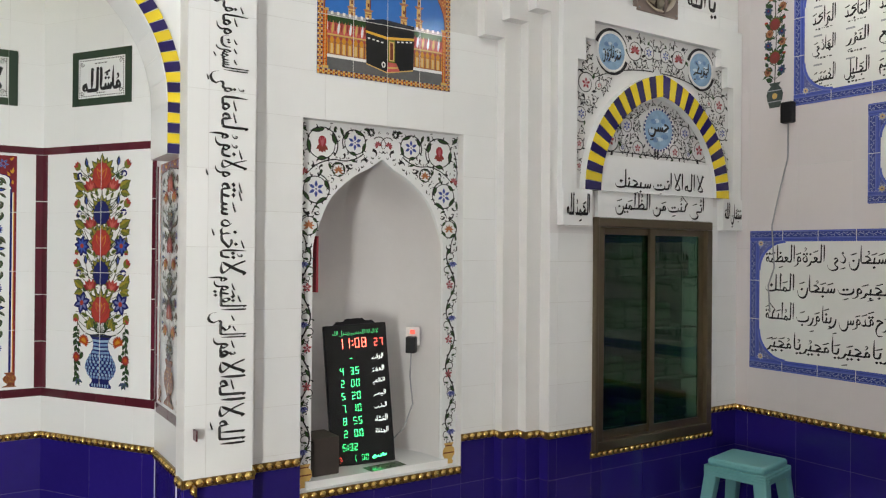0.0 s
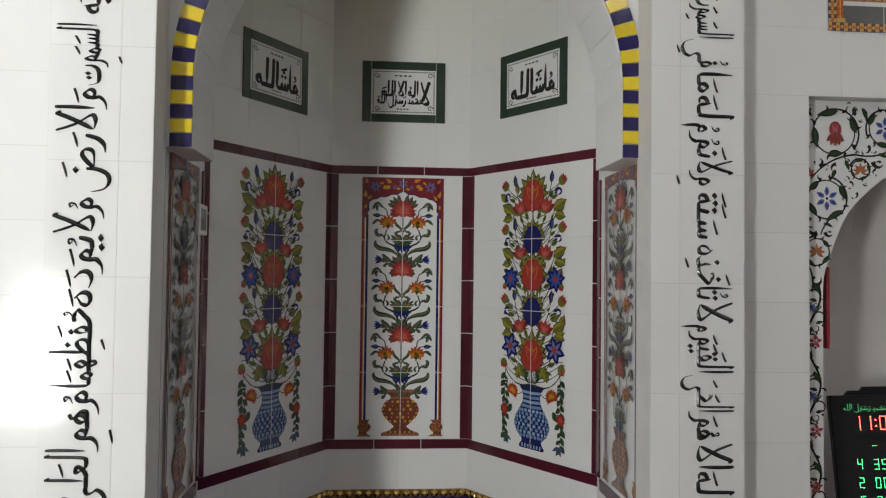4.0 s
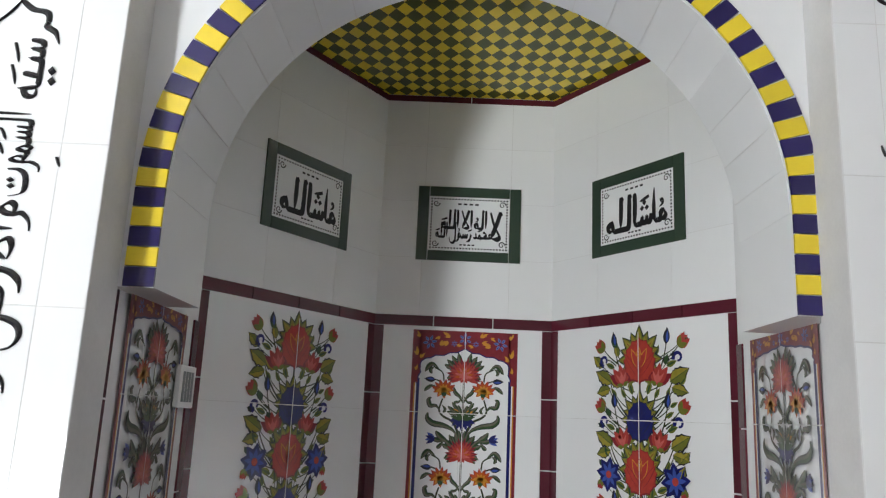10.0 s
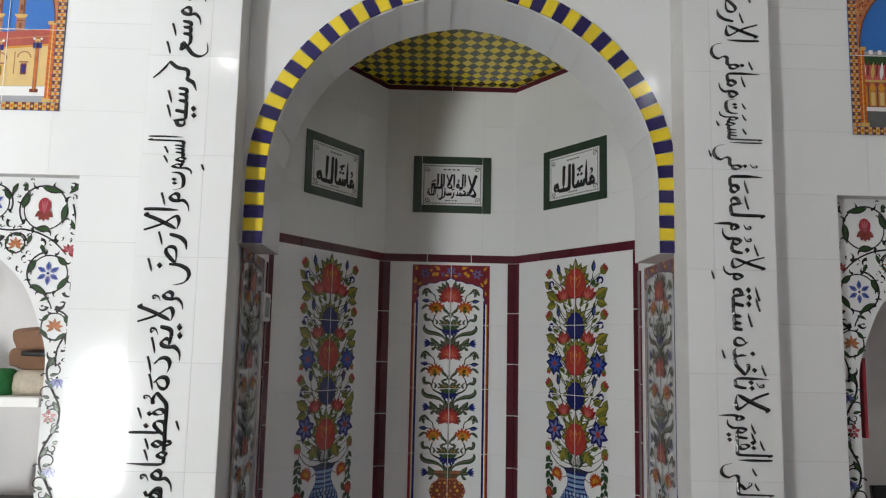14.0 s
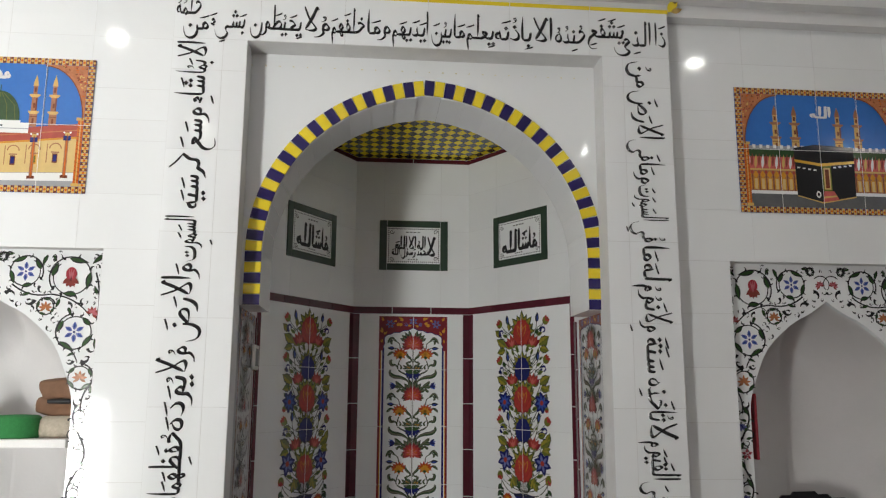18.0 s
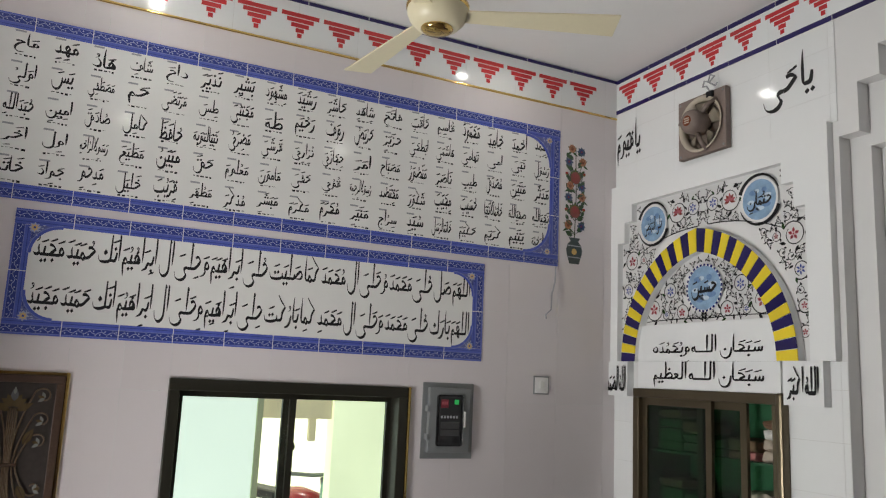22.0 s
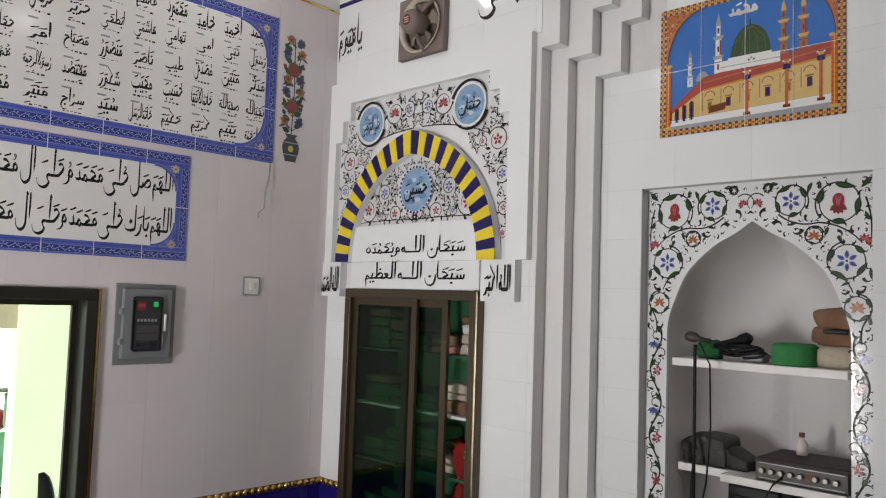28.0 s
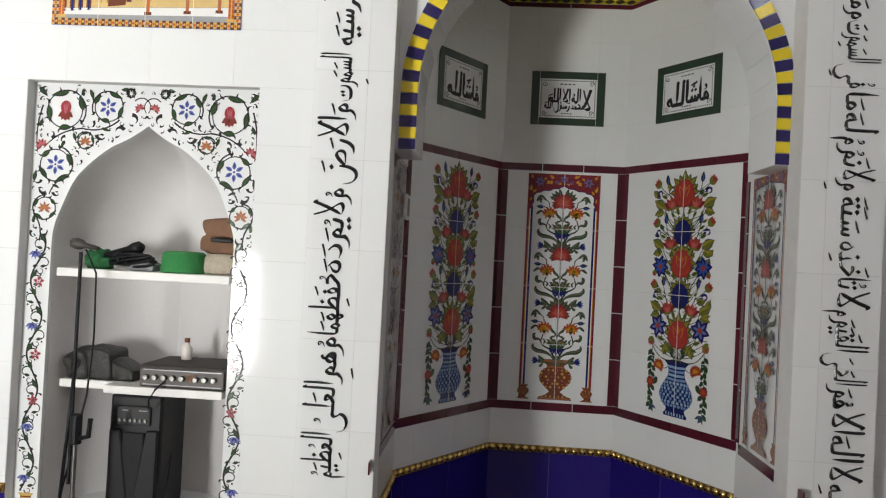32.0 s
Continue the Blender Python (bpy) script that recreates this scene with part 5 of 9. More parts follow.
    for r in range(3):
        b = 1.688 + top - 0.2805 * r
        stems += [(s, P_STEM) for s in stroke([(0, max(b - 0.16, low)), (0, b + 0.13)], 0.006)]
        bloom = 0.148 if r == 0 else 0.172
        for g in (-1, 1):
            def line(*pts):
                return [(g * x, b + y) for x, y in pts]

            def stalk(w, w1, *pts):
                stems.extend((s, P_STEM, 0) for s in stroke(smooth_line(line(*pts), 4), w, w1))
            if b - 0.06 > low:
                blade(line((0.006, -0.070), (0.030, -0.040), (0.062, -0.026), (0.098, -0.020), (0.116, -0.004), (0.114, 0.014)), 0.020)
                stalk(0.009, 0.005, (0.004, -0.072), (0.030, -0.016), (0.062, 0.002), (0.078, 0.022), (0.068, 0.060))
                blade(line((0.074, 0.018), (0.088, 0.036), (0.108, 0.036), (0.114, 0.056), (0.104, 0.062)), 0.016)
                blade(line((0.070, 0.040), (0.058, 0.026), (0.066, 0.012)), 0.010)
                blade(line((0.030, -0.090), (0.056, -0.072), (0.074, -0.060), (0.086, -0.044)), 0.020)
                blade(line((0.056, -0.074), (0.078, -0.074), (0.100, -0.066)), 0.016)
                blade(line((0.060, -0.076), (0.072, -0.092), (0.082, -0.098)), 0.014)
                spots.append(("bell_tip", g * 0.088, b - 0.069, 0.9, 4 if g > 0 else 176))
                for x, y in ((0.020, -0.045), (0.032, -0.058), (0.010, -0.040)):
                    blade(line((0.002, -0.095), (x * 0.6, y - 0.025), (x, y)), 0.012)
            else:
                stalk(0.008, 0.005, (0.002, low - b), (0.020, 0.0), (0.062, 0.010), (0.068, 0.060))
            spots.append(("flame_bloom", g * 0.066, b + 0.092, 0.88, -6 * g))
            stalk(0.005, 0.003, (0.076, 0.115), (0.096, 0.122), (0.108, 0.122))
            spots.append(("tall_bud", g * 0.094, b + 0.120, 0.72, -86 * g))
            blade(line((0.082, 0.094), (0.106, 0.100), (0.120, 0.092), (0.130, 0.082)), 0.013)
            stalk(0.005, 0.004, (0.066, 0.118), (0.072, 0.146), (0.098, 0.160))
            blade(line((0.084, 0.156), (0.104, 0.172), (0.118, 0.164), (0.130, 0.146)), 0.017)
            blade(line((0.098, 0.164), (0.112, 0.152), (0.106, 0.140)), 0.012)
            blade(line((0.002, 0.048), (0.012, 0.068), (0.028, 0.082), (0.032, 0.100)), 0.013)
            blade(line((0.002, 0.070), (0.014, 0.052), (0.026, 0.050), (0.026, 0.040)), 0.010)
            for x, y in ((0.050, 0.036), (0.036, 0.050), (0.016, 0.040), (0.052, 0.020)):
                blade(line((0.004, 0.012), (x * 0.6, y * 0.62), (x, y)), 0.013)
            for x, y in ((0.066, 0.024), (0.058, 0.040), (0.042, 0.054), (0.022, 0.064), (0.056, -0.022), (0.046, -0.034)):
                blade(line((x * 0.4, bloom + y * 0.2), (x, bloom + y)), 0.018, 0)
        spots += [("navy_fan", 0, b - 0.006, 0.86, 0), ("gold_leaf", 0.012, b + 0.014, 0.6, 20), ("gold_leaf", -0.012, b + 0.014, 0.6, 140), ("carnation", 0, b + bloom, 1.0 if r == 0 else 0.92, 0)]
    part("stem_spray", art(stems), None, t, m=at(0, 0, 0.0003))
    part("tile_joint", art([(rect(-0.0010, 0.0010, v0, v1), P_WHITE)] + [(rect(-half, half, 1.701 - 0.2815 * k, 1.7032 - 0.2815 * k), P_WHITE) for k in range(3)]), None, t, "pale joint between the printed tiles", m=at(0, 0, 0.0038))
    for kind, u, v, s, a in spots:
        stamp(kind, t, u, v, s, a, 0.0016)
    return t


PALE_PRINT, PALE_MESH = {}, {}


def glare_paled(me):
    """The same print with the glare of a grazing view mixed into its colours."""
    if me.name not in PALE_MESH:
        pale = me.copy()
        for k, m in enumerate(me.materials):
            if m.name not in PALE_PRINT:
                PALE_PRINT[m.name] = mat("glare_paled_" + m.name, tuple(0.78 * c + 0.22 * g for c, g in zip(COLOURS[m.name], (0.36, 0.34, 0.33))), 0.14, vary=0.15, scale=50)
            pale.materials[k] = PALE_PRINT[m.name]
        PALE_MESH[me.name] = pale
    return PALE_MESH[me.name]


arched_panel("arched_flower_panel", "printed flowering plant in a brown urn under a crimson arch", MB_M, 0.010, 0.175, 0.868, 1.972)
for m, cu in ((JL_M, -0.27), (JR_M, 0.27)):
    side = thing("trim_jamb", "pale tiles with maroon strips and cobalt dado on the jamb", "tile lining", m, kind="structure")
    u0, u1 = (-0.53, 0.0) if cu < 0 else (0.0, 0.53)
    inner_strip = (u1 - 0.036, u1) if cu < 0 else (u0, u0 + 0.036)
    strip(side, *inner_strip, 0.855, 1.90, MAROON, 0.22, "v")
    lo, hi = (-0.69, -0.04) if cu < 0 else (0.04, 0.69)
    strip(side, *((-0.526, -0.498) if cu < 0 else (0.498, 0.526)), 0.855, 1.90, MAROON, 0.22, "v")
    strip(side, lo, hi, 0.815, 0.855, MAROON, 0.19)
    tile_field(side, [(lo, hi, 0.0, 0.61)], 0.33, 0.25, BLUE_TILE, v_from=0.11, name="cobalt_tile")
    gold_beads(side, lo, hi, 0.645)
    jamb_print = arched_panel("arched_flower_panel", "printed flowering plant on the niche jamb, paled by painted-in glare", m, cu, 0.175, 0.872, 1.90, head=0.45)
    for piece in jamb_print.children:
        piece.data = glare_paled(piece.data)

# framed signs
def sign(text, m, cu, v0, v1, half, label):
    t = thing("tile_sign", label, "sign", m @ at(cu, (v0 + v1) / 2, 0.005), "niche signs")
    h = (v1 - v0) / 2
    b, bh = 0.040, 0.036
    for u0, u1, w0, w1 in ((-half + b, half - b, h - bh, h), (-half + b, half - b, -h, -h + bh), (-half, -half + b, -h, h), (half - b, half, -h, h)):
        part("frame_tile", tile_mesh(u1 - u0 - 0.0014, w1 - w0 - 0.001, 0.004, SIGN_GREEN), None, t, m=at((u0 + u1) / 2, (w0 + w1) / 2))
    part("field", tile_mesh(2 * half - 2 * b, 2 * h - 2 * bh, 0.003, WHITE_TILE), None, t)
    dots = []
    iu, iv = half - b - 0.009, h - bh - 0.009
    for k in range(26):
        u = -iu + 2 * iu * k / 25
        dots += [(rect(u - 0.003, u + 0.003, s * iv - 0.0025, s * iv + 0.0025), INK) for s in (-1, 1)]
    for k in range(18):
        v = -iv + 2 * iv * k / 17
        dots += [(rect(s * iu - 0.0025, s * iu + 0.0025, v - 0.003, v + 0.003), INK) for s in (-1, 1)]
    for su in (-1, 1):
        for sv in (-1, 1):
            dots += [(q4, INK) for q4 in stroke(spiral(su * (iu - 0.016), sv * (iv - 0.016), 0.012, 0.002, 0, 1.3 * su), 0.004, 0.002)]
    part("dotted_border", art(dots), None, t, m=at(0, 0, 0.0034))
    span = 2 * iu * 0.90
    for k, (line, share, start, rise, high) in enumerate(text):
        write(line, t, (start + share / 2 - 0.5) * span, rise * 2 * iv, share * span * 0.97, 2 * iv * high, w=0.0036 + 0.0001 * k, nib=1.02, marks=0.7)
    part("small_writing", art([(rect(-0.04 + 0.02 * k, -0.028 + 0.02 * k, iv - 0.020, iv - 0.014), INK) for k in range(4)] + [(rect(-0.03 + 0.014 * k, -0.021 + 0.014 * k, -iv + 0.010, -iv + 0.015), INK) for k in range(4)]), None, t, m=at(0, 0, 0.0036))
    return t


sign([("لا", 0.20, 0.80, -0.03, 0.62), ("اله الا الله", 0.70, 0.08, 0.09, 0.42), ("محمد رسول الله", 0.86, 0.0, -0.19, 0.46)], MB_M, 0.0065, 2.211, 2.475, 0.1795, "small sign of dense black lettering in a green tile frame")
sign([("ماشا", 0.56, 0.45, -0.04, 0.66), ("الله", 0.54, 0.0, -0.05, 0.70)], ML_M, -0.3675, 2.199, 2.459, 0.190, "small sign of broad black lettering in a green tile frame")
sign([("ماشا", 0.56, 0.45, -0.04, 0.66), ("الله", 0.54, 0.0, -0.05, 0.70)], MR_M, 0.389, 2.203, 2.461, 0.1885, "small sign of broad black lettering in a green tile frame")

vent = thing("wall_vent", "small white plastic wall vent with dark slots", "vent", JL_M @ at(-0.085, 1.73, 0.006))
part("housing", box_bm(-0.055, 0.055, -0.05, 0.05, 0, 0.014, 0.003), PLASTER, vent)
for k in range(4):
    part("slot", box_bm(-0.038 + k * 0.02, -0.022 + k * 0.02, -0.036, 0.036, 0.012, 0.0148, 0.001), GREY_METAL, vent)

# ---- front wall tiles and lettering ----
face = thing("trim_front_tiles", "large glossy white wall tiles with fine joints", "wall tiles", q(-0.03), kind="structure")
for s in (-1, 1):
    a, b = (NICHES[0] if s < 0 else NICHES[1])
    lo, hi = (-2.183, FRAME_L[0]) if s < 0 else (FRAME_R[1], 2.164)
    tile_field(face, [(lo, hi, NICHE_Z[1], 2.57), (lo + (0.29 if s < 0 else 0), hi - (0.29 if s > 0 else 0), 2.57, 3.05)], 0.30, 0.20, WHITE_TILE, u_from=s * 1.55, v_from=0.69)
    tile_field(face, [(lo, a, 0.665, NICHE_Z[1]), (b, hi, 0.665, NICHE_Z[1])], 0.30, 0.20, WHITE_TILE, u_from=s * 1.55, v_from=0.69)
    tile_field(face, [(lo, a, 0.0, 0.63), (b, hi, 0.0, 0.63), (a, b, 0, NICHE_Z[0] - 0.035)], 0.30, 0.20, BLUE_TILE, v_from=0.03, name="cobalt_tile")
    gold_beads(face, lo, a, 0.665)
    gold_beads(face, b, hi, 0.665)
    gold_beads(face, a, b, NICHE_Z[0])
for s in (-1, 1):
    edges = [(-0.09, 2.183, 2.278), (-0.15, 2.278, 2.370), (FY, 2.370, RX)] if s < 0 else [(-0.09, 2.164, 2.262), (-0.15, 2.262, 2.348), (FY, 2.348, RX)]
    for y, e0, e1 in edges:
        lo, hi = (-e1, -e0) if s < 0 else (e0, e1)
        layer = thing("trim_dado", "cobalt blue dado tiles under a gold beaded strip", "dado", q(y), kind="structure")
        dado_return(layer, s * e0, 0.058, -s)
        if y > -0.2:
            tile_field(layer, [(lo, hi, 0.0, 0.63)], 0.30, 0.20, BLUE_TILE, v_from=0.03, name="cobalt_tile")
            gold_beads(layer, lo, hi, 0.665)
        else:
            c = CABS[0] if s < 0 else CABS[1]
            tile_field(layer, [(lo, c[0] - 0.02, 0.0, 0.63), (c[1] + 0.02, hi, 0.0, 0.63), (c[0] - 0.02, c[1] + 0.02, 0.0, c[2] - 0.035)], 0.30, 0.20, BLUE_TILE, v_from=0.03, name="cobalt_tile")
            tile_field(layer, [(lo, c[0], 0.665, 1.63), (c[1], hi, 0.665, 1.8), (c[1] + 0.3, hi, 1.8, 2.70)], 0.30, 0.20, WHITE_TILE, v_from=0.69)
            tile_field(layer, [(lo, hi, 2.765, 3.20)], 0.30, 0.20, WHITE_TILE, v_from=0.69)
            gold_beads(layer, lo, c[0], 0.665)
            gold_beads(layer, c[1], hi, 0.665)
            gold_beads(layer, c[0] - 0.03, c[1] + 0.03, c[2])

pil = thing("trim_frame_tiles", "glossy white tiles on the raised frame round the prayer niche", "wall tiles", q(FRAME_Y), kind="structure")
for lo, mid, hi in ((FRAME_L[0], -0.764, FRAME_L[1]), (FRAME_R[0], 0.733, FRAME_R[1])):
    tile_field(pil, [(lo, mid, 0.665, frame_in_top), (mid, hi, 0.665, frame_in_top)], 0.60, 0.30, WHITE_TILE, u_from=mid, v_from=0.642)
    tile_field(pil, [(lo, hi, 0.0, 0.63)], 0.266, 0.20, BLUE_TILE, u_from=lo, v_from=0.03, name="cobalt_tile")
    gold_beads(pil, lo, hi, 0.665)
    dado_return(pil, lo, 0.078, -1)
    dado_return(pil, hi, 0.078, 1)
tile_field(pil, [(FRAME_L[0], FRAME_R[1], frame_in_top, frame_top)], 0.31, 0.30, WHITE_TILE, u_from=FRAME_L[0], v_from=frame_in_top)
F_M = q(FRAME_Y - 0.0045)
verse = thing("frame_lettering", "large raised black verse lettering on the white niche frame", "lettering", F_M)
RISING = [("الله", 0.777, 0.875), ("لا", 0.885, 0.94), ("اله", 0.945, 1.03), ("الا", 1.034, 1.11), ("هو", 1.115, 1.185), ("الحی", 1.19, 1.29), ("القیوم", 1.295, 1.43), ("لا", 1.435, 1.495), ("تاخذه", 1.50, 1.648), ("سنة", 1.665, 1.79),
          ("ولا", 1.812, 1.885), ("نوم", 1.89, 1.985), ("له", 1.995, 2.06), ("ما", 2.07, 2.13), ("فی", 2.14, 2.215), ("السموت", 2.22, 2.36), ("وما", 2.362, 2.445), ("فی", 2.45, 2.53), ("الارض", 2.535, 2.73), ("من", 2.74, 2.85)]
CROSSING = [("ذا", 0.908, 0.86, 0), ("الذی", 0.851, 0.70, 0), ("یشفع", 0.74, 0.60, 0.028), ("عنده", 0.59, 0.472, 0), ("الا", 0.465, 0.385, 0), ("باذنه", 0.38, 0.24, 0), ("یعلم", 0.235, 0.13, 0), ("ما", 0.125, 0.08, 0), ("بین", 0.075, -0.005, 0),
            ("ایدیهم", -0.011, -0.15, 0), ("وما", -0.155, -0.245, 0), ("خلفهم", -0.25, -0.375, 0), ("ولا", -0.38, -0.48, 0), ("یحیطون", -0.485, -0.675, 0), ("بشیء", -0.69, -0.814, 0), ("من", -0.82, -0.915, -0.012), ("علمه", -0.85, -0.938, 0.048)]
FALLING = [("الا", 2.852, 2.785), ("بما", 2.778, 2.725), ("شاء", 2.718, 2.612), ("وسع", 2.597, 2.44), ("کرسیه", 2.435, 2.225), ("السموت", 2.20, 2.035), ("والارض", 2.03, 1.757), ("ولا", 1.745, 1.65), ("یوده", 1.645, 1.465),
           ("حفظهما", 1.462, 1.255), ("وهو", 1.25, 1.108), ("العلی", 1.105, 0.94), ("العظیم", 0.935, 0.785)]
inscription([(word, -a, -b, 0) for word, a, b in RISING], verse, at(0.785, 0, 0.001, -90), 0.0187)
inscription(CROSSING, verse, at(0, 2.912, 0.001), 0.0182)
inscription([(word, a, b, 0) for word, a, b in FALLING], verse, at(-0.825, 0, 0.001, 90), 0.0192)
top_strip = thing("trim_yellow_strip", "thin yellow tile strip with leaf finials above the verse", "trim", q(FRAME_Y), kind="structure")
strip(top_strip, -0.95, 0.922, 3.048, 3.064, YELLOW, 0.30, name="yellow_tile", w=0.0005)
for s in (-1, 1):
    part("finial", art([(petal(0, 0, 90 - s * 35, 0.075, 0.035), YELLOW), (petal(s * 0.012, 0.0, 90 - s * 70, 0.05, 0.022), GOLD, 1), (disc(s * 0.03, 0.045, 0.008, 8), GOLD_DARK, 2)]), None, top_strip, m=at(-0.95 if s < 0 else 0.922, 3.056, 0.004))

# bands of stepped red triangles under the ceiling
TRIANGLE = art([(rect(-h, h, 0.142 - 0.0253 * k, 0.1635 - 0.0253 * k), RED) for k, h in enumerate((0.091, 0.065, 0.043, 0.020, 0.011))], "stepped_triangle")


def band(name, m, u0, u1, v0, v1, gold, first, pitch=0.207):
    """A tile band; its triangles stand at even steps from one that is given."""
    t = thing(name, "white tile band with stepped red triangles and blue lines", "frieze", m, kind="structure")
    tile_field(t, [(u0, u1, v0, v1)], 0.30, v1 - v0, WHITE_TILE, v_from=v0)
    for k in range(math.ceil((u0 + 0.06 - first) / pitch), math.floor((u1 - 0.06 - first) / pitch) + 1):
        part("red_triangle", TRIANGLE, None, t, m=at(first + k * pitch, v0 + (0.0 if not gold else -0.008), 0.0048))
    if gold:
        part("gold_line", box_bm(u0, u1, v0 - 0.012, v0, 0, 0.010, 0.003), GOLD, t)
        strip(t, u0, u1, v1 - 0.022, v1 - 0.004, NAVY, 0.30, name="navy_tile", w=0.001)
    else:
        strip(t, u0, u1, v0 + 0.002, v0 + 0.026, NAVY, 0.27, name="navy_tile", w=0.001)
        strip(t, u0, u1, v1 - 0.028, v1 - 0.004, NAVY, 0.27, name="navy_tile", w=0.001)
    return t


band("trim_frieze", q(FY), LX, -2.095, 3.202, CZ - 0.002, False, -2.829)
band("trim_frieze", q(-0.15), -2.095, 2.073, 3.202, CZ - 0.002, False, -0.030)
band("trim_frieze", q(FY), 2.073, RX, 3.202, CZ - 0.002, False, 2.31)
band("trim_frieze", LW, BY, FY, 3.185, CZ - 0.002, True, -2.909, 0.2045)
band("trim_frieze", RW, -FY, -BY, 3.185, CZ - 0.002, True, 0.40)
band("trim_frieze", BW, LX, RX, 3.185, CZ - 0.002, True, 0.0)

# ---- arched wall niches: scrollwork, pictures ----
def filigree(inside, fixed, radii, box, seed):
    """Circles that fill an outline: given ones first, then ever smaller ones where they fit."""
    rng = random.Random(seed)
    placed = list(fixed)
    for r, tries in radii:
        for _ in range(tries):
            u, v = rng.uniform(box[0], box[1]), rng.uniform(box[2], box[3])
            if any(math.hypot(u - a, v - b) < r + c + 0.003 for a, b, c in placed):
                continue
            if all(inside(u + r * math.cos(k * math.pi / 4), v + r * math.sin(k * math.pi / 4)) for k in range(8)):
                placed.append((u, v, r))
    return placed[len(fixed):]


def tendril(it, side, u, v, r, k, line):
    """One coil of fine vine with small hooked leaves."""
    a0 = (k * 77) % 360
    turn = 1 if k % 2 else -1
    it.extend((q4, P_BLACK) for q4 in stroke([(side * x, y) for x, y in spiral(u, v, r, r * 0.62, a0, 1.05 * turn, 18)], line, line * 0.6))
    for j in range(3 if r < 0.03 else 5):
        a = a0 + j * (115 if r < 0.03 else 70)
        it.append(([(side * x, y) for x, y in petal(u + r * 0.96 * math.cos(radians(a)), v + r * 0.96 * math.sin(radians(a)), a + 55 * turn, max(0.016, r * 0.62), max(0.0075, r * 0.25))], P_GREEN if j == 0 and r > 0.03 else P_BLACK, 1))
    if r < 0.022:
        it.append(([(side * x, y) for x, y in petal(u, v - r * 0.4, 90 + 40 * turn, r * 0.9, r * 0.5)], P_BLACK, 1))


def in_surround(u, v):
    """Whether a point lies between a wall niche's pointed opening and the edge of its surround."""
    if not (0.0 <= u < 0.412 and 1.53 < v < 2.086):
        return False
    s = (v - NICHE_SPRING) / (NICHE_APEX - NICHE_SPRING)
    return s > 1.04 or u > NICHE_HALF * min(x for x, y in NICHE_CURVE if y <= max(s, 0.0)) + 0.008


def scrolls(side):
    """Black vine scrolls of half a niche surround; side -1 or 1."""
    it = []

    def vine(pts, w0, w1, layer=0):
        it.extend((s, P_BLACK, layer) for s in stroke([(side * u, v) for u, v in pts], w0, w1))

    def leaf(u, v, a, long, wide, material=P_GREEN):
        it.append(([(side * x, y) for x, y in petal(u, v, a, long, wide)], P_BLACK, 1))
        it.append(([(side * x, y) for x, y in petal(u, v, a, long * 0.9, wide * 0.55)], material, 2))

    def hook(u, v, r, a0, sweep):
        vine(spiral(u, v, r, r * 0.62, a0, sweep * 0.60 / 360, 7), r * 0.74, r * 0.08)

    def coil(cx, cy, r, a0, turns):
        """A ring of vine with leaves that hug it inside and hooks outside."""
        vine(spiral(cx, cy, r, r * 0.78, a0, turns * 1.25, 36), 0.0056, 0.0036)
        sign = 1 if turns > 0 else -1
        for k, (da, long) in enumerate(((40, 1.0), (120, 1.3), (205, 1.2), (290, 0.9))):
            a = a0 + sign * da
            leaf(cx + r * 0.88 * math.cos(radians(a)), cy + r * 0.88 * math.sin(radians(a)), a + sign * 112, r * 0.72 * long, r * 0.30)
        for da in (10, 60, 110, 155, 200, 250, 300, 340):
            a = a0 + sign * da
            hook(cx + r * 1.08 * math.cos(radians(a)), cy + r * 1.08 * math.sin(radians(a)), max(0.010, r * 0.19), a + 180, 190 * sign)
    coil(0.300, 1.994, 0.076, 220, -1.0)
    coil(0.144, 2.010, 0.060, 330, 1.0)
    coil(0.327, 1.797, 0.066, 95, 1.0)
    coil(0.359, 1.640, 0.046, 90, -1.0)
    coil(0.222, 1.886, 0.033, 20, 1.0)
    coil(0.063, 2.062, 0.017, 0, 1.1)
    vine(spiral(0.020, 2.012, 0.036, 0.030, 40, 0.5, 14), 0.0045, 0.003)
    vine(curve2((0.385, 2.01), (0.398, 1.845), 0.12), 0.0065, 0.004)
    vine(curve2((0.10, 1.965), (0.235, 1.93), -0.25), 0.006, 0.005)
    vine(curve2((0.235, 1.93), (0.375, 1.855), 0.22), 0.006, 0.004)
    vine(curve2((0.275, 1.755), (0.345, 1.690), 0.3), 0.006, 0.004)
    vine(curve2((0.400, 1.62), (0.372, 1.52), -0.25), 0.006, 0.005)
    for u, v, a, long in ((0.405, 2.076, 225, 0.050), (0.212, 2.070, 250, 0.040), (0.232, 2.072, 300, 0.030), (0.395, 1.930, 110, 0.036), (0.268, 1.915, 250, 0.036), (0.300, 1.885, 290, 0.034), (0.405, 1.735, 100, 0.042), (0.398, 1.585, 95, 0.034), (0.165, 1.935, 200, 0.034), (0.100, 2.075, 190, 0.028), (0.330, 1.725, 210, 0.026)):
        leaf(u, v, a, long, long * 0.36, P_GREEN)
    main = ((0.300, 1.994, 0.080), (0.144, 2.010, 0.063), (0.327, 1.797, 0.069), (0.222, 1.886, 0.036), (0.359, 1.640, 0.048), (0.050, 2.03, 0.036), (0.385, 1.868, 0.024))
    for k, (u, v, r) in enumerate(filigree(in_surround, main, ((0.019, 500), (0.014, 900), (0.010, 1400), (0.007, 1600)), (0.0, 0.41, 1.53, 2.085), 31)):
        hook(u, v, r * 1.1, (k * 77) % 360, 240 if k % 2 else -240)
        hook(u + r * 0.3, v - r * 0.4, r * 0.6, (k * 77 + 150) % 360, 190 if k % 2 else -190)
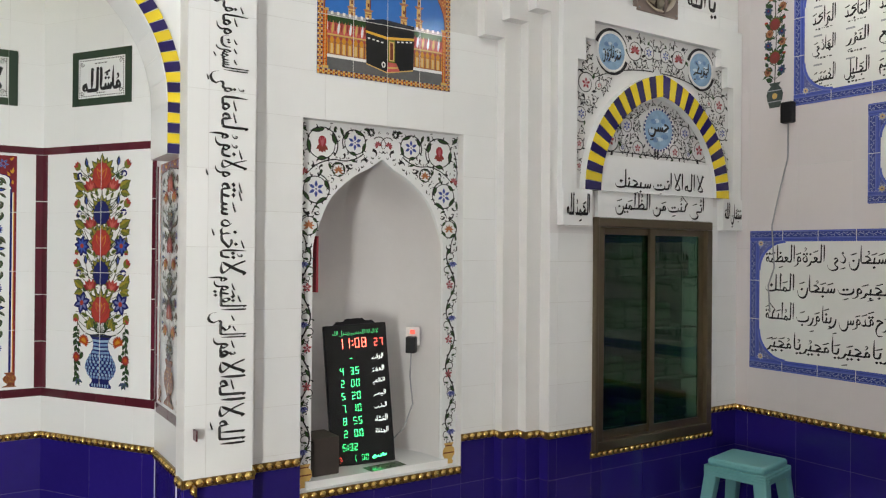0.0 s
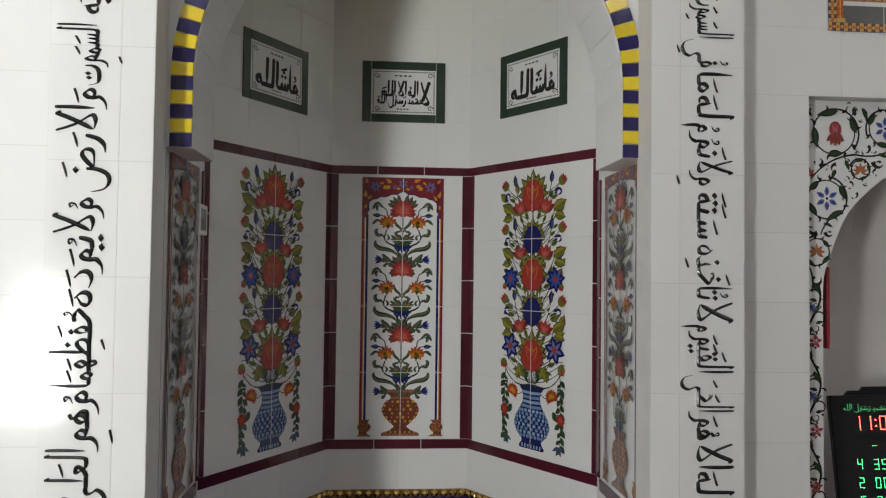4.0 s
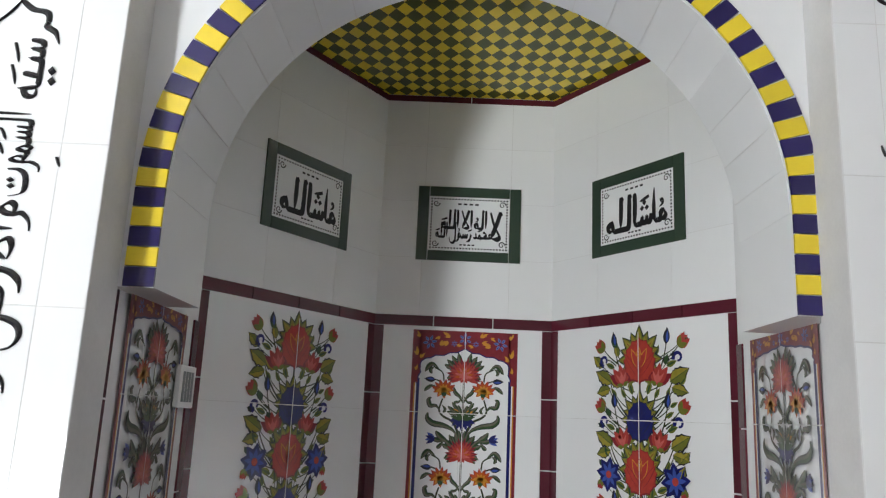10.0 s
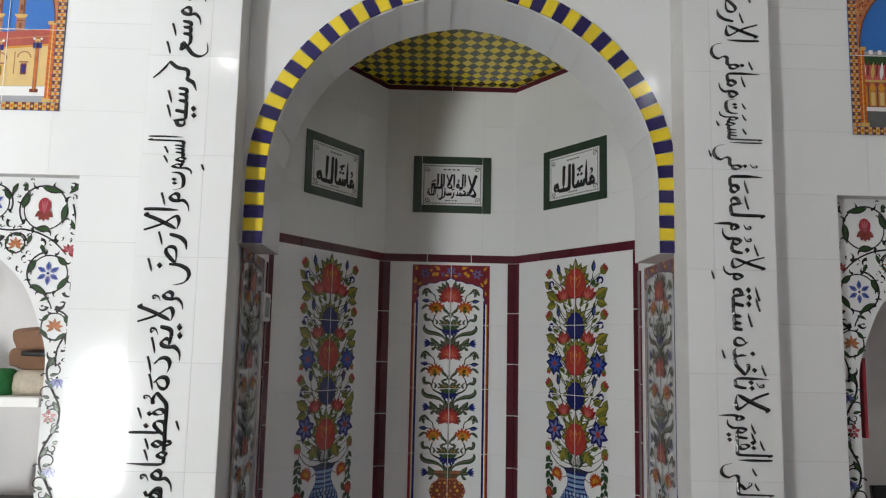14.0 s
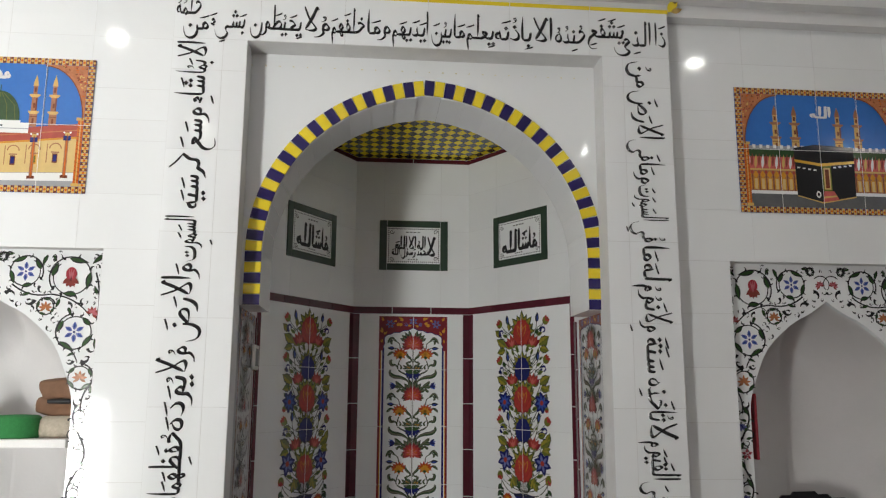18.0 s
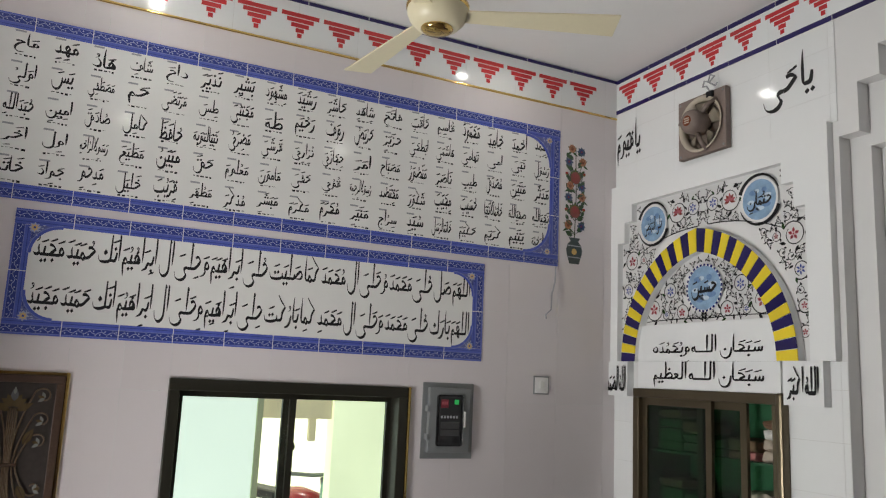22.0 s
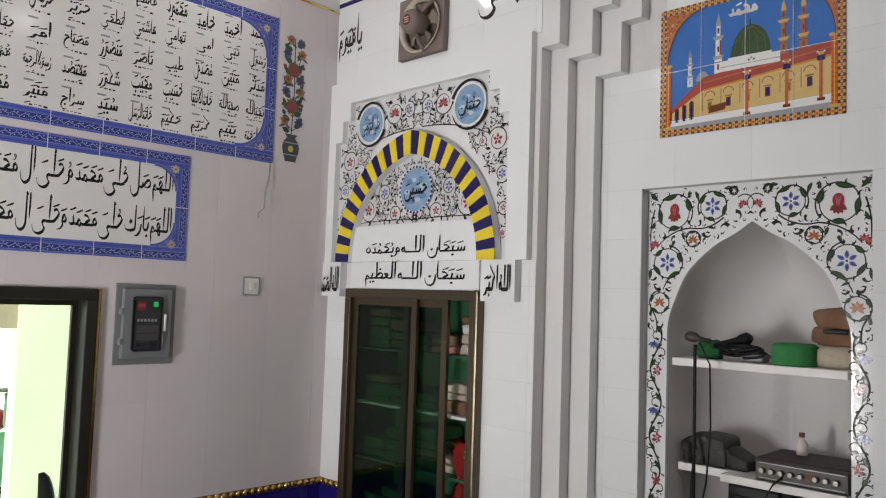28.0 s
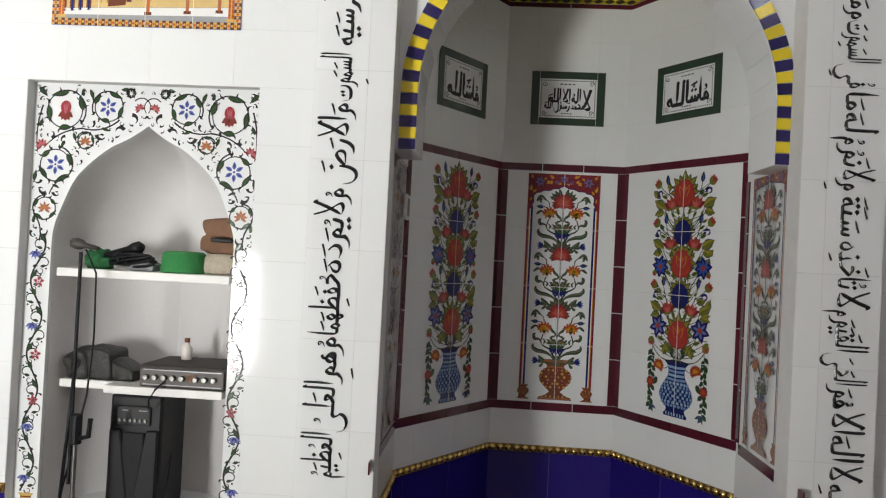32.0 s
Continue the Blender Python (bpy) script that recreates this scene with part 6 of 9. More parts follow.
    # the single vine that winds down beside the opening
    n, v0, v1 = 90, 0.625, 1.54
    wave = [(0.371 - 0.024 * math.sin(2 * math.pi * (v - 1.445) / 0.26), v) for v in (v0 + (v1 - v0) * k / n for k in range(n + 1))]
    vine(wave, 0.0066, 0.0066)
    for k in range(14):
        v = v0 + (k + 0.5) * (v1 - v0) / 14
        u = 0.371 - 0.024 * math.sin(2 * math.pi * (v - 1.445) / 0.26)
        s = 1 if u < 0.371 else -1
        vine(spiral(u + s * 0.024, v, 0.024, 0.011, 90 + s * 90, -s * 0.75, 14), 0.0052, 0.0028)
        vine(spiral(u + s * 0.012, v - 0.028, 0.013, 0.006, 90 + s * 90, s * 0.8, 10), 0.0045, 0.0022)
        leaf(u + s * 0.004, v + 0.012, 90 - s * 30, 0.036, 0.016)
        leaf(u + s * 0.010, v - 0.014, 90 - s * 75, 0.024, 0.011)
        hook(u - s * 0.005, v - 0.016, 0.010, 90 + s * 90, -s * 250)
        for du, dv in ((s * 0.036, 0.022), (s * 0.032, -0.020)):
            if 0.340 < u + du < 0.406:
                it.append((disc(side * (u + du), v + dv, 0.0038, 8), P_BLACK, 1))
    return it


SCROLL = [art(scrolls(-1)), art(scrolls(1))]
pot_items = [([(0.022, 0), (0.026, 0.012), (0.018, 0.02), (0.034, 0.045), (0.032, 0.07), (0.018, 0.085), (0.028, 0.10), (-0.028, 0.10), (-0.018, 0.085), (-0.032, 0.07), (-0.034, 0.045), (-0.018, 0.02), (-0.026, 0.012), (-0.022, 0)], P_TAN, 0),
             (rect(-0.03, 0.03, 0.05, 0.056), P_BROWN, 1), (rect(-0.02, 0.02, 0.084, 0.089), P_BROWN, 1)]
POT_ART = art(pot_items)
for (a, b), cx in zip(NICHES, NICHE_C):
    t = thing("painted_niche_surround", "black vine scrolls and flowers painted round an arched niche", "wall ornament", q(0.015) @ at((a + b) / 2, 0, 0.001), "niche surrounds")
    part("vine_scroll", SCROLL[0], None, t, m=at(0, 0, 0.0003))
    part("vine_scroll", SCROLL[1], None, t, m=at(0, 0, 0.0003))
    for s in (-1, 1):
        for kind, u, v, size in (("garden_rose", 0.300, 1.994, 1.0), ("sky_star", 0.144, 2.010, 0.95), ("sky_star", 0.327, 1.797, 1.0), ("rust_maple", 0.222, 1.886, 0.68), ("rust_maple", 0.359, 1.642, 0.74), ("maple", 0.029, 2.011, 0.52), ("maple", 0.385, 1.868, 0.62)):
            stamp(kind, t, s * u, v, size, 0 if kind != "maple" else -30 * s, 0.0016)
        for kind, u, v in (("blue_bell", 0.382, 1.470), ("red_star", 0.364, 1.374), ("blue_bell", 0.380, 1.212), ("red_star", 0.361, 1.114), ("red_star", 0.363, 0.950), ("blue_bell", 0.379, 0.852), ("blue_bell", 0.379, 0.670)):
            stamp(kind, t, s * u, v, 0.66, 0, 0.0016)
        part("painted_pot", POT_ART, None, t, m=at(s * 0.368, NICHE_Z[0] + 0.005, 0.0008))


def picture(kind, u0, u1, v0, v1):
    half, h = (u1 - u0) / 2, (v1 - v0) / 2
    label = "tile picture of a green-domed mosque in an ornate border" if kind == "dome" else "tile picture of a black-draped shrine in an ornate border"
    t = thing("tile_picture", label, "tile picture", q(-0.0345) @ at((u0 + u1) / 2, (v0 + v1) / 2, 0.001), "tile pictures")
    tw = 2 * half / 4
    for i in range(4):
        for j in range(2):
            part("picture_tile", tile_mesh(tw - 0.0015, h - 0.0015, 0.002, P_SKY), None, t, m=at(-half + tw * (i + 0.5), -h / 2 + h * j))
    b = 0.026
    edge = []
    for k in range(56):
        u = -half + 2 * half * (k + 0.5) / 56
        for s in (-1, 1):
            v = s * (h - b / 2)
            edge += [(rect(u - 0.0056, u + 0.0056, v - b / 2 + 0.001, v + b / 2 - 0.001), P_BROWN if k % 2 else P_TAN, 0), (disc(u, v, 0.005, 6), P_TAN if k % 2 else P_ORANGE, 1)]
    for k in range(40):
        v = -h + b + 2 * (h - b) * (k + 0.5) / 40
        for s in (-1, 1):
            u = s * (half - b / 2)
            edge += [(rect(u - b / 2 + 0.001, u + b / 2 - 0.001, v - 0.0052, v + 0.0052), P_BROWN if k % 2 else P_TAN, 0), (disc(u, v, 0.005, 6), P_TAN if k % 2 else P_ORANGE, 1)]
    part("picture_border", art(edge), None, t, m=at(0, 0, 0.0040))
    iu, iv = half - b, h - b
    for s in (-1, 1):
        corner = []
        curve = [(s * iu, iv * 0.10)] + [(s * (iu - 0.006 - (iu * 0.46) * (1 - math.cos(a))), iv * (0.10 + 0.88 * math.sin(a))) for a in (math.pi / 2 * k / 10 for k in range(11))]
        for p0, p1 in zip(curve, curve[1:]):
            corner.append(([p0, p1, (p1[0], iv), (p0[0], iv)] if abs(p1[0] - p0[0]) > 1e-6 else [p0, p1, (s * iu, p1[1]), (s * iu, p0[1])], P_RUST, 0))
        corner += [(q4, P_BROWN, 2) for q4 in stroke(curve[1:], 0.004)]
        corner += [(rect(*sorted((s * iu, s * (iu - 0.020))), -iv, iv * 0.10), P_ORANGE, 0), (rect(*sorted((s * (iu - 0.008), s * (iu - 0.012))), -iv, iv * 0.10), P_TAN, 1), (rect(*sorted((s * iu, s * (iu - 0.026))), iv * 0.08, iv * 0.13), P_TAN, 1), (rect(*sorted((s * iu, s * (iu - 0.026))), -iv, -iv + 0.012), P_TAN, 1)]
        corner += [(q4, P_BROWN, 1) for k in range(14) for q4 in stroke([(s * iu, -iv + 0.02 + k * 0.016), (s * (iu - 0.020), -iv + 0.028 + k * 0.016)], 0.0016)]
        rng = random.Random(3)
        for k in range(260):
            x, y = rng.uniform(0, iu * 0.46), rng.uniform(0, iv * 0.88)
            if (1 - x / (iu * 0.46 + 0.006)) ** 2 + (1 - y / (iv * 0.88)) ** 2 > 1.10:
                corner.append((petal(s * (iu - x), iv - y, rng.uniform(0, 360), rng.uniform(0.008, 0.014), 0.005, 3), rng.choice((P_BRICK, P_ORANGE, P_TAN, P_BROWN)), 1))
        part("arch_spandrel", art(corner), None, t, m=at(0, 0, 0.0050))

    def minaret(u, v, hgt, wdt, c1, c2, c3):
        it = [(rect(u - wdt * 1.35, u + wdt * 1.35, v, v + hgt * 0.26), c1, 0), (rect(u - wdt, u + wdt, v + hgt * 0.26, v + hgt * 0.60), c1, 0), (rect(u - wdt * 0.7, u + wdt * 0.7, v + hgt * 0.60, v + hgt * 0.82), c1, 0)]
        it += [([(u - wdt * 1.2, v + hgt * f), (u + wdt * 1.2, v + hgt * f), (u + wdt * 1.9, v + hgt * (f + 0.035)), (u + wdt * 1.9, v + hgt * (f + 0.06)), (u - wdt * 1.9, v + hgt * (f + 0.06)), (u - wdt * 1.9, v + hgt * (f + 0.035))], c2, 1) for f in (0.24, 0.56)]
        it += [([(u - wdt * 0.95, v + hgt * 0.78), (u + wdt * 0.95, v + hgt * 0.78), (u + wdt * 0.7, v + hgt * 0.86), (u, v + hgt)  , (u - wdt * 0.7, v + hgt * 0.86)], c2, 1)]
        it += [(rect(u - wdt * 0.35, u + wdt * 0.35, v + hgt * f, v + hgt * (f + 0.09)), c3, 1) for f in (0.07, 0.36, 0.66)]
        it += [(rect(u + wdt * 0.45, u + wdt * 0.98, v + hgt * 0.31, v + hgt * 0.55), c3, 1), (rect(u - wdt * 1.3, u + wdt * 1.3, v + hgt * 0.185, v + hgt * 0.20), c3, 1)]
        return it
    if kind == "dome":
        for u, v, hh, w, c in ((-0.104, -0.04, 0.235, 0.011, (P_WHITE, P_GREY, P_BROWN)), (-0.216, -0.07, 0.145, 0.008, (P_WHITE, P_GREY, P_GREY)), (0.136, -0.01, 0.200, 0.010, (P_DULLORANGE, P_TAN, P_BROWN)), (0.204, -0.01, 0.200, 0.010, (P_DULLORANGE, P_TAN, P_BROWN))):
            part("minaret", art(minaret(u, v, hh, w, *c)), None, t, m=at(0, 0, 0.0026))
        dome = [(0.074 * math.cos(a) * (1 + 0.05 * math.sin(2 * a)), 0.005 + 0.118 * math.sin(a)) for a in (math.pi * k / 20 for k in range(21))]
        part("green_dome", art([([(u + 0.016, v) for u, v in dome], P_GREEN, 1)] + [(q4, P_OLIVE, 2) for k in (-2, -1, 0, 1, 2) for q4 in stroke([(0.016 + 0.030 * k, 0.01), (0.016 + 0.026 * k, 0.07), (0.016 + 0.004 * k, 0.118)], 0.0016)] + [(rect(0.014, 0.018, 0.118, 0.145), P_GREEN, 1), (rect(-0.095, 0.125, -0.035, 0.004), P_WHITE, 1), (rect(-0.065, 0.095, 0.0, 0.012), P_WHITE, 2), (rect(-0.095, 0.125, -0.020, -0.017), P_GREY, 3)] + [(disc(0.022 + 0.009 * k, -0.008 + 0.008 * (k == 0), 0.0042, 6), P_BLACK, 3) for k in (-1, 0, 1)]), None, t, m=at(0, 0, 0.0036))
        part("white_dome", art([([(-0.165 + 0.026 * math.cos(a), -0.055 + 0.036 * math.sin(a)) for a in (math.pi * k / 12 for k in range(13))], P_GREY, 0)]), None, t, m=at(0, 0, 0.0030))

        def eave(u):
            return -0.145 + (u + 0.30) / 0.14 * 0.10 if u < -0.16 else -0.045 + (u + 0.16) / 0.47 * 0.040
        wall = [([(-iu, -0.165), (-0.16, -0.055), (iu - 0.02, -0.010), (iu - 0.02, -iv + 0.050), (-iu, -iv + 0.035)], P_SAND, 1), ([(-iu, -0.165), (-0.16, -0.042), (iu - 0.02, 0.006), (iu - 0.02, -0.042), (-0.16, -0.090), (-iu, -0.180)], P_BRICK, 2), ([(-0.16, -0.090), (iu - 0.02, -0.042), (iu - 0.02, -0.049), (-0.16, -0.096)], P_GOLDEN, 2), ([(-0.16, -0.062), (iu - 0.02, -0.016), (iu - 0.02, -0.020), (-0.16, -0.066)], P_RUST, 3),
                ([(-iu, -iv), (iu - 0.02, -iv), (iu - 0.02, -iv + 0.052), (-iu, -iv + 0.036)], P_GREY, 2), ([(-iu, -iv + 0.012), (iu - 0.02, -iv + 0.020), (iu - 0.02, -iv + 0.050), (-iu, -iv + 0.034)], P_WHITE, 3)]
        for k in range(4):
            u = -0.298 + k * 0.030
            wall += [(rect(u - 0.009, u + 0.009, -0.205 + 0.002 * k, -0.165 + 0.010 * k), P_BROWN, 3), (disc(u, -0.165 + 0.010 * k, 0.009, 10), P_BROWN, 3), (rect(u - 0.004, u + 0.004, -0.205 + 0.002 * k, -0.172 + 0.010 * k), P_NAVY, 4)]
        for k in range(6):
            u = -0.135 + k * 0.072
            v = eave(u) - 0.055
            wall += [(q4, P_DULLORANGE, 3) for q4 in stroke(arc(u, v - 0.022, 0.020, 0, 180, 8), 0.004)]
            wall += [(rect(u - 0.009, u + 0.009, v - 0.075, v - 0.040), P_BROWN if k % 2 else P_GOLDEN, 3), (rect(u - 0.006, u + 0.006, v - 0.070, v - 0.045), P_NAVY if k % 2 else P_OLIVE, 4), (rect(u - 0.014, u + 0.014, v - 0.038, v - 0.033), P_DULLORANGE, 4), (rect(u - 0.030, u - 0.027, v - 0.075, v - 0.004), P_DULLORANGE, 3)]
        wall.append(([(-0.140, -0.185), (-0.075, -0.178), (-0.070, -0.150), (-0.135, -0.157)], P_BROWN, 5))
        for u in (0.007, 0.148, 0.262):
            foot, cap = -0.205 + u * 0.05, eave(u) - 0.025
            wall += [(rect(u - 0.006, u + 0.006, foot, cap), P_DULLORANGE, 5), (rect(u - 0.002, u + 0.003, foot, cap), P_ORANGE, 6), (rect(u - 0.013, u + 0.013, foot - 0.006, foot + 0.005), P_BROWN, 6), (rect(u - 0.013, u + 0.013, cap - 0.024, cap - 0.006), P_NAVY, 6), (rect(u - 0.008, u + 0.008, cap - 0.006, cap + 0.006), P_TAN, 6), (disc(u - 0.011, cap + 0.006, 0.004, 6), P_WHITE, 7), (disc(u + 0.011, cap + 0.006, 0.004, 6), P_WHITE, 7)]
        part("mosque_wall", art(wall), None, t, m=at(0, 0, 0.0027))
        write("محمد", t, -0.010, 0.190, 0.11, 0.052, P_WHITE, w=0.0042, nib=1.1)
    else:
        for u in (-0.175, -0.095, 0.085, 0.165):
            part("minaret", art(minaret(u, 0.0, 0.185, 0.012, P_TAN, P_DULLORANGE, P_BROWN)), None, t, m=at(0, 0, 0.0026))
        ground = [(rect(-iu, iu, -iv, -0.165), P_STONE, 0), (rect(-iu, iu, -0.178, -0.165), P_WHITE, 1), (rect(-iu, iu, -0.165, -0.070), P_DULLORANGE, 0), (rect(-iu, iu, -0.078, -0.028), P_ROSY, 1), (rect(-iu, iu, -0.030, 0.0), P_GREEN, 1), (rect(-iu, iu, 0.0, 0.016), P_GREY, 1), (rect(-iu, iu, -0.084, -0.077), P_TAN, 2)]
        for k in range(22):
            u = -iu + 2 * iu * (k + 0.5) / 22
            ground += [(rect(u - 0.010, u + 0.010, -0.160, -0.115), P_GOLDEN, 2), (petal(u, -0.116, 90, 0.030, 0.020), P_GOLDEN, 2), (rect(u - 0.006, u + 0.006, -0.160, -0.118), P_SAND, 3), (rect(u - 0.0150, u - 0.0125, -0.165, -0.100), P_BROWN, 3), (petal(u + 0.014, -0.100, 90, 0.018, 0.012), P_BRICK, 2)]
            ground += [(petal(u, -0.078, 84, 0.060, 0.012), P_TAN if k % 2 else P_WHITE, 3), (petal(u + 0.014, -0.070, 84, 0.055, 0.009), P_DULLRED, 3), (rect(u - 0.006, u + 0.006, 0.006, 0.020), P_WHITE, 2)]
        part("arcade", art(ground), None, t, m=at(0, 0, 0.0030))
        cube = [([(-0.108, 0.010), (0.0, -0.008), (0.0, -0.207), (-0.104, -0.180)], P_BLACK, 0), ([(0.0, -0.008), (0.140, 0.008), (0.136, -0.180), (0.0, -0.207)], P_BLACK, 0), ([(-0.108, 0.010), (-0.020, 0.026), (0.140, 0.018), (0.140, 0.008), (0.0, -0.008)], P_INKY, 0),
                ([(-0.108, -0.036), (0.0, -0.050), (0.0, -0.062), (-0.107, -0.047)], P_YELLOW, 1), ([(0.0, -0.050), (0.139, -0.036), (0.139, -0.047), (0.0, -0.062)], P_YELLOW, 1), (rect(0.004, 0.040, -0.162, -0.060), P_OLIVE, 1), (rect(0.009, 0.035, -0.155, -0.068), P_TAN, 2), (rect(0.014, 0.030, -0.150, -0.074), P_BROWN, 3), ([(-0.002, -0.207), (0.066, -0.196), (0.046, -0.162), (0.006, -0.162)], P_ROSY, 2), ([(0.000, -0.192), (0.058, -0.184), (0.054, -0.178), (0.002, -0.184)], P_TAN, 3), (disc(-0.018, -0.176, 0.010, 12, 0.014), P_WHITE, 1), (disc(-0.018, -0.176, 0.005, 10, 0.008), P_BLACK, 2),
                ([(-0.104, -0.180), (0.0, -0.207), (0.0, -0.212), (-0.104, -0.185)], P_TAN, 1), ([(0.0, -0.207), (0.136, -0.180), (0.136, -0.185), (0.0, -0.212)], P_TAN, 1)]
        cube += [(rect(-0.098 + 0.022 * k, -0.086 + 0.022 * k, -0.072 - 0.003 * k, -0.066 - 0.003 * k), P_WHITE, 1) for k in range(4)] + [(rect(0.050 + 0.022 * k, 0.062 + 0.022 * k, -0.068 + 0.003 * k, -0.062 + 0.003 * k), P_WHITE, 1) for k in range(4)]
        part("draped_cube", art(cube), None, t, m=at(0, 0, 0.0046))
        write("الله", t, 0.015, 0.162, 0.09, 0.052, P_WHITE, w=0.0042, nib=1.1)
    part("tile_joint", art([(rect(-half + tw * k - 0.0009, -half + tw * k + 0.0009, -h, h), P_WHITE) for k in (1, 2, 3)] + [(rect(-half, half, -0.0009, 0.0009), P_WHITE)]), None, t, "pale joint between the printed tiles", m=at(0, 0, 0.0075))
    return t


picture("dome", -1.914, -1.232, 2.285, 2.793)
picture("cube", 1.206, 1.880, 2.282, 2.791)

# ---- carved heads over the cupboards ----
def head(cx, dz, words, small, wall_side):
    """A raised white head with an arch of striped tiles, painted scrolls, medallions and lettering."""
    t = thing("cupboard_head", "raised white arched head with striped tiles and painted scrolls", "wall ornament", q(FY) @ at(cx, dz, 0.0), "cupboard heads")
    outer = (-0.675, 0.715) if wall_side < 0 else (-0.695, 0.675)
    notch = [(0.600, 1.802), (0.600, 2.44), (0.545, 2.44), (0.545, 2.55), (0.485, 2.55), (0.485, 2.645)]
    hole = notch + [(-u, v) for u, v in reversed(notch)]
    part("head_panel", slab([(outer[0], 1.80), (outer[1], 1.80), (outer[1], 2.765), (outer[0], 2.765)], [hole], 0.035), WHITE_TILE, t, m=at(0, 0, 0.035))
    ear = 0.19
    part("ear", slab(rect(outer[0], outer[0] + ear if wall_side > 0 else outer[0] + 0.17, 1.622, 1.80), (), 0.045), WHITE_TILE, t, m=at(0, 0, 0.045))
    part("ear", slab(rect(outer[1] - ear - 0.05 if wall_side < 0 else outer[1] - 0.17, outer[1] - 0.05 if wall_side < 0 else outer[1], 1.622, 1.80), (), 0.045), WHITE_TILE, t, m=at(0, 0, 0.045))

    def ogee(r, rise, n=18):
        pts = []
        for k in range(n + 1):
            s = k / n
            a = s * math.pi / 2
            pts.append((r * math.cos(a) ** 0.92, 1.80 + rise * (0.9 * math.sin(a) + 0.1 * s ** 3)))
        return pts + [(-u, v) for u, v in reversed(pts[:-1])]
    o, i = ogee(0.552, 0.635), ogee(0.447, 0.52)
    part("arch_rib", slab(o + [(u, v) for u, v in reversed(i)], (), 0.04), WHITE_TILE, t, m=at(0, 0, 0.042))
    pieces = 36
    n = len(o) - 1

    def along(line, s):
        x = s * n
        k = min(int(x), n - 1)
        f = x - k
        return (line[k][0] * (1 - f) + line[k + 1][0] * f, line[k][1] * (1 - f) + line[k + 1][1] * f)
    for k in range(pieces):
        s0, s1 = k / pieces + 0.0007, (k + 1) / pieces - 0.0007
        part("striped_tile", slab([along(i, s0), along(o, s0), along(o, s1), along(i, s1)], (), 0.004), YELLOW if k % 2 == 0 else NAVY, t, m=at(0, 0, 0.047))
    part("text_panel", slab(rect(-0.445, 0.445, 1.668, 1.985), (), 0.02), WHITE_TILE, t, m=at(0, 0, 0.022))
    it = []

    def coil(cx2, cy2, r, a0, turns, w=0.009):
        it.extend((s, P_BLACK) for s in stroke(spiral(cx2, cy2, r, r * 0.66, a0, turns, 24), w, w * 0.6))
    spots = []

    def in_spandrel(u, v):
        if u < 0.002 or v < 1.86 or math.hypot(u / 0.56, (v - 1.8) / 0.645) < 1.03:
            return False
        return (u < 0.592 and v < 2.43) or (u < 0.538 and v < 2.54) or (u < 0.478 and v < 2.636)

    def in_tympanum(u, v):
        return u > 0.002 and v > 1.995 and math.hypot(u / 0.447, (v - 1.8) / 0.52) < 0.955
    upper = [(0.17, 2.55, 0.060, "maple"), (0.065, 2.552, 0.044, "sky_star"), (0.515, 2.335, 0.058, "red_star"), (0.545, 2.18, 0.044, "sky_star"), (0.557, 2.03, 0.033, "red_star"), (0.557, 1.92, 0.030, "red_star"), (0.425, 2.335, 0.026, "red_star")]
    lower = [(0.345, 2.065, 0.062, "red_star"), (0.145, 2.040, 0.046, "red_star"), (0.225, 2.150, 0.046, "sky_star"), (0.255, 2.035, 0.026, "sky_star"), (0.325, 2.165, 0.026, "red_star")]
    discs = [(0.345, 2.515, 0.128)]
    fill = filigree(in_spandrel, discs + [c[:3] for c in upper], ((0.030, 260), (0.020, 600), (0.013, 1000), (0.009, 1200)), (0.0, 0.6, 1.86, 2.64), 5)
    fill += filigree(in_tympanum, [(0, 2.150, 0.125)] + [c[:3] for c in lower], ((0.028, 200), (0.019, 500), (0.012, 900), (0.009, 900)), (0.0, 0.44, 1.99, 2.32), 6)
    for s in (-1, 1):
        for k, (u, v, r, kind) in enumerate(upper + lower):
            tendril(it, s, u, v, r, k, 0.0058 if r > 0.03 else 0.0045)
            spots.append((kind, s * u, v, r / 0.066))
        for k, (u, v, r) in enumerate(fill):
            tendril(it, s, u, v, r, k, 0.0036)
        it.extend((s4, P_BLACK) for s4 in stroke(curve2((s * 0.03, 2.455), (s * 0.46, 2.37), 0.10 * s), 0.006, 0.004))
        it.extend((s4, P_BLACK) for s4 in stroke(curve2((0, 2.003), (s * 0.40, 2.003), 0.03 * s), 0.005, 0.004))
        it.extend((petal(0, 2.0 + 0.02 * k, 90 - s * (35 + 8 * k), 0.035, 0.012), P_BLACK, 1) for k in range(3))
    part("painted_scroll", art(it), None, t, m=at(0, 0, 0.0025))
    for kind, u, v, s in spots:
        stamp(kind, t, u, v, s, 0, 0.0036)
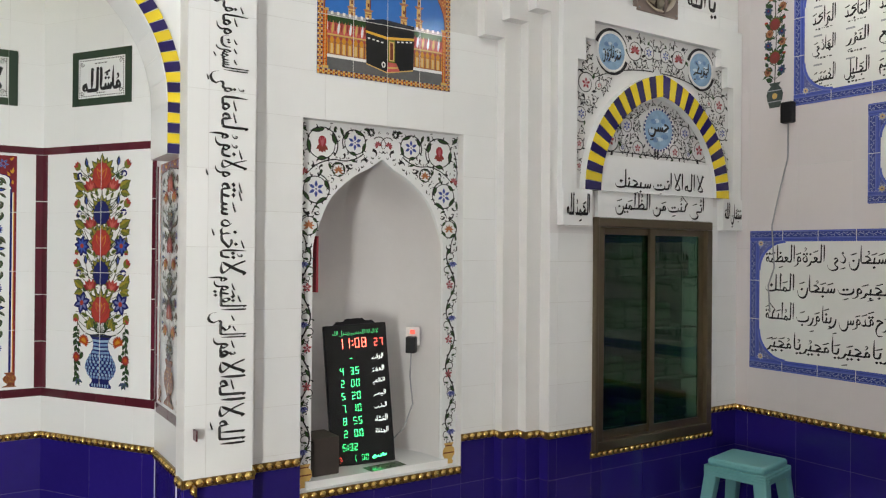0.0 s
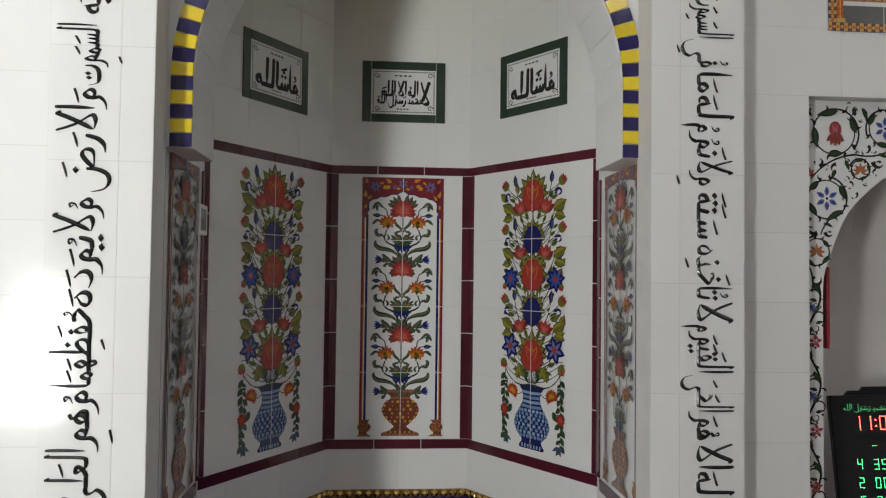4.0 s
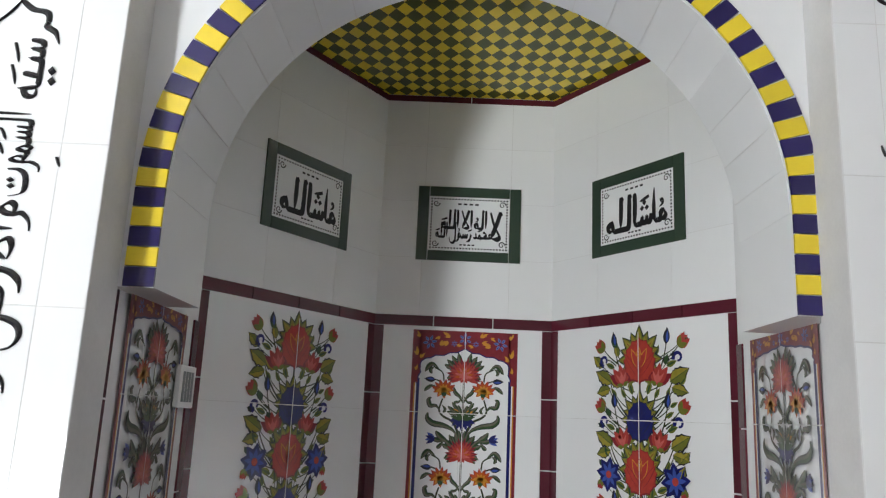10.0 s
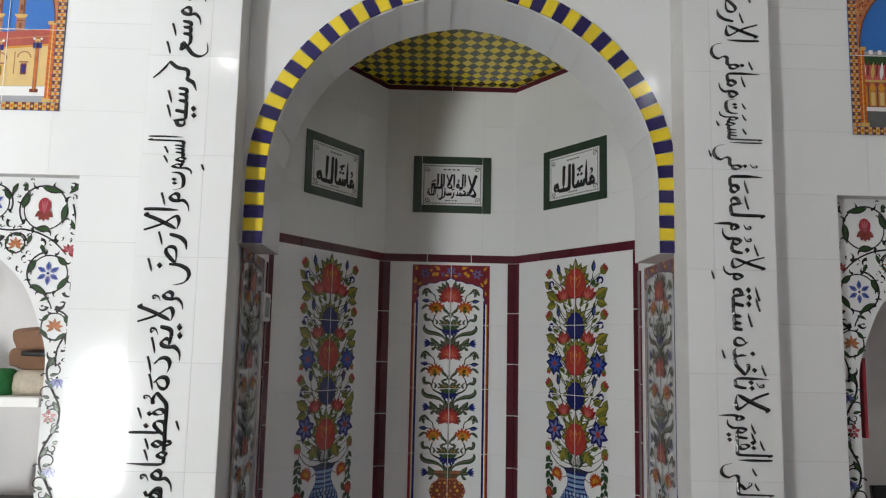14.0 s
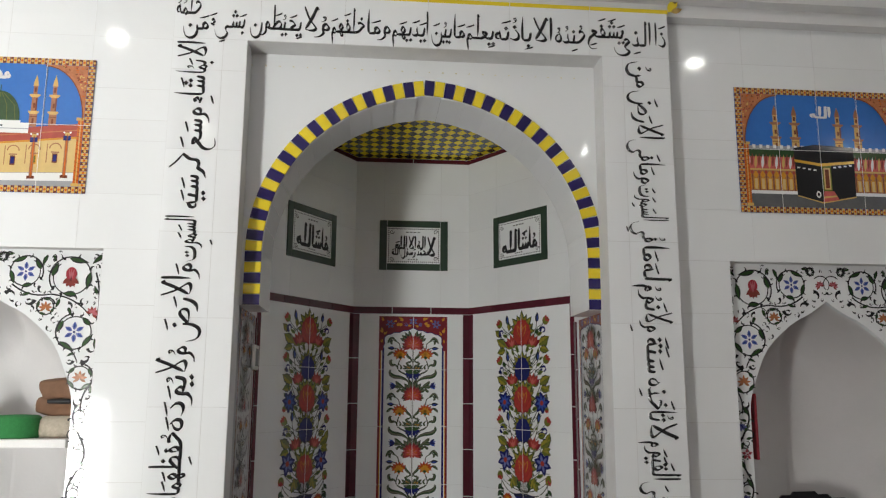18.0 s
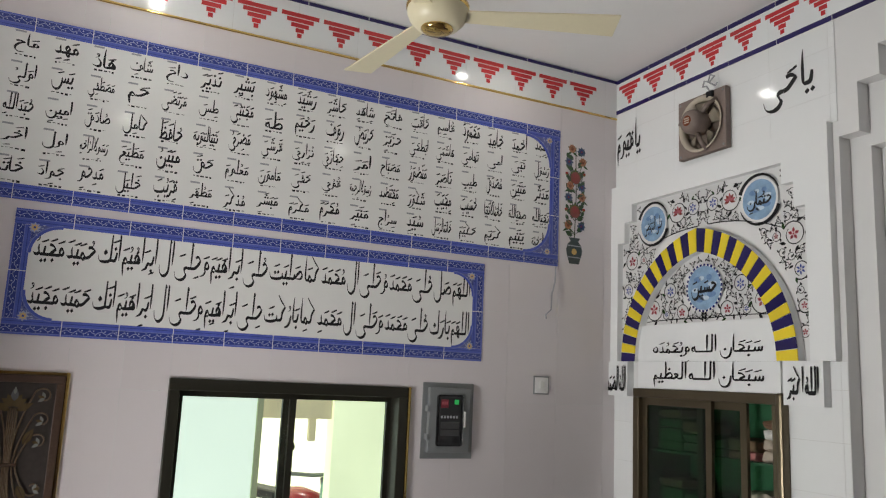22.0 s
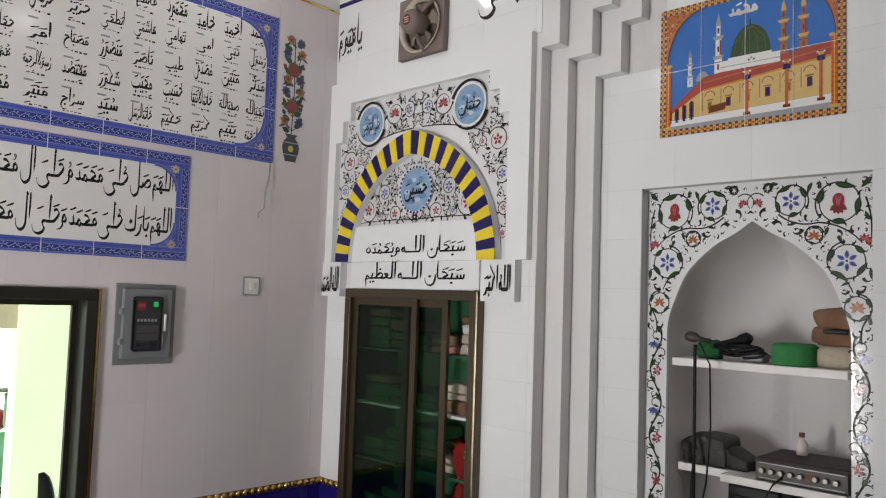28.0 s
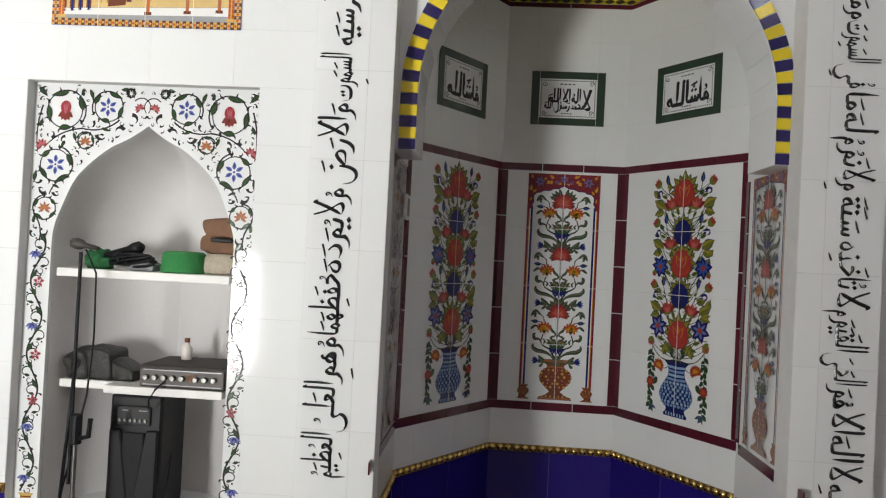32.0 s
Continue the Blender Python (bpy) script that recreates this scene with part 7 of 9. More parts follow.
    for k, (u, v, r, word) in enumerate(((-0.345, 2.515, 0.094, small[0]), (0.345, 2.515, 0.094, small[1]), (0.008, 2.148, 0.112, words[2]))):
        medal = part("medallion", cyl_bm(r, r, 0, 0.006, 32, 0.002), PALE_BLUE, t, "pale blue lettered medallion", m=at(u, v, 0.004))
        if k < 2:
            ring = [(s4, P_WHITE) for s4 in stroke(disc(0, 0, r * 1.04, 32) + [(r * 1.04, 0)], r * 0.12)]
            ring += [(s4, P_BLACK, 1) for s4 in stroke([(r * 1.20 * math.cos(radians(a)), r * 1.20 * math.sin(radians(a))) for a in range(20, 170, 10)], r * 0.05, r * 0.22)]
            ring += [(s4, P_BLACK, 1) for s4 in stroke([(r * 1.20 * math.cos(radians(a)), r * 1.20 * math.sin(radians(a))) for a in range(200, 350, 10)], r * 0.05, r * 0.22)]
        else:
            ring = [(s4, P_WHITE) for s4 in stroke(disc(0, 0, r * 0.99, 32) + [(r * 0.99, 0)], r * 0.10)]
            ring += [(rect4, P_NAVY, 1) for a in range(0, 360, 12) for rect4 in stroke([(r * 0.99 * math.cos(radians(a)), r * 0.99 * math.sin(radians(a))), (r * 0.99 * math.cos(radians(a + 7)), r * 0.99 * math.sin(radians(a + 7)))], r * 0.09)]
        cloud = [(disc(r * 0.5 * math.cos(a * 2.4), r * 0.55 * math.sin(a * 2.4) * (1 if a % 2 else 0.8), r * (0.16 + 0.05 * (a % 3)), 12, r * (0.10 + 0.03 * (a % 2))), P_VASE if a % 2 else P_FROST) for a in range(9)]
        part("cloudy_glaze", art(cloud), None, medal, m=at(0, 0, 0.0063))
        part("ring", art(ring), None, medal, m=at(0, 0, 0.0066))
        write(word, medal, 0, -r * 0.1, r * 1.45, r * (0.85 if k == 2 else 1.1), w=0.0068, nib=0.9)
    write(words[0], t, 0.016, 1.862, 0.69, 0.130, w=0.0255, nib=0.66, marks=0.6)
    write(words[1], t, 0.018, 1.740, 0.69, 0.130, w=0.0255, nib=0.66, marks=0.6)
    for s, word in ((-1, small[2]), (1, small[3])):
        u = (outer[0] + (0.095 if wall_side > 0 else 0.085)) if s < 0 else (outer[1] - (0.145 if wall_side < 0 else 0.085))
        write(word, t, u, 1.711, 0.152, 0.142, w=0.0485, nib=0.95, marks=0.9)
    return t


head(-3.112, 0.0, ("سبحان اللـه وبحمده", "سبحان اللـه العظیم", "حسین"), ("علی المرتضی", "عثمان", "الله الصمد", "الله اکبر"), -1)
head(3.09, 0.045, ("لا اله الا انت سبحنک", "انی کنت من الظلمین", "حسن"), ("عمر فاروق", "ابوبکر", "الحمد لله", "سبحان الله"), 1)

plain = thing("wall_lettering", "black painted devotional lettering on white wall tiles", "lettering", q(FY - 0.0045))
write("یا حی", plain, -2.60, 3.01, 0.27, 0.24, turn=0, w=0.001)
write("یا قیوم", plain, -3.66, 3.02, 0.20, 0.25, w=0.001)
write("یا الله", plain, 3.45, 2.97, 0.25, 0.22, w=0.001)
write("یا رحمن", plain, 2.58, 3.01, 0.27, 0.22, w=0.001)

# ---- glazed cupboards in the front wall ----
GREEN_GLASS = glass("green_glass", (0.12, 0.27, 0.17))
CLOTH = [mat("cloth_" + n, c, 0.9, vary=0.3, scale=30, bump=0.4, bump_scale=200) for n, c in (("green", (0.015, 0.11, 0.035)), ("red", (0.45, 0.02, 0.035)), ("cream", (0.5, 0.42, 0.34)), ("white", (0.7, 0.68, 0.66)), ("pink", (0.45, 0.16, 0.16)), ("brown", (0.18, 0.10, 0.06)))]
FLORAL = bpy.data.materials.new("floral_cloth")
FLORAL.use_nodes = True
_t = FLORAL.node_tree
_v = _t.nodes.new("ShaderNodeTexVoronoi")
_v.inputs["Scale"].default_value = 26
_g = _t.nodes.new("ShaderNodeNewGeometry")
_r = _t.nodes.new("ShaderNodeValToRGB")
_r.color_ramp.interpolation = "CONSTANT"
_r.color_ramp.elements[0].color = (0.46, 0.30, 0.07, 1)
_r.color_ramp.elements[1].position, _r.color_ramp.elements[1].color = 0.30, (0.42, 0.02, 0.02, 1)
_e = _r.color_ramp.elements.new(0.16)
_e.color = (0.08, 0.09, 0.03, 1)
_t.links.new(_g.outputs["Position"], _v.inputs["Vector"])
_t.links.new(_v.outputs["Distance"], _r.inputs["Fac"])
_t.links.new(_r.outputs["Color"], _t.nodes["Principled BSDF"].inputs["Base Color"])
_t.nodes["Principled BSDF"].inputs["Roughness"].default_value = 0.85
SHELF_GREEN = mat("green_painted_shelf", (0.02, 0.10, 0.045), 0.5, vary=0.15, scale=12)


def cupboard(c, opened, seed):
    x0, x1, z0, z1 = c
    w, h = x1 - x0, z1 - z0
    t = thing("wall_cupboard", "bronze glazed wall cupboard, half open, packed with folded cloth" if opened else "closed bronze aluminium glazed wall cupboard with green shelves", "cupboard", q(FY) @ at(x0, z0, 0.0), "wall cupboards")
    f = 0.045
    for u0, u1, v0, v1 in ((0, w, h - f, h), (0, w, 0, f), (0, f, f, h - f), (w - f, w, f, h - f)):
        part("frame_bar", box_bm(u0, u1, v0, v1, -0.05, 0.022, 0.004), BROWN_METAL, t)
    part("side_flange", box_bm(w - 0.004, w + 0.03, -0.004, h + 0.004, 0, 0.05, 0.010) if opened else box_bm(-0.02, 0.004, -0.004, h + 0.004, 0, 0.03, 0.006), BROWN_METAL, t)
    part("cupboard_box", slab(rect(0, w, 0, h), (), 0.01), SHELF_GREEN, t, m=at(0, 0, -0.36))
    for u0, u1, v0, v1 in ((0, 0.012, 0, h), (w - 0.012, w, 0, h), (0, w, 0, 0.012), (0, w, h - 0.012, h)):
        part("box_side", box_bm(u0, u1, v0, v1, -0.36, -0.052), SHELF_GREEN, t)
    spans = ((f, 0.56 * w, -0.004), (0.44 * w, 0.76 * w, -0.026)) if opened else ((f, 0.52 * w, -0.026), (0.46 * w, w - f, -0.004))
    for u0, u1, d in spans:
        sash = part("sash", slab(rect(u0, u1, f, h - f), [rect(u0 + 0.036, u1 - 0.036, f + 0.04, h - f - 0.036)], 0.018), BROWN_METAL, t, "sliding glazed sash", m=at(0, 0, d))
        pane = part("pane", box_bm(u0 + 0.034, u1 - 0.034, f + 0.038, h - f - 0.034, -0.011, -0.007), GREEN_GLASS, sash)
        pane.visible_shadow = False
    rng = random.Random(seed)
    for k in range(4):
        v = 0.02 + k * (h - 0.04) / 4
        if k:
            part("shelf", box_bm(0.012, w - 0.012, v - 0.012, v, -0.35, -0.075), SHELF_GREEN if not opened or k % 2 else CLOTH[3], t)
        u = 0.03
        while u < w - 0.12:
            bw = rng.uniform(0.12, 0.2)
            if u + bw > w - 0.02:
                break
            y = v
            for j in range(rng.randint(2, 4)):
                bh = rng.uniform(0.03, 0.065)
                if y + bh > v + (h - 0.04) / 4 - 0.03:
                    break
                material = CLOTH[0] if u < 0.55 * w and rng.random() < 0.8 else rng.choice((CLOTH[2:4], CLOTH[2:4], (CLOTH[2], CLOTH[3], CLOTH[5]), (CLOTH[2], CLOTH[3], CLOTH[4], CLOTH[5]))[k] if opened else CLOTH[:1])
                fold = thing("folded_cloth", "folded cloth stacked on a cupboard shelf", "cloth", q(FY) @ at(x0 + u + bw / 2, z0 + y, -0.22))
                bm = box_bm(-bw / 2, bw / 2, 0, bh - 0.002, -0.10, 0.10, min(0.014, bh * 0.4), 3)
                if opened and u > 0.55 * w:
                    bmesh.ops.subdivide_edges(bm, edges=[e for e in bm.edges if e.calc_length() > 0.03], cuts=4, use_grid_fill=True)
                for vert in bm.verts:
                    vert.co += (0.012 if opened else 0.006) * noise.noise_vector(vert.co * 22 + Vector((u * 9, y * 9, 0)))
                part("cloth_body", bm, material, fold)
                y += bh
            u += bw + 0.01
    return t


cupboard(CABS[0], True, 4)
cupboard(CABS[1], False, 8)
drape = thing("hanging_cloth", "crumpled red and cream cloth spilling off a cupboard shelf", "cloth", q(FY) @ at(-2.815, 0.565, -0.075))
bm = bmesh.new()
grid = [[bm.verts.new((-0.075 + 0.15 * i / 8 + 0.012 * math.sin(j * 0.9 + i), 0.42 * j / 14, 0.018 * math.sin(i * 1.5 + 0.6 * j) - 0.02)) for i in range(9)] for j in range(15)]
for j in range(14):
    for i in range(8):
        bm.faces.new((grid[j][i], grid[j][i + 1], grid[j + 1][i + 1], grid[j + 1][i])).smooth = True
bmesh.ops.solidify(bm, geom=bm.faces[:], thickness=0.004)
part("cloth_sheet", bm, FLORAL, drape)

# ---- side walls ----
def side_tiles(name, m, u0, u1, holes):
    """Grey-white wall tiles above a cobalt dado with a gold beaded strip."""
    t = thing(name, "grey-white glazed wall tiles over a cobalt dado with gold beads", "wall tiles", m, kind="structure")
    cuts = sorted({u0, u1, *[c for h in holes for c in h[:2]]})
    for a, b in zip(cuts, cuts[1:]):
        inside = sorted([h for h in holes if h[0] <= a + 1e-6 and h[1] >= b - 1e-6], key=lambda h: h[2])
        low = 0.665
        for h in inside:
            if h[2] > low:
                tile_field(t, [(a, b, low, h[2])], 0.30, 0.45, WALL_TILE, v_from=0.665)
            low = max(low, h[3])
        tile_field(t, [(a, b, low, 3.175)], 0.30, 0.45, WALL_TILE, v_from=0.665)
        if not any(h[2] < 0.63 for h in inside):
            tile_field(t, [(a, b, 0.0, 0.63)], 0.30, 0.20, BLUE_TILE, v_from=0.03, name="cobalt_tile")
            gold_beads(t, a, b, 0.665)
    return t


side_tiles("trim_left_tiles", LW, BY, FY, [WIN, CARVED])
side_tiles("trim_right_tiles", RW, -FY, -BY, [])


P_LACE = mat("print_lace", (0.36, 0.40, 0.60), 0.14, vary=0.15, scale=60)
P_PERI_DULL = mat("print_dull_periwinkle", (0.12, 0.14, 0.34), 0.14, vary=0.3, scale=70)
P_PALEPERI = mat("print_pale_periwinkle", (0.19, 0.23, 0.52), 0.14, vary=0.2, scale=60)


def bordered(name, label, m, u0, u1, v0, v1, b=0.062, tile=0.21, group="lettered panels"):
    """A white panel in a border of patterned blue tiles with rounded inner corners."""
    t = thing(name, label, "tile panel", m @ at((u0 + u1) / 2, (v0 + v1) / 2, 0.0045), group)
    half, h = (u1 - u0) / 2, (v1 - v0) / 2
    part("panel_field", slab(rect(-half + b, half - b, -h + b, h - b), (), 0.002), P_WHITE, t, m=at(0, 0, 0.0022))
    n = max(2, round(2 * half / tile))
    lace = []

    def run(along, fixed, count, length, start):
        for k in range(count):
            c = start + (k + 0.5) * length / count
            uv = (c, fixed) if along == "u" else (fixed, c)
            size = (length / count - 0.0015, b - 0.001) if along == "u" else (b - 0.001, length / count - 0.0015)
            part("border_tile", tile_mesh(*size, 0.003, BORDER_BLUE), None, t, m=at(*uv))
        s = 1 if fixed > 0 else -1

        def lay(pts, material, layer):
            lace.append(([(x, fixed + s * y) if along == "u" else (fixed + s * y, x) for x, y in pts], material, layer))
        end = start + length
        lay(rect(start, end, -0.006, 0.022), BORDER_DARK, 0)
        lay(rect(start, end, 0.022, 0.0245), P_PALEPERI, 0)
        lay(rect(start, end, -0.0085, -0.006), P_PALEPERI, 0)
        lay(rect(start, end, -0.021, -0.0185), BORDER_DARK, 0)
        steps = int(length / 0.021)
        for k in range(steps):
            c = start + (k + 0.5) * length / steps
            up = 1 if k % 2 else -1
            for q4 in stroke(curve2((c - 0.0105, 0.008 - 0.005 * up), (c + 0.0105, 0.008 + 0.005 * up), 0.25 * up, 4), 0.0022):
                lay(q4, P_LACE, 1)
            lay(petal(c, 0.008 - 0.010 * up, 90 * up + 25, 0.008, 0.006, 3), P_LACE, 1)
            lay(disc(c + 0.006, 0.008 + 0.010 * up, 0.0022, 5), P_LACE, 1)
        for k in range(1, count):
            c = start + k * length / count
            lay(rect(c - 0.0013, c + 0.0013, -b / 2, b / 2), P_WHITE, 2)
    for s in (-1, 1):
        run("u", s * (h - b / 2), n, 2 * half, -half)
        run("v", s * (half - b / 2), max(1, round((2 * h - 2 * b) / tile)), 2 * h - 2 * b, -h + b)
    part("border_lace", art(lace), None, t, m=at(0, 0, 0.0034))
    r = min(0.16, h * 0.45)
    for su in (-1, 1):
        for sv in (-1, 1):
            corner = []
            cu, cv = su * (half - b - r), sv * (h - b - r)
            edge = [(cu + su * r * math.cos(a), cv + sv * r * math.sin(a)) for a in (math.pi / 2 * k / 10 for k in range(11))]
            tip = (su * (half - b), sv * (h - b))
            for p0, p1 in zip(edge, edge[1:]):
                corner.append(([p0, p1, tip], P_PERI_DULL, 0))
            corner += [(s4, BORDER_BLUE, 1) for s4 in stroke(edge, 0.014)]
            corner += [(s4, P_PALEPERI, 2) for s4 in stroke([(cu + (x - cu) * 1.05, cv + (y - cv) * 1.05) for x, y in edge], 0.003)]
            rng = random.Random(4)
            for _ in range(60):
                x, y = rng.uniform(0, r), rng.uniform(0, r)
                if math.hypot(r - x, r - y) > r * 1.07:
                    corner.append((petal(tip[0] - su * x, tip[1] - sv * y, rng.uniform(0, 360), 0.012, 0.005, 3), P_LACE if rng.random() < 0.5 else BORDER_DARK, 2))
            corner += moved(star(0.022, P_LACE, P_SAND, P_BLUE, 8), tip[0] - su * 0.010, tip[1] - sv * 0.010, 1.0, up=3)
            part("corner_piece", art(corner), None, t, m=at(0, 0, 0.0044))
    return t, half - b, h - b


P1 = (-3.60, -0.605, 2.285, 3.04)
NAMES = [
    "محمد احمد حامد محمود قاسم عاقب فاتح شاهد حاشر رشید مشهود بشیر نذیر داع شاف هاد مهد ماح منج ناه",
    "رسول نبی امی تهامی هاشمی ابطحی عزیز حریص رؤف رحیم طه مجتبی طس مرتضی حم مصطفی یس اولی مزمل ولی",
    "مدثر متین مصدق طیب ناصر منصور مصباح آمر حجازی نزاری قرشی مضری نبیالتوبه حافظ کامل صادق امین عبدالله کلیمالله حبیبالله",
    "نجیالله صفیالله خاتمالانبیا حسیب مجیب شکور مقتصد رسولالرحمه قوی حفی مامون معلوم حق مبین مطیع رسولالراحه اول اخر ظاهر باطن",
    "نبیالرحمه یتیم کریم حکیم خاتمالرسل سید سراج منیر محرم مکرم مبشر مذکر مطهر قریب خلیل مدعو جواد خاتم عادل شهیر",
]


def name_grid(t, iu, iv, rows, columns):
    du, dv = 2 * iu / columns, 2 * iv / len(rows)  # the pitch of the columns and of the rows
    for j, line in enumerate(rows):
        words = line.split(" ")
        for i, word in enumerate(words[:columns]):
            u, v = iu - (i + 0.5) * du, iv - (j + 0.5) * dv
            write(word, t, u, v + 0.004, du * min(0.74, 0.50 + 0.04 * len(word)), dv * (0.66 if len(word) < 4 else 0.74), w=0.0026, nib=0.66 + 0.02 * min(len(word), 8), marks=0.9, name="name_word")
    small = []
    rng = random.Random(2)
    for j in range(len(rows)):
        for i in range(columns):
            u, v = iu - (i + 0.5) * du, iv - (j + 0.5) * dv
            x = u - du * 0.26
            while x < u + du * 0.24:
                w = rng.uniform(0.006, 0.016)
                small.append((rect(x, x + w, v - dv * 0.40 + rng.uniform(-0.004, 0.004), v - dv * 0.36), INK))
                x += w + 0.006
            small.append((rect(u - du * 0.32, u - du * 0.05, v + dv * 0.36, v + dv * 0.42), P_GREY))
    tagged(part("small_writing", art(small), None, t, m=at(0, 0, 0.0026)), kind="stuff")


t, iu, iv = bordered("name_panel", "long white tile panel of black names in a blue border", LW, *P1)
name_grid(t, 1.455, 0.3225, NAMES, 20)
t, iu, iv = bordered("lettered_tile_panel", "white tile panel with two black lettered lines, blue border", LW, -3.15, -1.05, 1.76, 2.252)
write("اللهم صل علی محمد و علی ال محمد کما صلیت علی ابراهیم و علی ال ابراهیم انک حمید مجید", t, 0, 0.095, 2 * iu * 0.985, 0.184, w=0.0026, nib=0.70, marks=1.0)
write("اللهم بارک علی محمد وعلی ال محمد کما بارکت علی ابراهیم وعلی ال ابراهیم انک حمید مجید", t, 0, -0.095, 2 * iu * 0.985, 0.184, w=0.0026, nib=0.70, marks=1.0)
t, iu, iv = bordered("lettered_tile_panel", "white tile panel with four black lettered lines, blue border", RW, 0.312, 1.95, 0.888, 1.666)
for k, line in enumerate(("سبحان ذی الملک والملکوت سبحان ذی العزة والعظمة", "والهیبة والقدرة والکبریاء والجبروت سبحان الملک", "الحی الذی لا ینام ولا یموت سبوح قدوس ربنا ورب الملئکة", "والروح اللهم اجرنا من النار یا مجیر یا مجیر یا مجیر")):
    write(line, t, 0, 0.235 - 0.157 * k, 2 * iu * 0.95, 0.152, w=0.0026, nib=0.64, marks=0.8)
t, iu, iv = bordered("lettered_tile_panel", "white tile panel with black lettering in a blue border", RW, 0.98, 2.6, 1.79, 2.29)
write("بلغ العلی بکماله کشف الدجی بجماله", t, 0, 0.09, 2 * iu * 0.9, 0.15, w=0.0026)
write("حسنت جمیع خصاله صلوا علیه واله", t, 0, -0.09, 2 * iu * 0.9, 0.15, w=0.0026)
t, iu, iv = bordered("name_panel", "long white tile panel of black names in a blue border", RW, 0.575, 3.55, 2.34, 3.08)
name_grid(t, iu - 0.02, iv, ["الرحیم الملک القدوس السلام المؤمن المهیمن العزیز الجبار المتکبر الخالق الباری المصور الغفار القهار الوهاب الرزاق", "الحق الوکیل القوی المتین الولی الحمید المحصی المبدی المعید المحیی الممیت الحی القیوم الواجد الماجد الواحد",
                                "الوالی المتعالی البر التواب المنتقم العفو الرؤف المقسط الجامع الغنی المغنی المانع الضار النافع النور الهادی", "البدیع الباقی الوارث الرشید الصبور الباعث الشهید الودود المجید الحکیم الواسع المجیب الرقیب الکریم الجلیل الحسیب"][:4], 16)


P_POT = mat("print_grey_teal", (0.06, 0.075, 0.07), 0.14, vary=0.35, scale=50)


def wall_vase(m, cu, v0, v1, n):
    """A printed flower spray in a grey-green vase."""
    t = thing("vase_print", "printed red and blue flowers in a grey-green vase on tiles", "tile print", m @ at(cu, v0, 0.0055), "vase prints")
    k = (v1 - v0) / 0.70
    body = [(0.034, 0), (0.036, 0.01), (0.05, 0.05), (0.055, 0.08), (0.045, 0.11), (0.026, 0.13), (0.04, 0.15)]
    pot = [([(r * k, z * k) for r, z in body] + [(-r * k, z * k) for r, z in reversed(body)], P_POT, 0), (rect(-0.05 * k, 0.05 * k, 0.10 * k, 0.106 * k), P_GREY, 1), (disc(0, 0.07 * k, 0.018 * k, 10), P_TAN, 1), (rect(-0.048 * k, 0.048 * k, 0.035 * k, 0.04 * k), P_GREY, 1)]
    part("vase", art(pot), None, t)
    st = [(s, P_STEM) for s in stroke([(0, 0.15 * k), (0.008 * k, 0.4 * k), (0, 0.68 * k)], 0.006 * k)]
    for s in (-1, 1):
        for a, b in ((0.17, 0.22), (0.25, 0.33), (0.33, 0.43), (0.42, 0.52), (0.5, 0.62)):
            st += [(s4, P_STEM) for s4 in stroke(curve2((0, a * k), (s * 0.05 * k, b * k), -0.2 * s), 0.004 * k)]
    part("stem_spray", art(st), None, t, m=at(0, 0, 0.0003))
    for kind, u, v, s in (("dull_peony", 0, 0.30, 0.72), ("dull_peony", 0.0, 0.50, 0.72), ("dull_orange", -0.045, 0.22, 1.0), ("slate_flower", 0.045, 0.22, 1.0), ("slate_flower", -0.045, 0.38, 1.0), ("dull_orange", 0.048, 0.39, 1.0), ("dull_orange", -0.035, 0.45, 1.0),
                          ("slate_flower", 0.045, 0.45, 1.0), ("slate_flower", -0.045, 0.59, 1.0), ("dull_orange", 0.05, 0.60, 1.0), ("dull_orange", -0.025, 0.67, 1.0), ("slate_flower", 0.04, 0.66, 1.0), ("red_bud", -0.06, 0.30, 0.8), ("red_bud", 0.06, 0.31, 0.8), ("red_bud", -0.06, 0.51, 0.8), ("red_bud", 0.06, 0.52, 0.8)):
        stamp(kind, t, u * k, v * k, s * k * 0.9, 0, 0.0010)
    for j in range(16):
        s = 1 if j % 2 else -1
        stamp("vine_leaf", t, s * 0.015 * k, (0.16 + j * 0.032) * k, 1.0 * k, 25 if s > 0 else 155, 0.0007)
        stamp("vine_leaf", t, s * 0.045 * k, (0.19 + j * 0.030) * k, 0.7 * k, 60 if s > 0 else 120, 0.0006)
    return t


wall_vase(LW, -3.69, 2.30, 2.99, 0)
wall_vase(LW, -0.50, 2.31, 2.98, 1)
wall_vase(RW, 0.46, 2.35, 3.0, 2)

# sliding window in the side wall
window_1 = thing("window_1", "dark bronze sliding window with clear panes and a bright yard behind", "window", LW @ at(WIN[0], WIN[2], 0.0), kind="structure")
ww, wh = WIN[1] - WIN[0], WIN[3] - WIN[2]
CLEAR = glass("clear_glass", (0.95, 1.0, 0.96))
DARK_FRAME = mat("dark_bronze", (0.030, 0.028, 0.020), 0.4, metal=0.4, vary=0.1, scale=20)
for u0, u1, v0, v1 in ((0, ww, wh - 0.05, wh), (0, ww, 0, 0.05), (0, 0.045, 0.05, wh - 0.05), (ww - 0.045, ww, 0.05, wh - 0.05)):
    part("window_frame", box_bm(u0, u1, v0, v1, -0.12, 0.018, 0.004), DARK_FRAME, window_1)
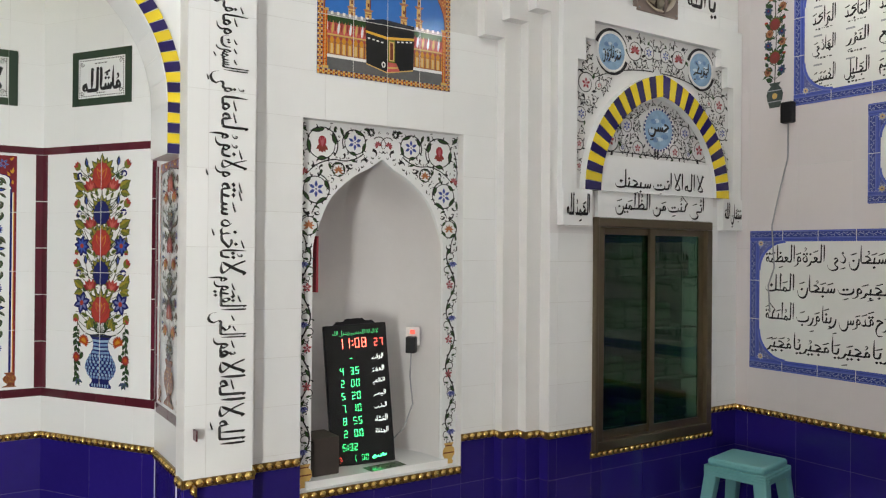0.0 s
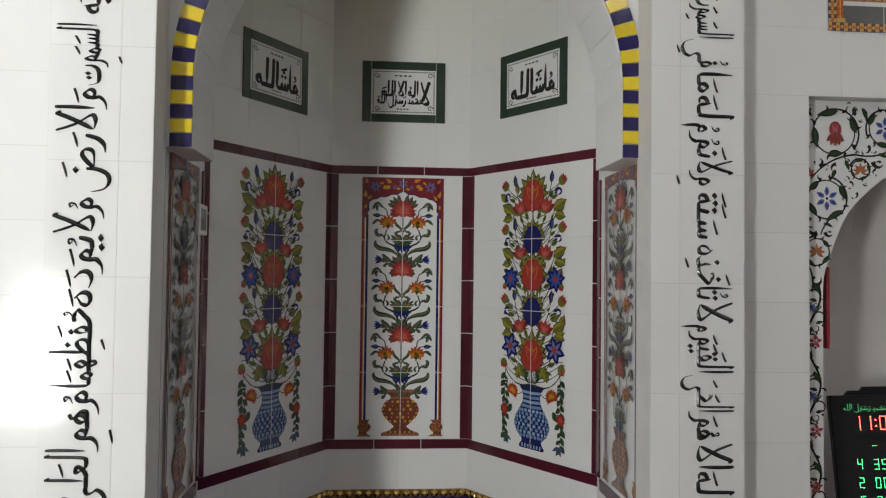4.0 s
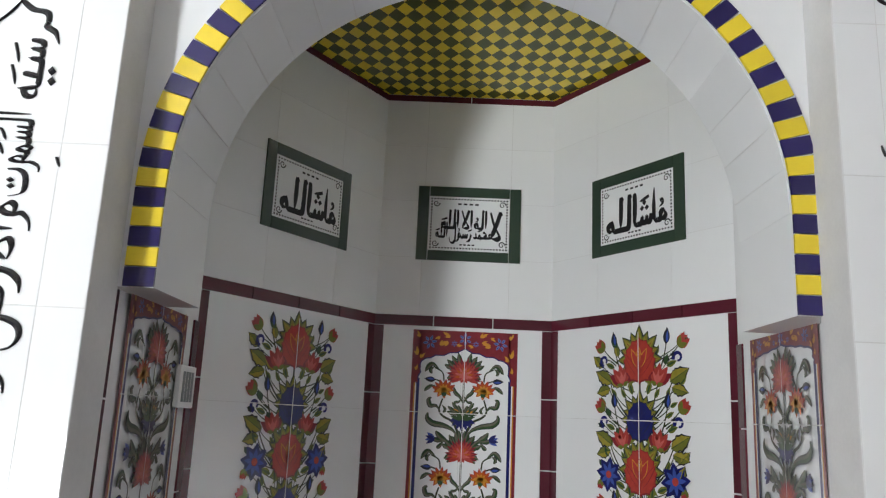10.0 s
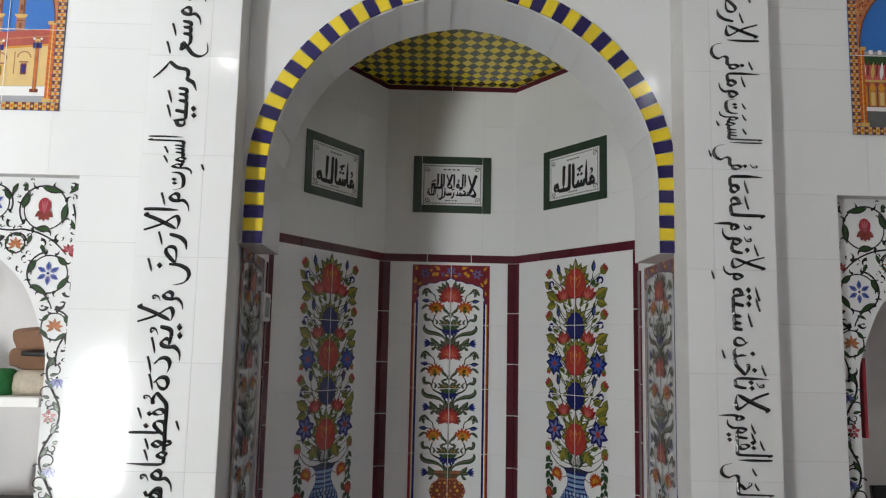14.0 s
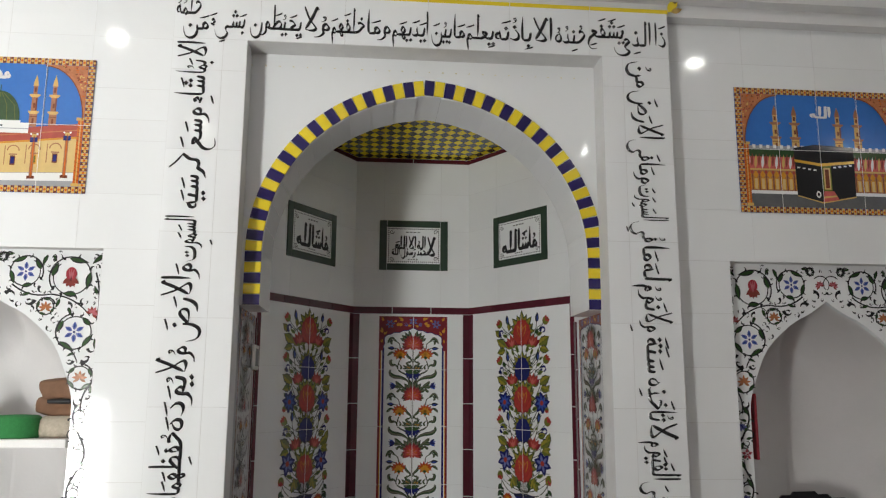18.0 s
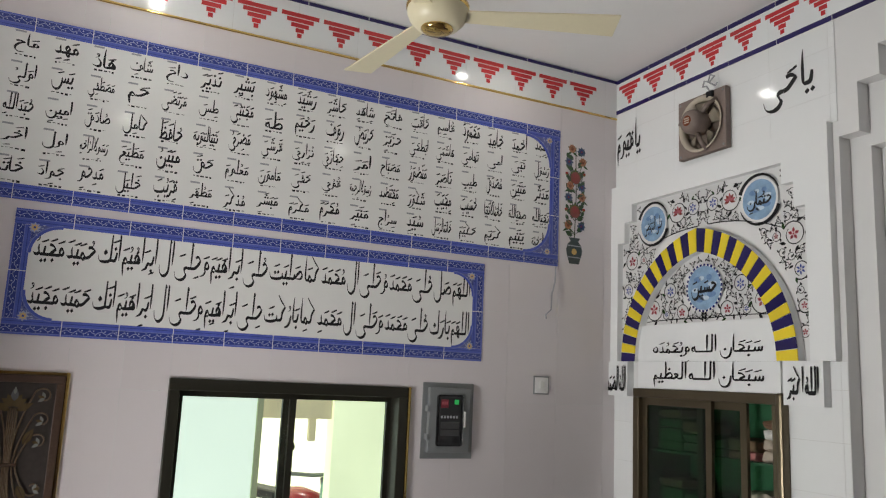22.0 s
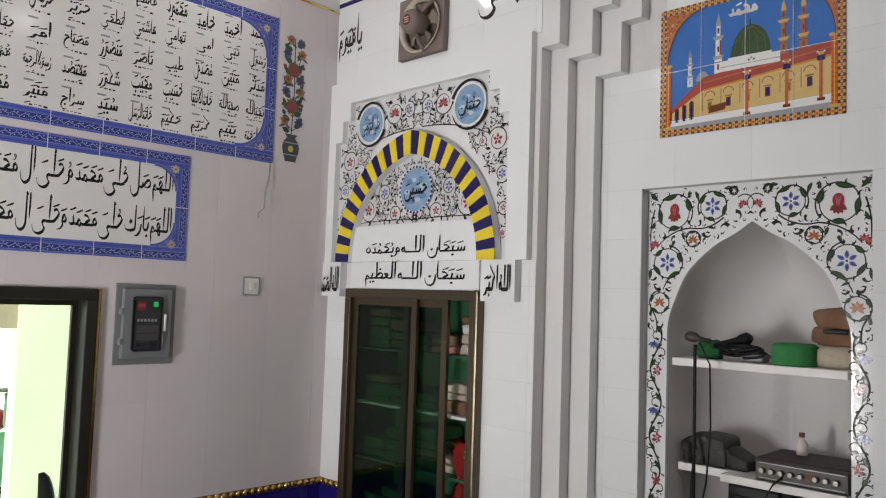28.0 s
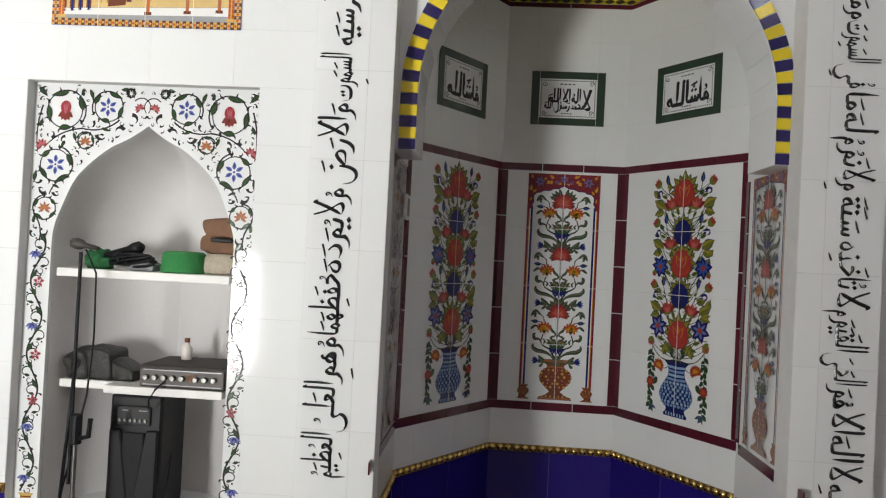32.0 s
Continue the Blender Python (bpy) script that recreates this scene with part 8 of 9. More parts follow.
for u0, u1, d in ((0.04, 0.52 * ww, -0.05), (0.47 * ww, ww - 0.04, -0.08)):
    sash = part("sash", slab(rect(u0, u1, 0.045, wh - 0.045), [rect(u0 + 0.028, u1 - 0.028, 0.08, wh - 0.075)], 0.022), DARK_FRAME, window_1, m=at(0, 0, d))
    pane = part("pane", box_bm(u0 + 0.026, u1 - 0.026, 0.078, wh - 0.073, -0.013, -0.009), CLEAR, sash)
    pane.visible_shadow = False
part("gold_edge", box_bm(ww, ww + 0.014, 0, wh, 0, 0.02, 0.003), GOLD, window_1)

# the yard walls and beam glow by themselves in place of outdoor daylight
YARD_GLOW = mat("glowing_yard_wall", (0.64, 0.72, 0.50), 0.8, vary=0.18, scale=1.3, emit=1.75)
YARD_PALE_GLOW = mat("glowing_pale_wall", (0.64, 0.75, 0.69), 0.8, vary=0.08, scale=0.9, emit=1.6)
YARD_SUN_GLOW = mat("sun_glow_yard_wall", (0.86, 0.84, 0.68), 0.8, vary=0.10, scale=3.0, emit=2.4)
YARD_BEAM_GLOW = mat("yard_beam", (0.55, 0.50, 0.33), 0.8, vary=0.15, scale=4.0, emit=0.9)
tagged(part("backdrop_yard", box_bm(-6.2, -6.05, -1.03, 0.5, -0.3, 3.4), YARD_GLOW), "pale green yard wall outside, glowing in place of daylight", "backdrop", kind="structure")
tagged(part("backdrop_side", box_bm(-6.15, -6.0, -4.6, -1.625, -0.3, 3.4), YARD_PALE_GLOW), "white yard wall outside, glowing in place of daylight", "backdrop", kind="structure")
tagged(part("backdrop_sunlit", box_bm(-7.7, -7.6, -3.0, 1.0, -0.3, 3.4), YARD_SUN_GLOW), "cream wall beyond the yard gap, glowing in place of sunlight", "backdrop", kind="structure")
tagged(part("ground_yard", box_bm(-7.8, LX - 0.22, -5.0, 1.0, -0.3, -0.15), PLASTER), "pale concrete yard floor outside the window", "ground", kind="structure")
pillar = thing("yard_pillar", "pale painted pillar in the yard outside the window", "pillar", Matrix.Translation((-6.03, -1.598, -0.15)))
part("shaft", box_bm(-0.03, 0.03, -0.023, 0.023, 0, 3.3, 0.006), OUTSIDE_WALL, pillar)
beam = thing("yard_beam", "beige beam with a hanging post over the gap in the yard", "beam", Matrix.Translation((-6.12, -1.30, 0)))
part("lintel", box_bm(-0.05, 0.05, -0.265, 0.262, 1.335, 1.75, 0.004), YARD_BEAM_GLOW, beam)
part("hanging_post", box_bm(-0.03, 0.03, 0.100, 0.150, 1.17, 1.335, 0.004), YARD_BEAM_GLOW, beam)
bike = thing("motorcycle", "parked motorcycle with red tank outside the window", "motorcycle", Matrix.Translation((-6.75, -1.10, -0.15)) @ Matrix.Rotation(math.radians(112), 4, "Z"))
for y in (-0.55, 0.55):
    wheel = part("wheel", lathe([(0.20, -0.03), (0.285, -0.035), (0.30, 0.0), (0.285, 0.035), (0.20, 0.03), (0.20, -0.03)], 28), BLACK_PLASTIC, bike, m=Matrix.Translation((0, y, 0.30)) @ Matrix.Rotation(math.pi / 2, 4, "Y"))
part("tank", lathe([(0.02, -0.26), (0.08, -0.2), (0.10, 0.0), (0.08, 0.18), (0.03, 0.24)], 18), mat("red_enamel", (0.30, 0.03, 0.03), 0.25, vary=0.1), bike, m=Matrix.Translation((0, -0.1, 0.82)) @ Matrix.Rotation(math.pi / 2, 4, "X"))
# this plastic glows faintly, standing in for daylight on the motorcycle
MINT = mat("mint_glow_plastic", (0.20, 0.42, 0.34), 0.4, vary=0.15, emit=0.25)
part("headlight_cowl", box_bm(-0.13, 0.13, -0.62, -0.46, 0.78, 1.02, 0.05, 3), MINT, bike)
part("leg_shield", box_bm(-0.15, 0.15, -0.44, -0.36, 0.38, 0.76, 0.04, 3), MINT, bike)
for x in (-0.30, 0.30):
    mirror_stalk = part("mirror_stalk", tube([(x, -0.30, 1.06), (x * 1.1, -0.33, 1.22)], 0.009, 6), GREY_METAL, bike)
    part("mirror_head", lathe([(0.0, -0.012), (0.05, -0.010), (0.055, 0.0), (0.05, 0.010), (0.0, 0.012)], 14), BLACK_PLASTIC, bike, m=Matrix.Translation((x * 1.1, -0.33, 1.26)) @ Matrix.Rotation(math.pi / 2, 4, "X"))
part("saddle", box_bm(-0.11, 0.11, 0.1, 0.65, 0.78, 0.86, 0.03), BLACK_PLASTIC, bike)
part("engine", box_bm(-0.12, 0.12, -0.22, 0.2, 0.28, 0.62, 0.04), GREY_METAL, bike)
part("fork", tube([(0, -0.55, 0.30), (0, -0.42, 0.75), (0, -0.36, 1.02)], 0.025), GREY_METAL, bike)
part("handlebar", tube([(-0.32, -0.28, 1.06), (-0.1, -0.36, 1.04), (0.1, -0.36, 1.04), (0.32, -0.28, 1.06)], 0.016), GREY_METAL, bike)
part("headlight", lathe([(0.02, -0.06), (0.09, 0.0), (0.095, 0.05), (0.085, 0.055)], 18), GREY_METAL, bike, m=Matrix.Translation((0, -0.5, 0.92)) @ Matrix.Rotation(math.pi / 2, 4, "X"))

# carved wooden door leaf beside the window
carved = thing("carved_door", "dark carved wooden double door with relief scrolls and a gilt edge", "door", LW @ at(CARVED[0], 0.0, 0.0))
cw, ch = CARVED[1] - CARVED[0], CARVED[3]
WOOD_LIGHT = mat("worn_carving", (0.135, 0.092, 0.056), 0.4, vary=0.35, scale=30)
part("door_back", box_bm(0, cw, 0, ch, 0, 0.012), mat("black_screen_wood", (0.042, 0.034, 0.030), 0.4, vary=0.3, scale=60), carved)
for u0, u1, v0, v1 in ((0, cw, ch - 0.03, ch), (0, 0.03, 0, ch - 0.03), (cw - 0.03, cw, 0, ch - 0.03), (cw / 2 - 0.03, cw / 2 + 0.03, 0, ch - 0.03)):
    part("door_rail", box_bm(u0, u1, v0, v1, 0.012, 0.026, 0.004), DARK_WOOD, carved)
CARVED_SLATE = mat("dusty_slate_paint", (0.10, 0.105, 0.11), 0.5, vary=0.3, scale=40)
WOOD_BROWN = mat("brown_stained_wood", (0.10, 0.042, 0.018), 0.4, vary=0.35, scale=14)
part("centre_stile", box_bm(cw / 2 - 0.045, cw / 2 + 0.045, 0, ch - 0.03, 0.014, 0.028, 0.006), WOOD_BROWN, carved)
LEAF_OLIVE = mat("tarnished_leaf", (0.105, 0.075, 0.032), 0.45, metal=0.3, vary=0.35, scale=40)
BUD_PALE = mat("pale_painted_bud", (0.20, 0.22, 0.20), 0.5, vary=0.3, scale=40)
for c in (cw * 0.252, cw * 0.748):
    for block in range(2):
        waist = ch - 0.335 - block * 0.62
        part("waist_band", box_bm(c - 0.034, c + 0.034, waist - 0.006, waist + 0.006, 0.012, 0.028, 0.003), DARK_WOOD, carved)
        for side in (-1, 1):
            for up in (-1, 1):
                for rise, reach, r, foot in ((0.255, 0.098, 0.036, 0.008), (0.165, 0.100, 0.034, 0.018), (0.085, 0.096, 0.034, 0.028)):
                    root, tip = (c + side * foot, waist), (c + side * (reach - r), waist + up * rise)
                    bend = curve2(root, tip, (0.10 if up > 0 else -0.10) * side, 8)
                    curl = spiral(c + side * reach, waist + up * rise, r, r * 0.30, 180 if side > 0 else 0, -0.9 * side * up, 14)
                    part("carved_scroll", tube([(x, y, 0.022) for x, y in bend + curl[1:]], 0.0032, 6), WOOD_LIGHT, carved)
                    part("carved_bud", art([(petal(0, 0, 90 + up * side * (20 + 50 * k), 0.026, 0.013), BUD_PALE if k != 1 else LEAF_OLIVE, k) for k in range(3)]), None, carved, m=at(c + side * (reach + 0.004), waist + up * rise - 0.008, 0.026))
                part("carved_leaf", art([(petal(0, 0, 90 - side * 28 if up > 0 else 270 + side * 28, 0.066, 0.030), LEAF_OLIVE, 0), (petal(0, 0, 90 - side * 28 if up > 0 else 270 + side * 28, 0.060, 0.004), DARK_WOOD, 1)]), None, carved, m=at(c + side * 0.046, waist + up * 0.075, 0.0275))
                part("carved_leaf", art([(petal(0, 0, 90 - side * 62 if up > 0 else 270 + side * 62, 0.060, 0.026), LEAF_OLIVE, 0)]), None, carved, m=at(c + side * 0.012, waist + up * 0.200, 0.0275))
        for k in range(-2, 3):
            part("carved_stem", tube([(c + 0.007 * k, waist - 0.20, 0.021), (c + 0.005 * k, waist - 0.05, 0.021), (c + 0.005 * k, waist + 0.05, 0.021), (c + 0.008 * k, waist + 0.21, 0.021)], 0.0030, 6), WOOD_LIGHT, carved)
        part("carved_flower", art([(petal(0, 0, a, 0.052, 0.026), LEAF_OLIVE, k % 2) for k, a in enumerate((35, 62, 118, 145))] + [(petal(0, 0.02, 90, 0.052, 0.026), CARVED_SLATE, 2), (petal(0, 0.045, 90, 0.03, 0.010), BUD_PALE, 3)]), None, carved, m=at(c, waist + 0.215, 0.029))
part("gilt_edge", box_bm(cw, cw + 0.014, 0, ch + 0.012, 0, 0.018, 0.003), GOLD, carved)
part("gilt_edge", box_bm(0, cw, ch, ch + 0.012, 0, 0.018, 0.003), GOLD_DARK, carved)

P_SMOKE = mat("smoke_grey_plastic", (0.055, 0.056, 0.058), 0.4, vary=0.2, scale=30)
meter = thing("meter_box", "grey steel electricity meter box with a dark window", "meter box", LW @ at(-1.225, 1.47, 0.004))
part("back_plate", box_bm(-0.137, 0.137, -0.178, 0.178, 0, 0.006, 0.002), GREY_METAL, meter)
part("door_panel", box_bm(-0.112, 0.112, -0.150, 0.155, 0.006, 0.03, 0.005), GREY_METAL, meter)
part("meter_window", box_bm(-0.072, 0.068, -0.118, 0.122, 0.028, 0.034, 0.012), mat("smoked_window", (0.030, 0.031, 0.033), 0.16, vary=0.3, scale=18), meter)
part("red_display", box_bm(-0.052, -0.012, 0.06, 0.10, 0.0345, 0.0365, 0.001), mat("red_display", (0.16, 0.012, 0.025), 0.3, emit=0.12), meter)
part("display_digits", art([(rect(-0.047 + 0.011 * k, -0.040 + 0.011 * k, 0.076, 0.090), P_ROSEPINK) for k in range(3)]), None, meter, m=at(0, 0, 0.0368))
part("green_lamp", box_bm(0.02, 0.042, 0.078, 0.10, 0.0345, 0.0375, 0.003), mat("green_lamp", (0.02, 0.42, 0.10), 0.3, emit=0.55), meter)
part("terminal_block", art([(rect(-0.05 + k * 0.016, -0.04 + k * 0.016, 0.012, 0.024), P_GREY) for k in range(6)] + [(rect(-0.05, 0.05, -0.07, -0.004), P_SMOKE), (rect(-0.05, 0.05, -0.040, -0.037), BLACK_PLASTIC, 1), (rect(0.015, 0.045, -0.10, -0.075), BLACK_PLASTIC, 1), (rect(-0.05, -0.03, -0.10, -0.085), BLACK_PLASTIC, 1)]), None, meter, m=at(0, 0, 0.0346))
part("latch", box_bm(0.072, 0.082, -0.03, 0.045, 0.03, 0.042, 0.003), PLASTER, meter)
for v in (-0.075, 0.055):
    part("hinge", box_bm(-0.122, -0.108, v - 0.014, v + 0.014, 0.006, 0.034, 0.003), GREY_METAL, meter)

switch = thing("light_switch", "small framed white wall switch with a dark edge", "switch", LW @ at(-0.695, 1.657, 0.004))
part("switch_plate", box_bm(-0.046, 0.046, -0.046, 0.046, 0, 0.008, 0.003), GREY_METAL, switch)
part("switch_face", box_bm(-0.040, 0.040, -0.040, 0.040, 0.007, 0.011, 0.002), PLASTER, switch)
part("rocker", box_bm(-0.012, 0.012, -0.018, 0.018, 0.010, 0.016, 0.002), P_WHITE, switch)
loose = thing("loose_wire", "thin grey wire hanging from the tile wall", "wire", LW)
part("wire", tube([(-0.62, 2.28, 0.012), (-0.63, 2.20, 0.02), (-0.655, 2.13, 0.03), (-0.66, 2.05, 0.035), (-0.69, 2.02, 0.03), (-0.685, 2.0, 0.028)], 0.004, 6), P_GREY, loose)
adapter = thing("power_adapter", "black plug adapter high on the tiled wall with a grey cable", "adapter", RW @ at(0.555, 2.31, 0.004))
part("adapter_body", box_bm(-0.035, 0.035, -0.06, 0.055, 0.0, 0.045, 0.008), BLACK_PLASTIC, adapter)
part("cable", tube([(0.0, -0.06, 0.02), (-0.005, -0.25, 0.015), (-0.06, -0.45, 0.012), (-0.10, -0.62, 0.012), (-0.085, -0.85, 0.01), (-0.12, -0.95, 0.012), (-0.11, -1.10, 0.01)], 0.004, 6), P_GREY, adapter)

# ---- wall behind: doors and niche ----
part("niche_edge", slab(rect(BNICHE[0] - 0.012, BNICHE[1] + 0.012, BNICHE[2] - 0.012, BNICHE[3] + 0.012), [rect(*BNICHE)], 0.004), GOLD, wall_back, m=BW @ at(0, 0, 0.005))
# white strip added in place of sunlight on the edge of the door head
part("door_head", box_bm(-3.12, -2.36, BY - 0.02, BY + 0.008, 1.656, 1.675, 0.003), PLASTER, wall_back)
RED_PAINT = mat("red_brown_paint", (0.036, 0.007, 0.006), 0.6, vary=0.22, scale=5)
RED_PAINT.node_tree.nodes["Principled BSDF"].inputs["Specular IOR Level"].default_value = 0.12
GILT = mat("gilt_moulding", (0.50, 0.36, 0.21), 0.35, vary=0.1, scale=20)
red_door = thing("door_1", "open red-brown door leaf with cream cusped arch mouldings", "door", plane((-3.10, -3.90, 0), (0, 1)), kind="structure")
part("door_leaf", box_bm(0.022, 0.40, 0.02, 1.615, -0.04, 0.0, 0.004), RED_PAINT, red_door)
part("door_edge", box_bm(0.004, 0.021, 0.02, 1.60, -0.04, -0.004, 0.003), PLASTER, red_door, "pale worn edge of the door leaf")


def cusp(u0, u1, v0, v1, flip):
    half = [(0, 0), (0.02, 0.18), (0.08, 0.28), (0.2, 0.40), (0.24, 0.45), (0.18, 0.54), (0.19, 0.66), (0.32, 0.76), (0.38, 0.80), (0.42, 0.86), (0.66, 0.93), (0.74, 0.94), (0.82, 1.0), (1.0, 1.0), (1.0, 0), (0, 0)]
    pts = [((u1 - (u1 - u0) * x) if flip else (u0 + (u1 - u0) * x), v0 + (v1 - v0) * y) for x, y in half]
    return pts


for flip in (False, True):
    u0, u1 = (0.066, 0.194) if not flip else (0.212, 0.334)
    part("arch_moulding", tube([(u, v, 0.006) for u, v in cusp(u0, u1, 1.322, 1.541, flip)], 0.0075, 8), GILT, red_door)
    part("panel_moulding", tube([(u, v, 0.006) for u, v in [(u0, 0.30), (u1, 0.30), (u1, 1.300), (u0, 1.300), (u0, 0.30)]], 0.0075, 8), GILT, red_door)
# near black without reflection: the doorway's shade is put into the wood colour
SHADE_BLACK_WOOD = mat("shade_black_wood", (0.003, 0.003, 0.003), 0.8, vary=0.3, scale=10)
SHADE_BLACK_WOOD.node_tree.nodes["Principled BSDF"].inputs["IOR"].default_value = 1.02
dark_door = thing("door_2", "folded-open door leaf, coloured near black for the doorway's shade", "door", plane((-3.088, -4.25, 0), (0, 1)), kind="structure")
part("door_leaf", box_bm(0, 0.26, 0.01, 1.645, -0.035, 0.0, 0.004), SHADE_BLACK_WOOD, dark_door)
part("door_jamb", box_bm(0.265, 0.305, 0.0, 1.655, -0.05, 0.006, 0.003), SHADE_BLACK_WOOD, dark_door)
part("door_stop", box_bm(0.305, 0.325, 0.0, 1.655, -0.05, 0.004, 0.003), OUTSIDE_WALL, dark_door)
part("door_casing", box_bm(0.325, 0.352, 0.0, 1.655, -0.05, 0.008, 0.003), SHADE_BLACK_WOOD, dark_door)
part("bolt", tube([(0.23, 1.15, 0.008), (0.23, 1.40, 0.008)], 0.006), SHADE_BLACK_WOOD, dark_door)
# added wall, out of view, whose glow replaces daylight past the doorway
tagged(part("backdrop_back", box_bm(-4.5, 0.5, -6.6, -6.5, -0.3, 3.6), YARD_PALE_GLOW), "unseen glowing pale wall added beyond the doorways behind", "backdrop", kind="structure")
tagged(part("ground_back", box_bm(-4.6, 4.6, -6.6, BY - 0.3, -0.3, -0.15), PLASTER), "pale concrete ground beyond the doorways", "ground", kind="structure")

# ---- ceiling ----
CREAM = mat("cream_enamel", (0.70, 0.64, 0.45), 0.35, vary=0.06, scale=8)
fan = thing("ceiling_fan", "cream three-bladed ceiling fan with a brass cap, at rest", "fan", Matrix.Translation((-2.765, -1.84, 2.96)))
part("motor", lathe([(0.03, -0.045), (0.075, -0.04), (0.10, -0.015), (0.112, 0.015), (0.11, 0.045), (0.08, 0.075), (0.03, 0.085)], 32), CREAM, fan)
part("brass_cap", lathe([(0.012, -0.062), (0.045, -0.058), (0.06, -0.046), (0.058, -0.040)], 24), GOLD, fan, "brass bottom cap")
part("brass_ring", lathe([(0.108, 0.030), (0.116, 0.034), (0.116, 0.046), (0.106, 0.050)], 32), GOLD, fan)
part("down_rod", cyl_bm(0.012, 0.012, 0.08, 0.40, 12), CREAM, fan)
part("canopy", lathe([(0.02, 0.34), (0.06, 0.37), (0.065, 0.45)], 20), CREAM, fan)
for k in range(3):
    a = 186 + 120 * k
    bm = box_bm(0.09, 0.66, -0.062, 0.062, -0.004, 0.004, 0.003)
    for v in bm.verts:
        f = (v.co.x - 0.09) / 0.57
        v.co.y *= 0.55 + 0.5 * f
        v.co.z += -0.14 * v.co.y
    part("blade", bm, CREAM, fan, m=Matrix.Rotation(radians(a), 4, "Z") @ Matrix.Translation((0, 0, 0.01)))
LED_GLOW = mat("led_diffuser", (1.0, 0.98, 0.95), 0.4, vary=0, emit=6.0)
for lx, ly in LED:
    led = thing("led_downlight", "small round white recessed ceiling downlight, switched on", "ceiling light", Matrix.Translation((lx, ly, CZ)), "ceiling downlights")
    part("light_rim", lathe([(0.046, -0.001), (0.062, -0.001), (0.060, -0.009), (0.046, -0.011)], 28), P_WHITE, led)
    part("light_disc", cyl_bm(0.044, 0.044, -0.006, -0.002, 24), LED_GLOW, led)

# ---- exhaust fans over the cupboards ----
FAN_PLATE = mat("dusty_brown_steel", (0.19, 0.145, 0.125), 0.55, vary=0.25, scale=16, bump=0.1, bump_scale=60)
FAN_CREAM = mat("aged_cream_enamel", (0.50, 0.44, 0.35), 0.45, vary=0.2, scale=12)
FAN_HOLE_SHADE = mat("fan_shade", (0.15, 0.115, 0.095), 0.7, vary=0.2, scale=20)
for s in (-1, 1):
    hx = -3.075 if s < 0 else 3.05
    vent_fan = thing("exhaust_fan", "dusty brown square exhaust fan with cream blades above the cupboard", "exhaust fan", q(FY - 0.006) @ at(hx, 2.945, 0.0), "exhaust fans")
    # dark plate stands in for the shaded hole, which the wall doesn't have
    part("back_plate", box_bm(-0.15, 0.15, -0.145, 0.145, 0, 0.006), FAN_HOLE_SHADE, vent_fan)
    part("square_frame", slab(rect(-0.155, 0.155, -0.15, 0.15), [disc(0, 0, 0.128, 36)], 0.03), FAN_PLATE, vent_fan, m=at(0, 0, 0.036))
    part("inlet_ring", lathe([(0.120, 0.010), (0.128, 0.034), (0.140, 0.048), (0.136, 0.052), (0.122, 0.040), (0.114, 0.012), (0.120, 0.010)], 36, False), FAN_CREAM, vent_fan)
    for k in range(5):
        bm = bmesh.new()
        rows = []
        for i in range(6):
            r = 0.03 + 0.084 * i / 5
            rows.append([bm.verts.new((r * math.cos(a), r * math.sin(a), 0.018 + 0.030 * (j / 5 - 0.5) + 0.004 * math.sin(math.pi * j / 5))) for j, a in enumerate((-0.36 + 0.72 * jj / 5) * (0.75 + 0.35 * i / 5) for jj in range(6))])
        for ra, rb in zip(rows, rows[1:]):
            for j in range(5):
                bm.faces.new((ra[j], rb[j], rb[j + 1], ra[j + 1])).smooth = True
        bmesh.ops.solidify(bm, geom=bm.faces[:], thickness=0.002)
        part("fan_blade", bm, FAN_CREAM, vent_fan, "broad cream fan blade", m=Matrix.Translation((0, 0, 0.012)) @ Matrix.Rotation(radians(72 * k + 14), 4, "Z"))
    motor = part("motor", lathe([(0.02, 0.02), (0.052, 0.026), (0.060, 0.045), (0.060, 0.105), (0.052, 0.122), (0.030, 0.130)], 28), FAN_PLATE, vent_fan, "rounded motor housing")
    part("motor_badge", cyl_bm(0.026, 0.026, 0.129, 0.132, 20), P_BROWN, motor)
    for k in range(3):
        part("badge_bar", box_bm(-0.016, 0.016, -0.013 + 0.011 * k, -0.009 + 0.011 * k, 0.1315, 0.1335), FAN_CREAM, motor)
    for a in (45, 165, 285):
        c0, s0 = math.cos(radians(a)), math.sin(radians(a))
        part("motor_arm", tube([(0.055 * c0, 0.055 * s0, 0.075), (0.10 * c0, 0.10 * s0, 0.070), (0.145 * c0, 0.14 * s0, 0.040)], 0.011, 8), FAN_PLATE, vent_fan)
    for u in (-0.14, 0.14):
        for v in (-0.135, 0.135):
            part("screw", cyl_bm(0.006, 0.005, 0.035, 0.040, 10), GREY_METAL, vent_fan, m=at(u, v))
    part("cable_clip", box_bm(0.045, 0.085, 0.118, 0.148, 0.034, 0.052, 0.004), BLACK_PLASTIC, vent_fan)
    part("loose_cable", tube([(0.065, 0.145, 0.045), (0.05, 0.175, 0.05), (0.015, 0.185, 0.04), (0.035, 0.205, 0.05), (0.075, 0.190, 0.055), (0.095, 0.215, 0.045), (0.06, 0.235, 0.035), (0.04, 0.205, 0.03), (0.085, 0.172, 0.03), (0.10, 0.185, 0.03)], 0.004, 6), P_GREY, vent_fan)

# ---- things in the left wall niche ----
SHELF = mat("white_shelf_board", (0.78, 0.77, 0.75), 0.45, vary=0.04, scale=10)
nx = NICHE_C[0]
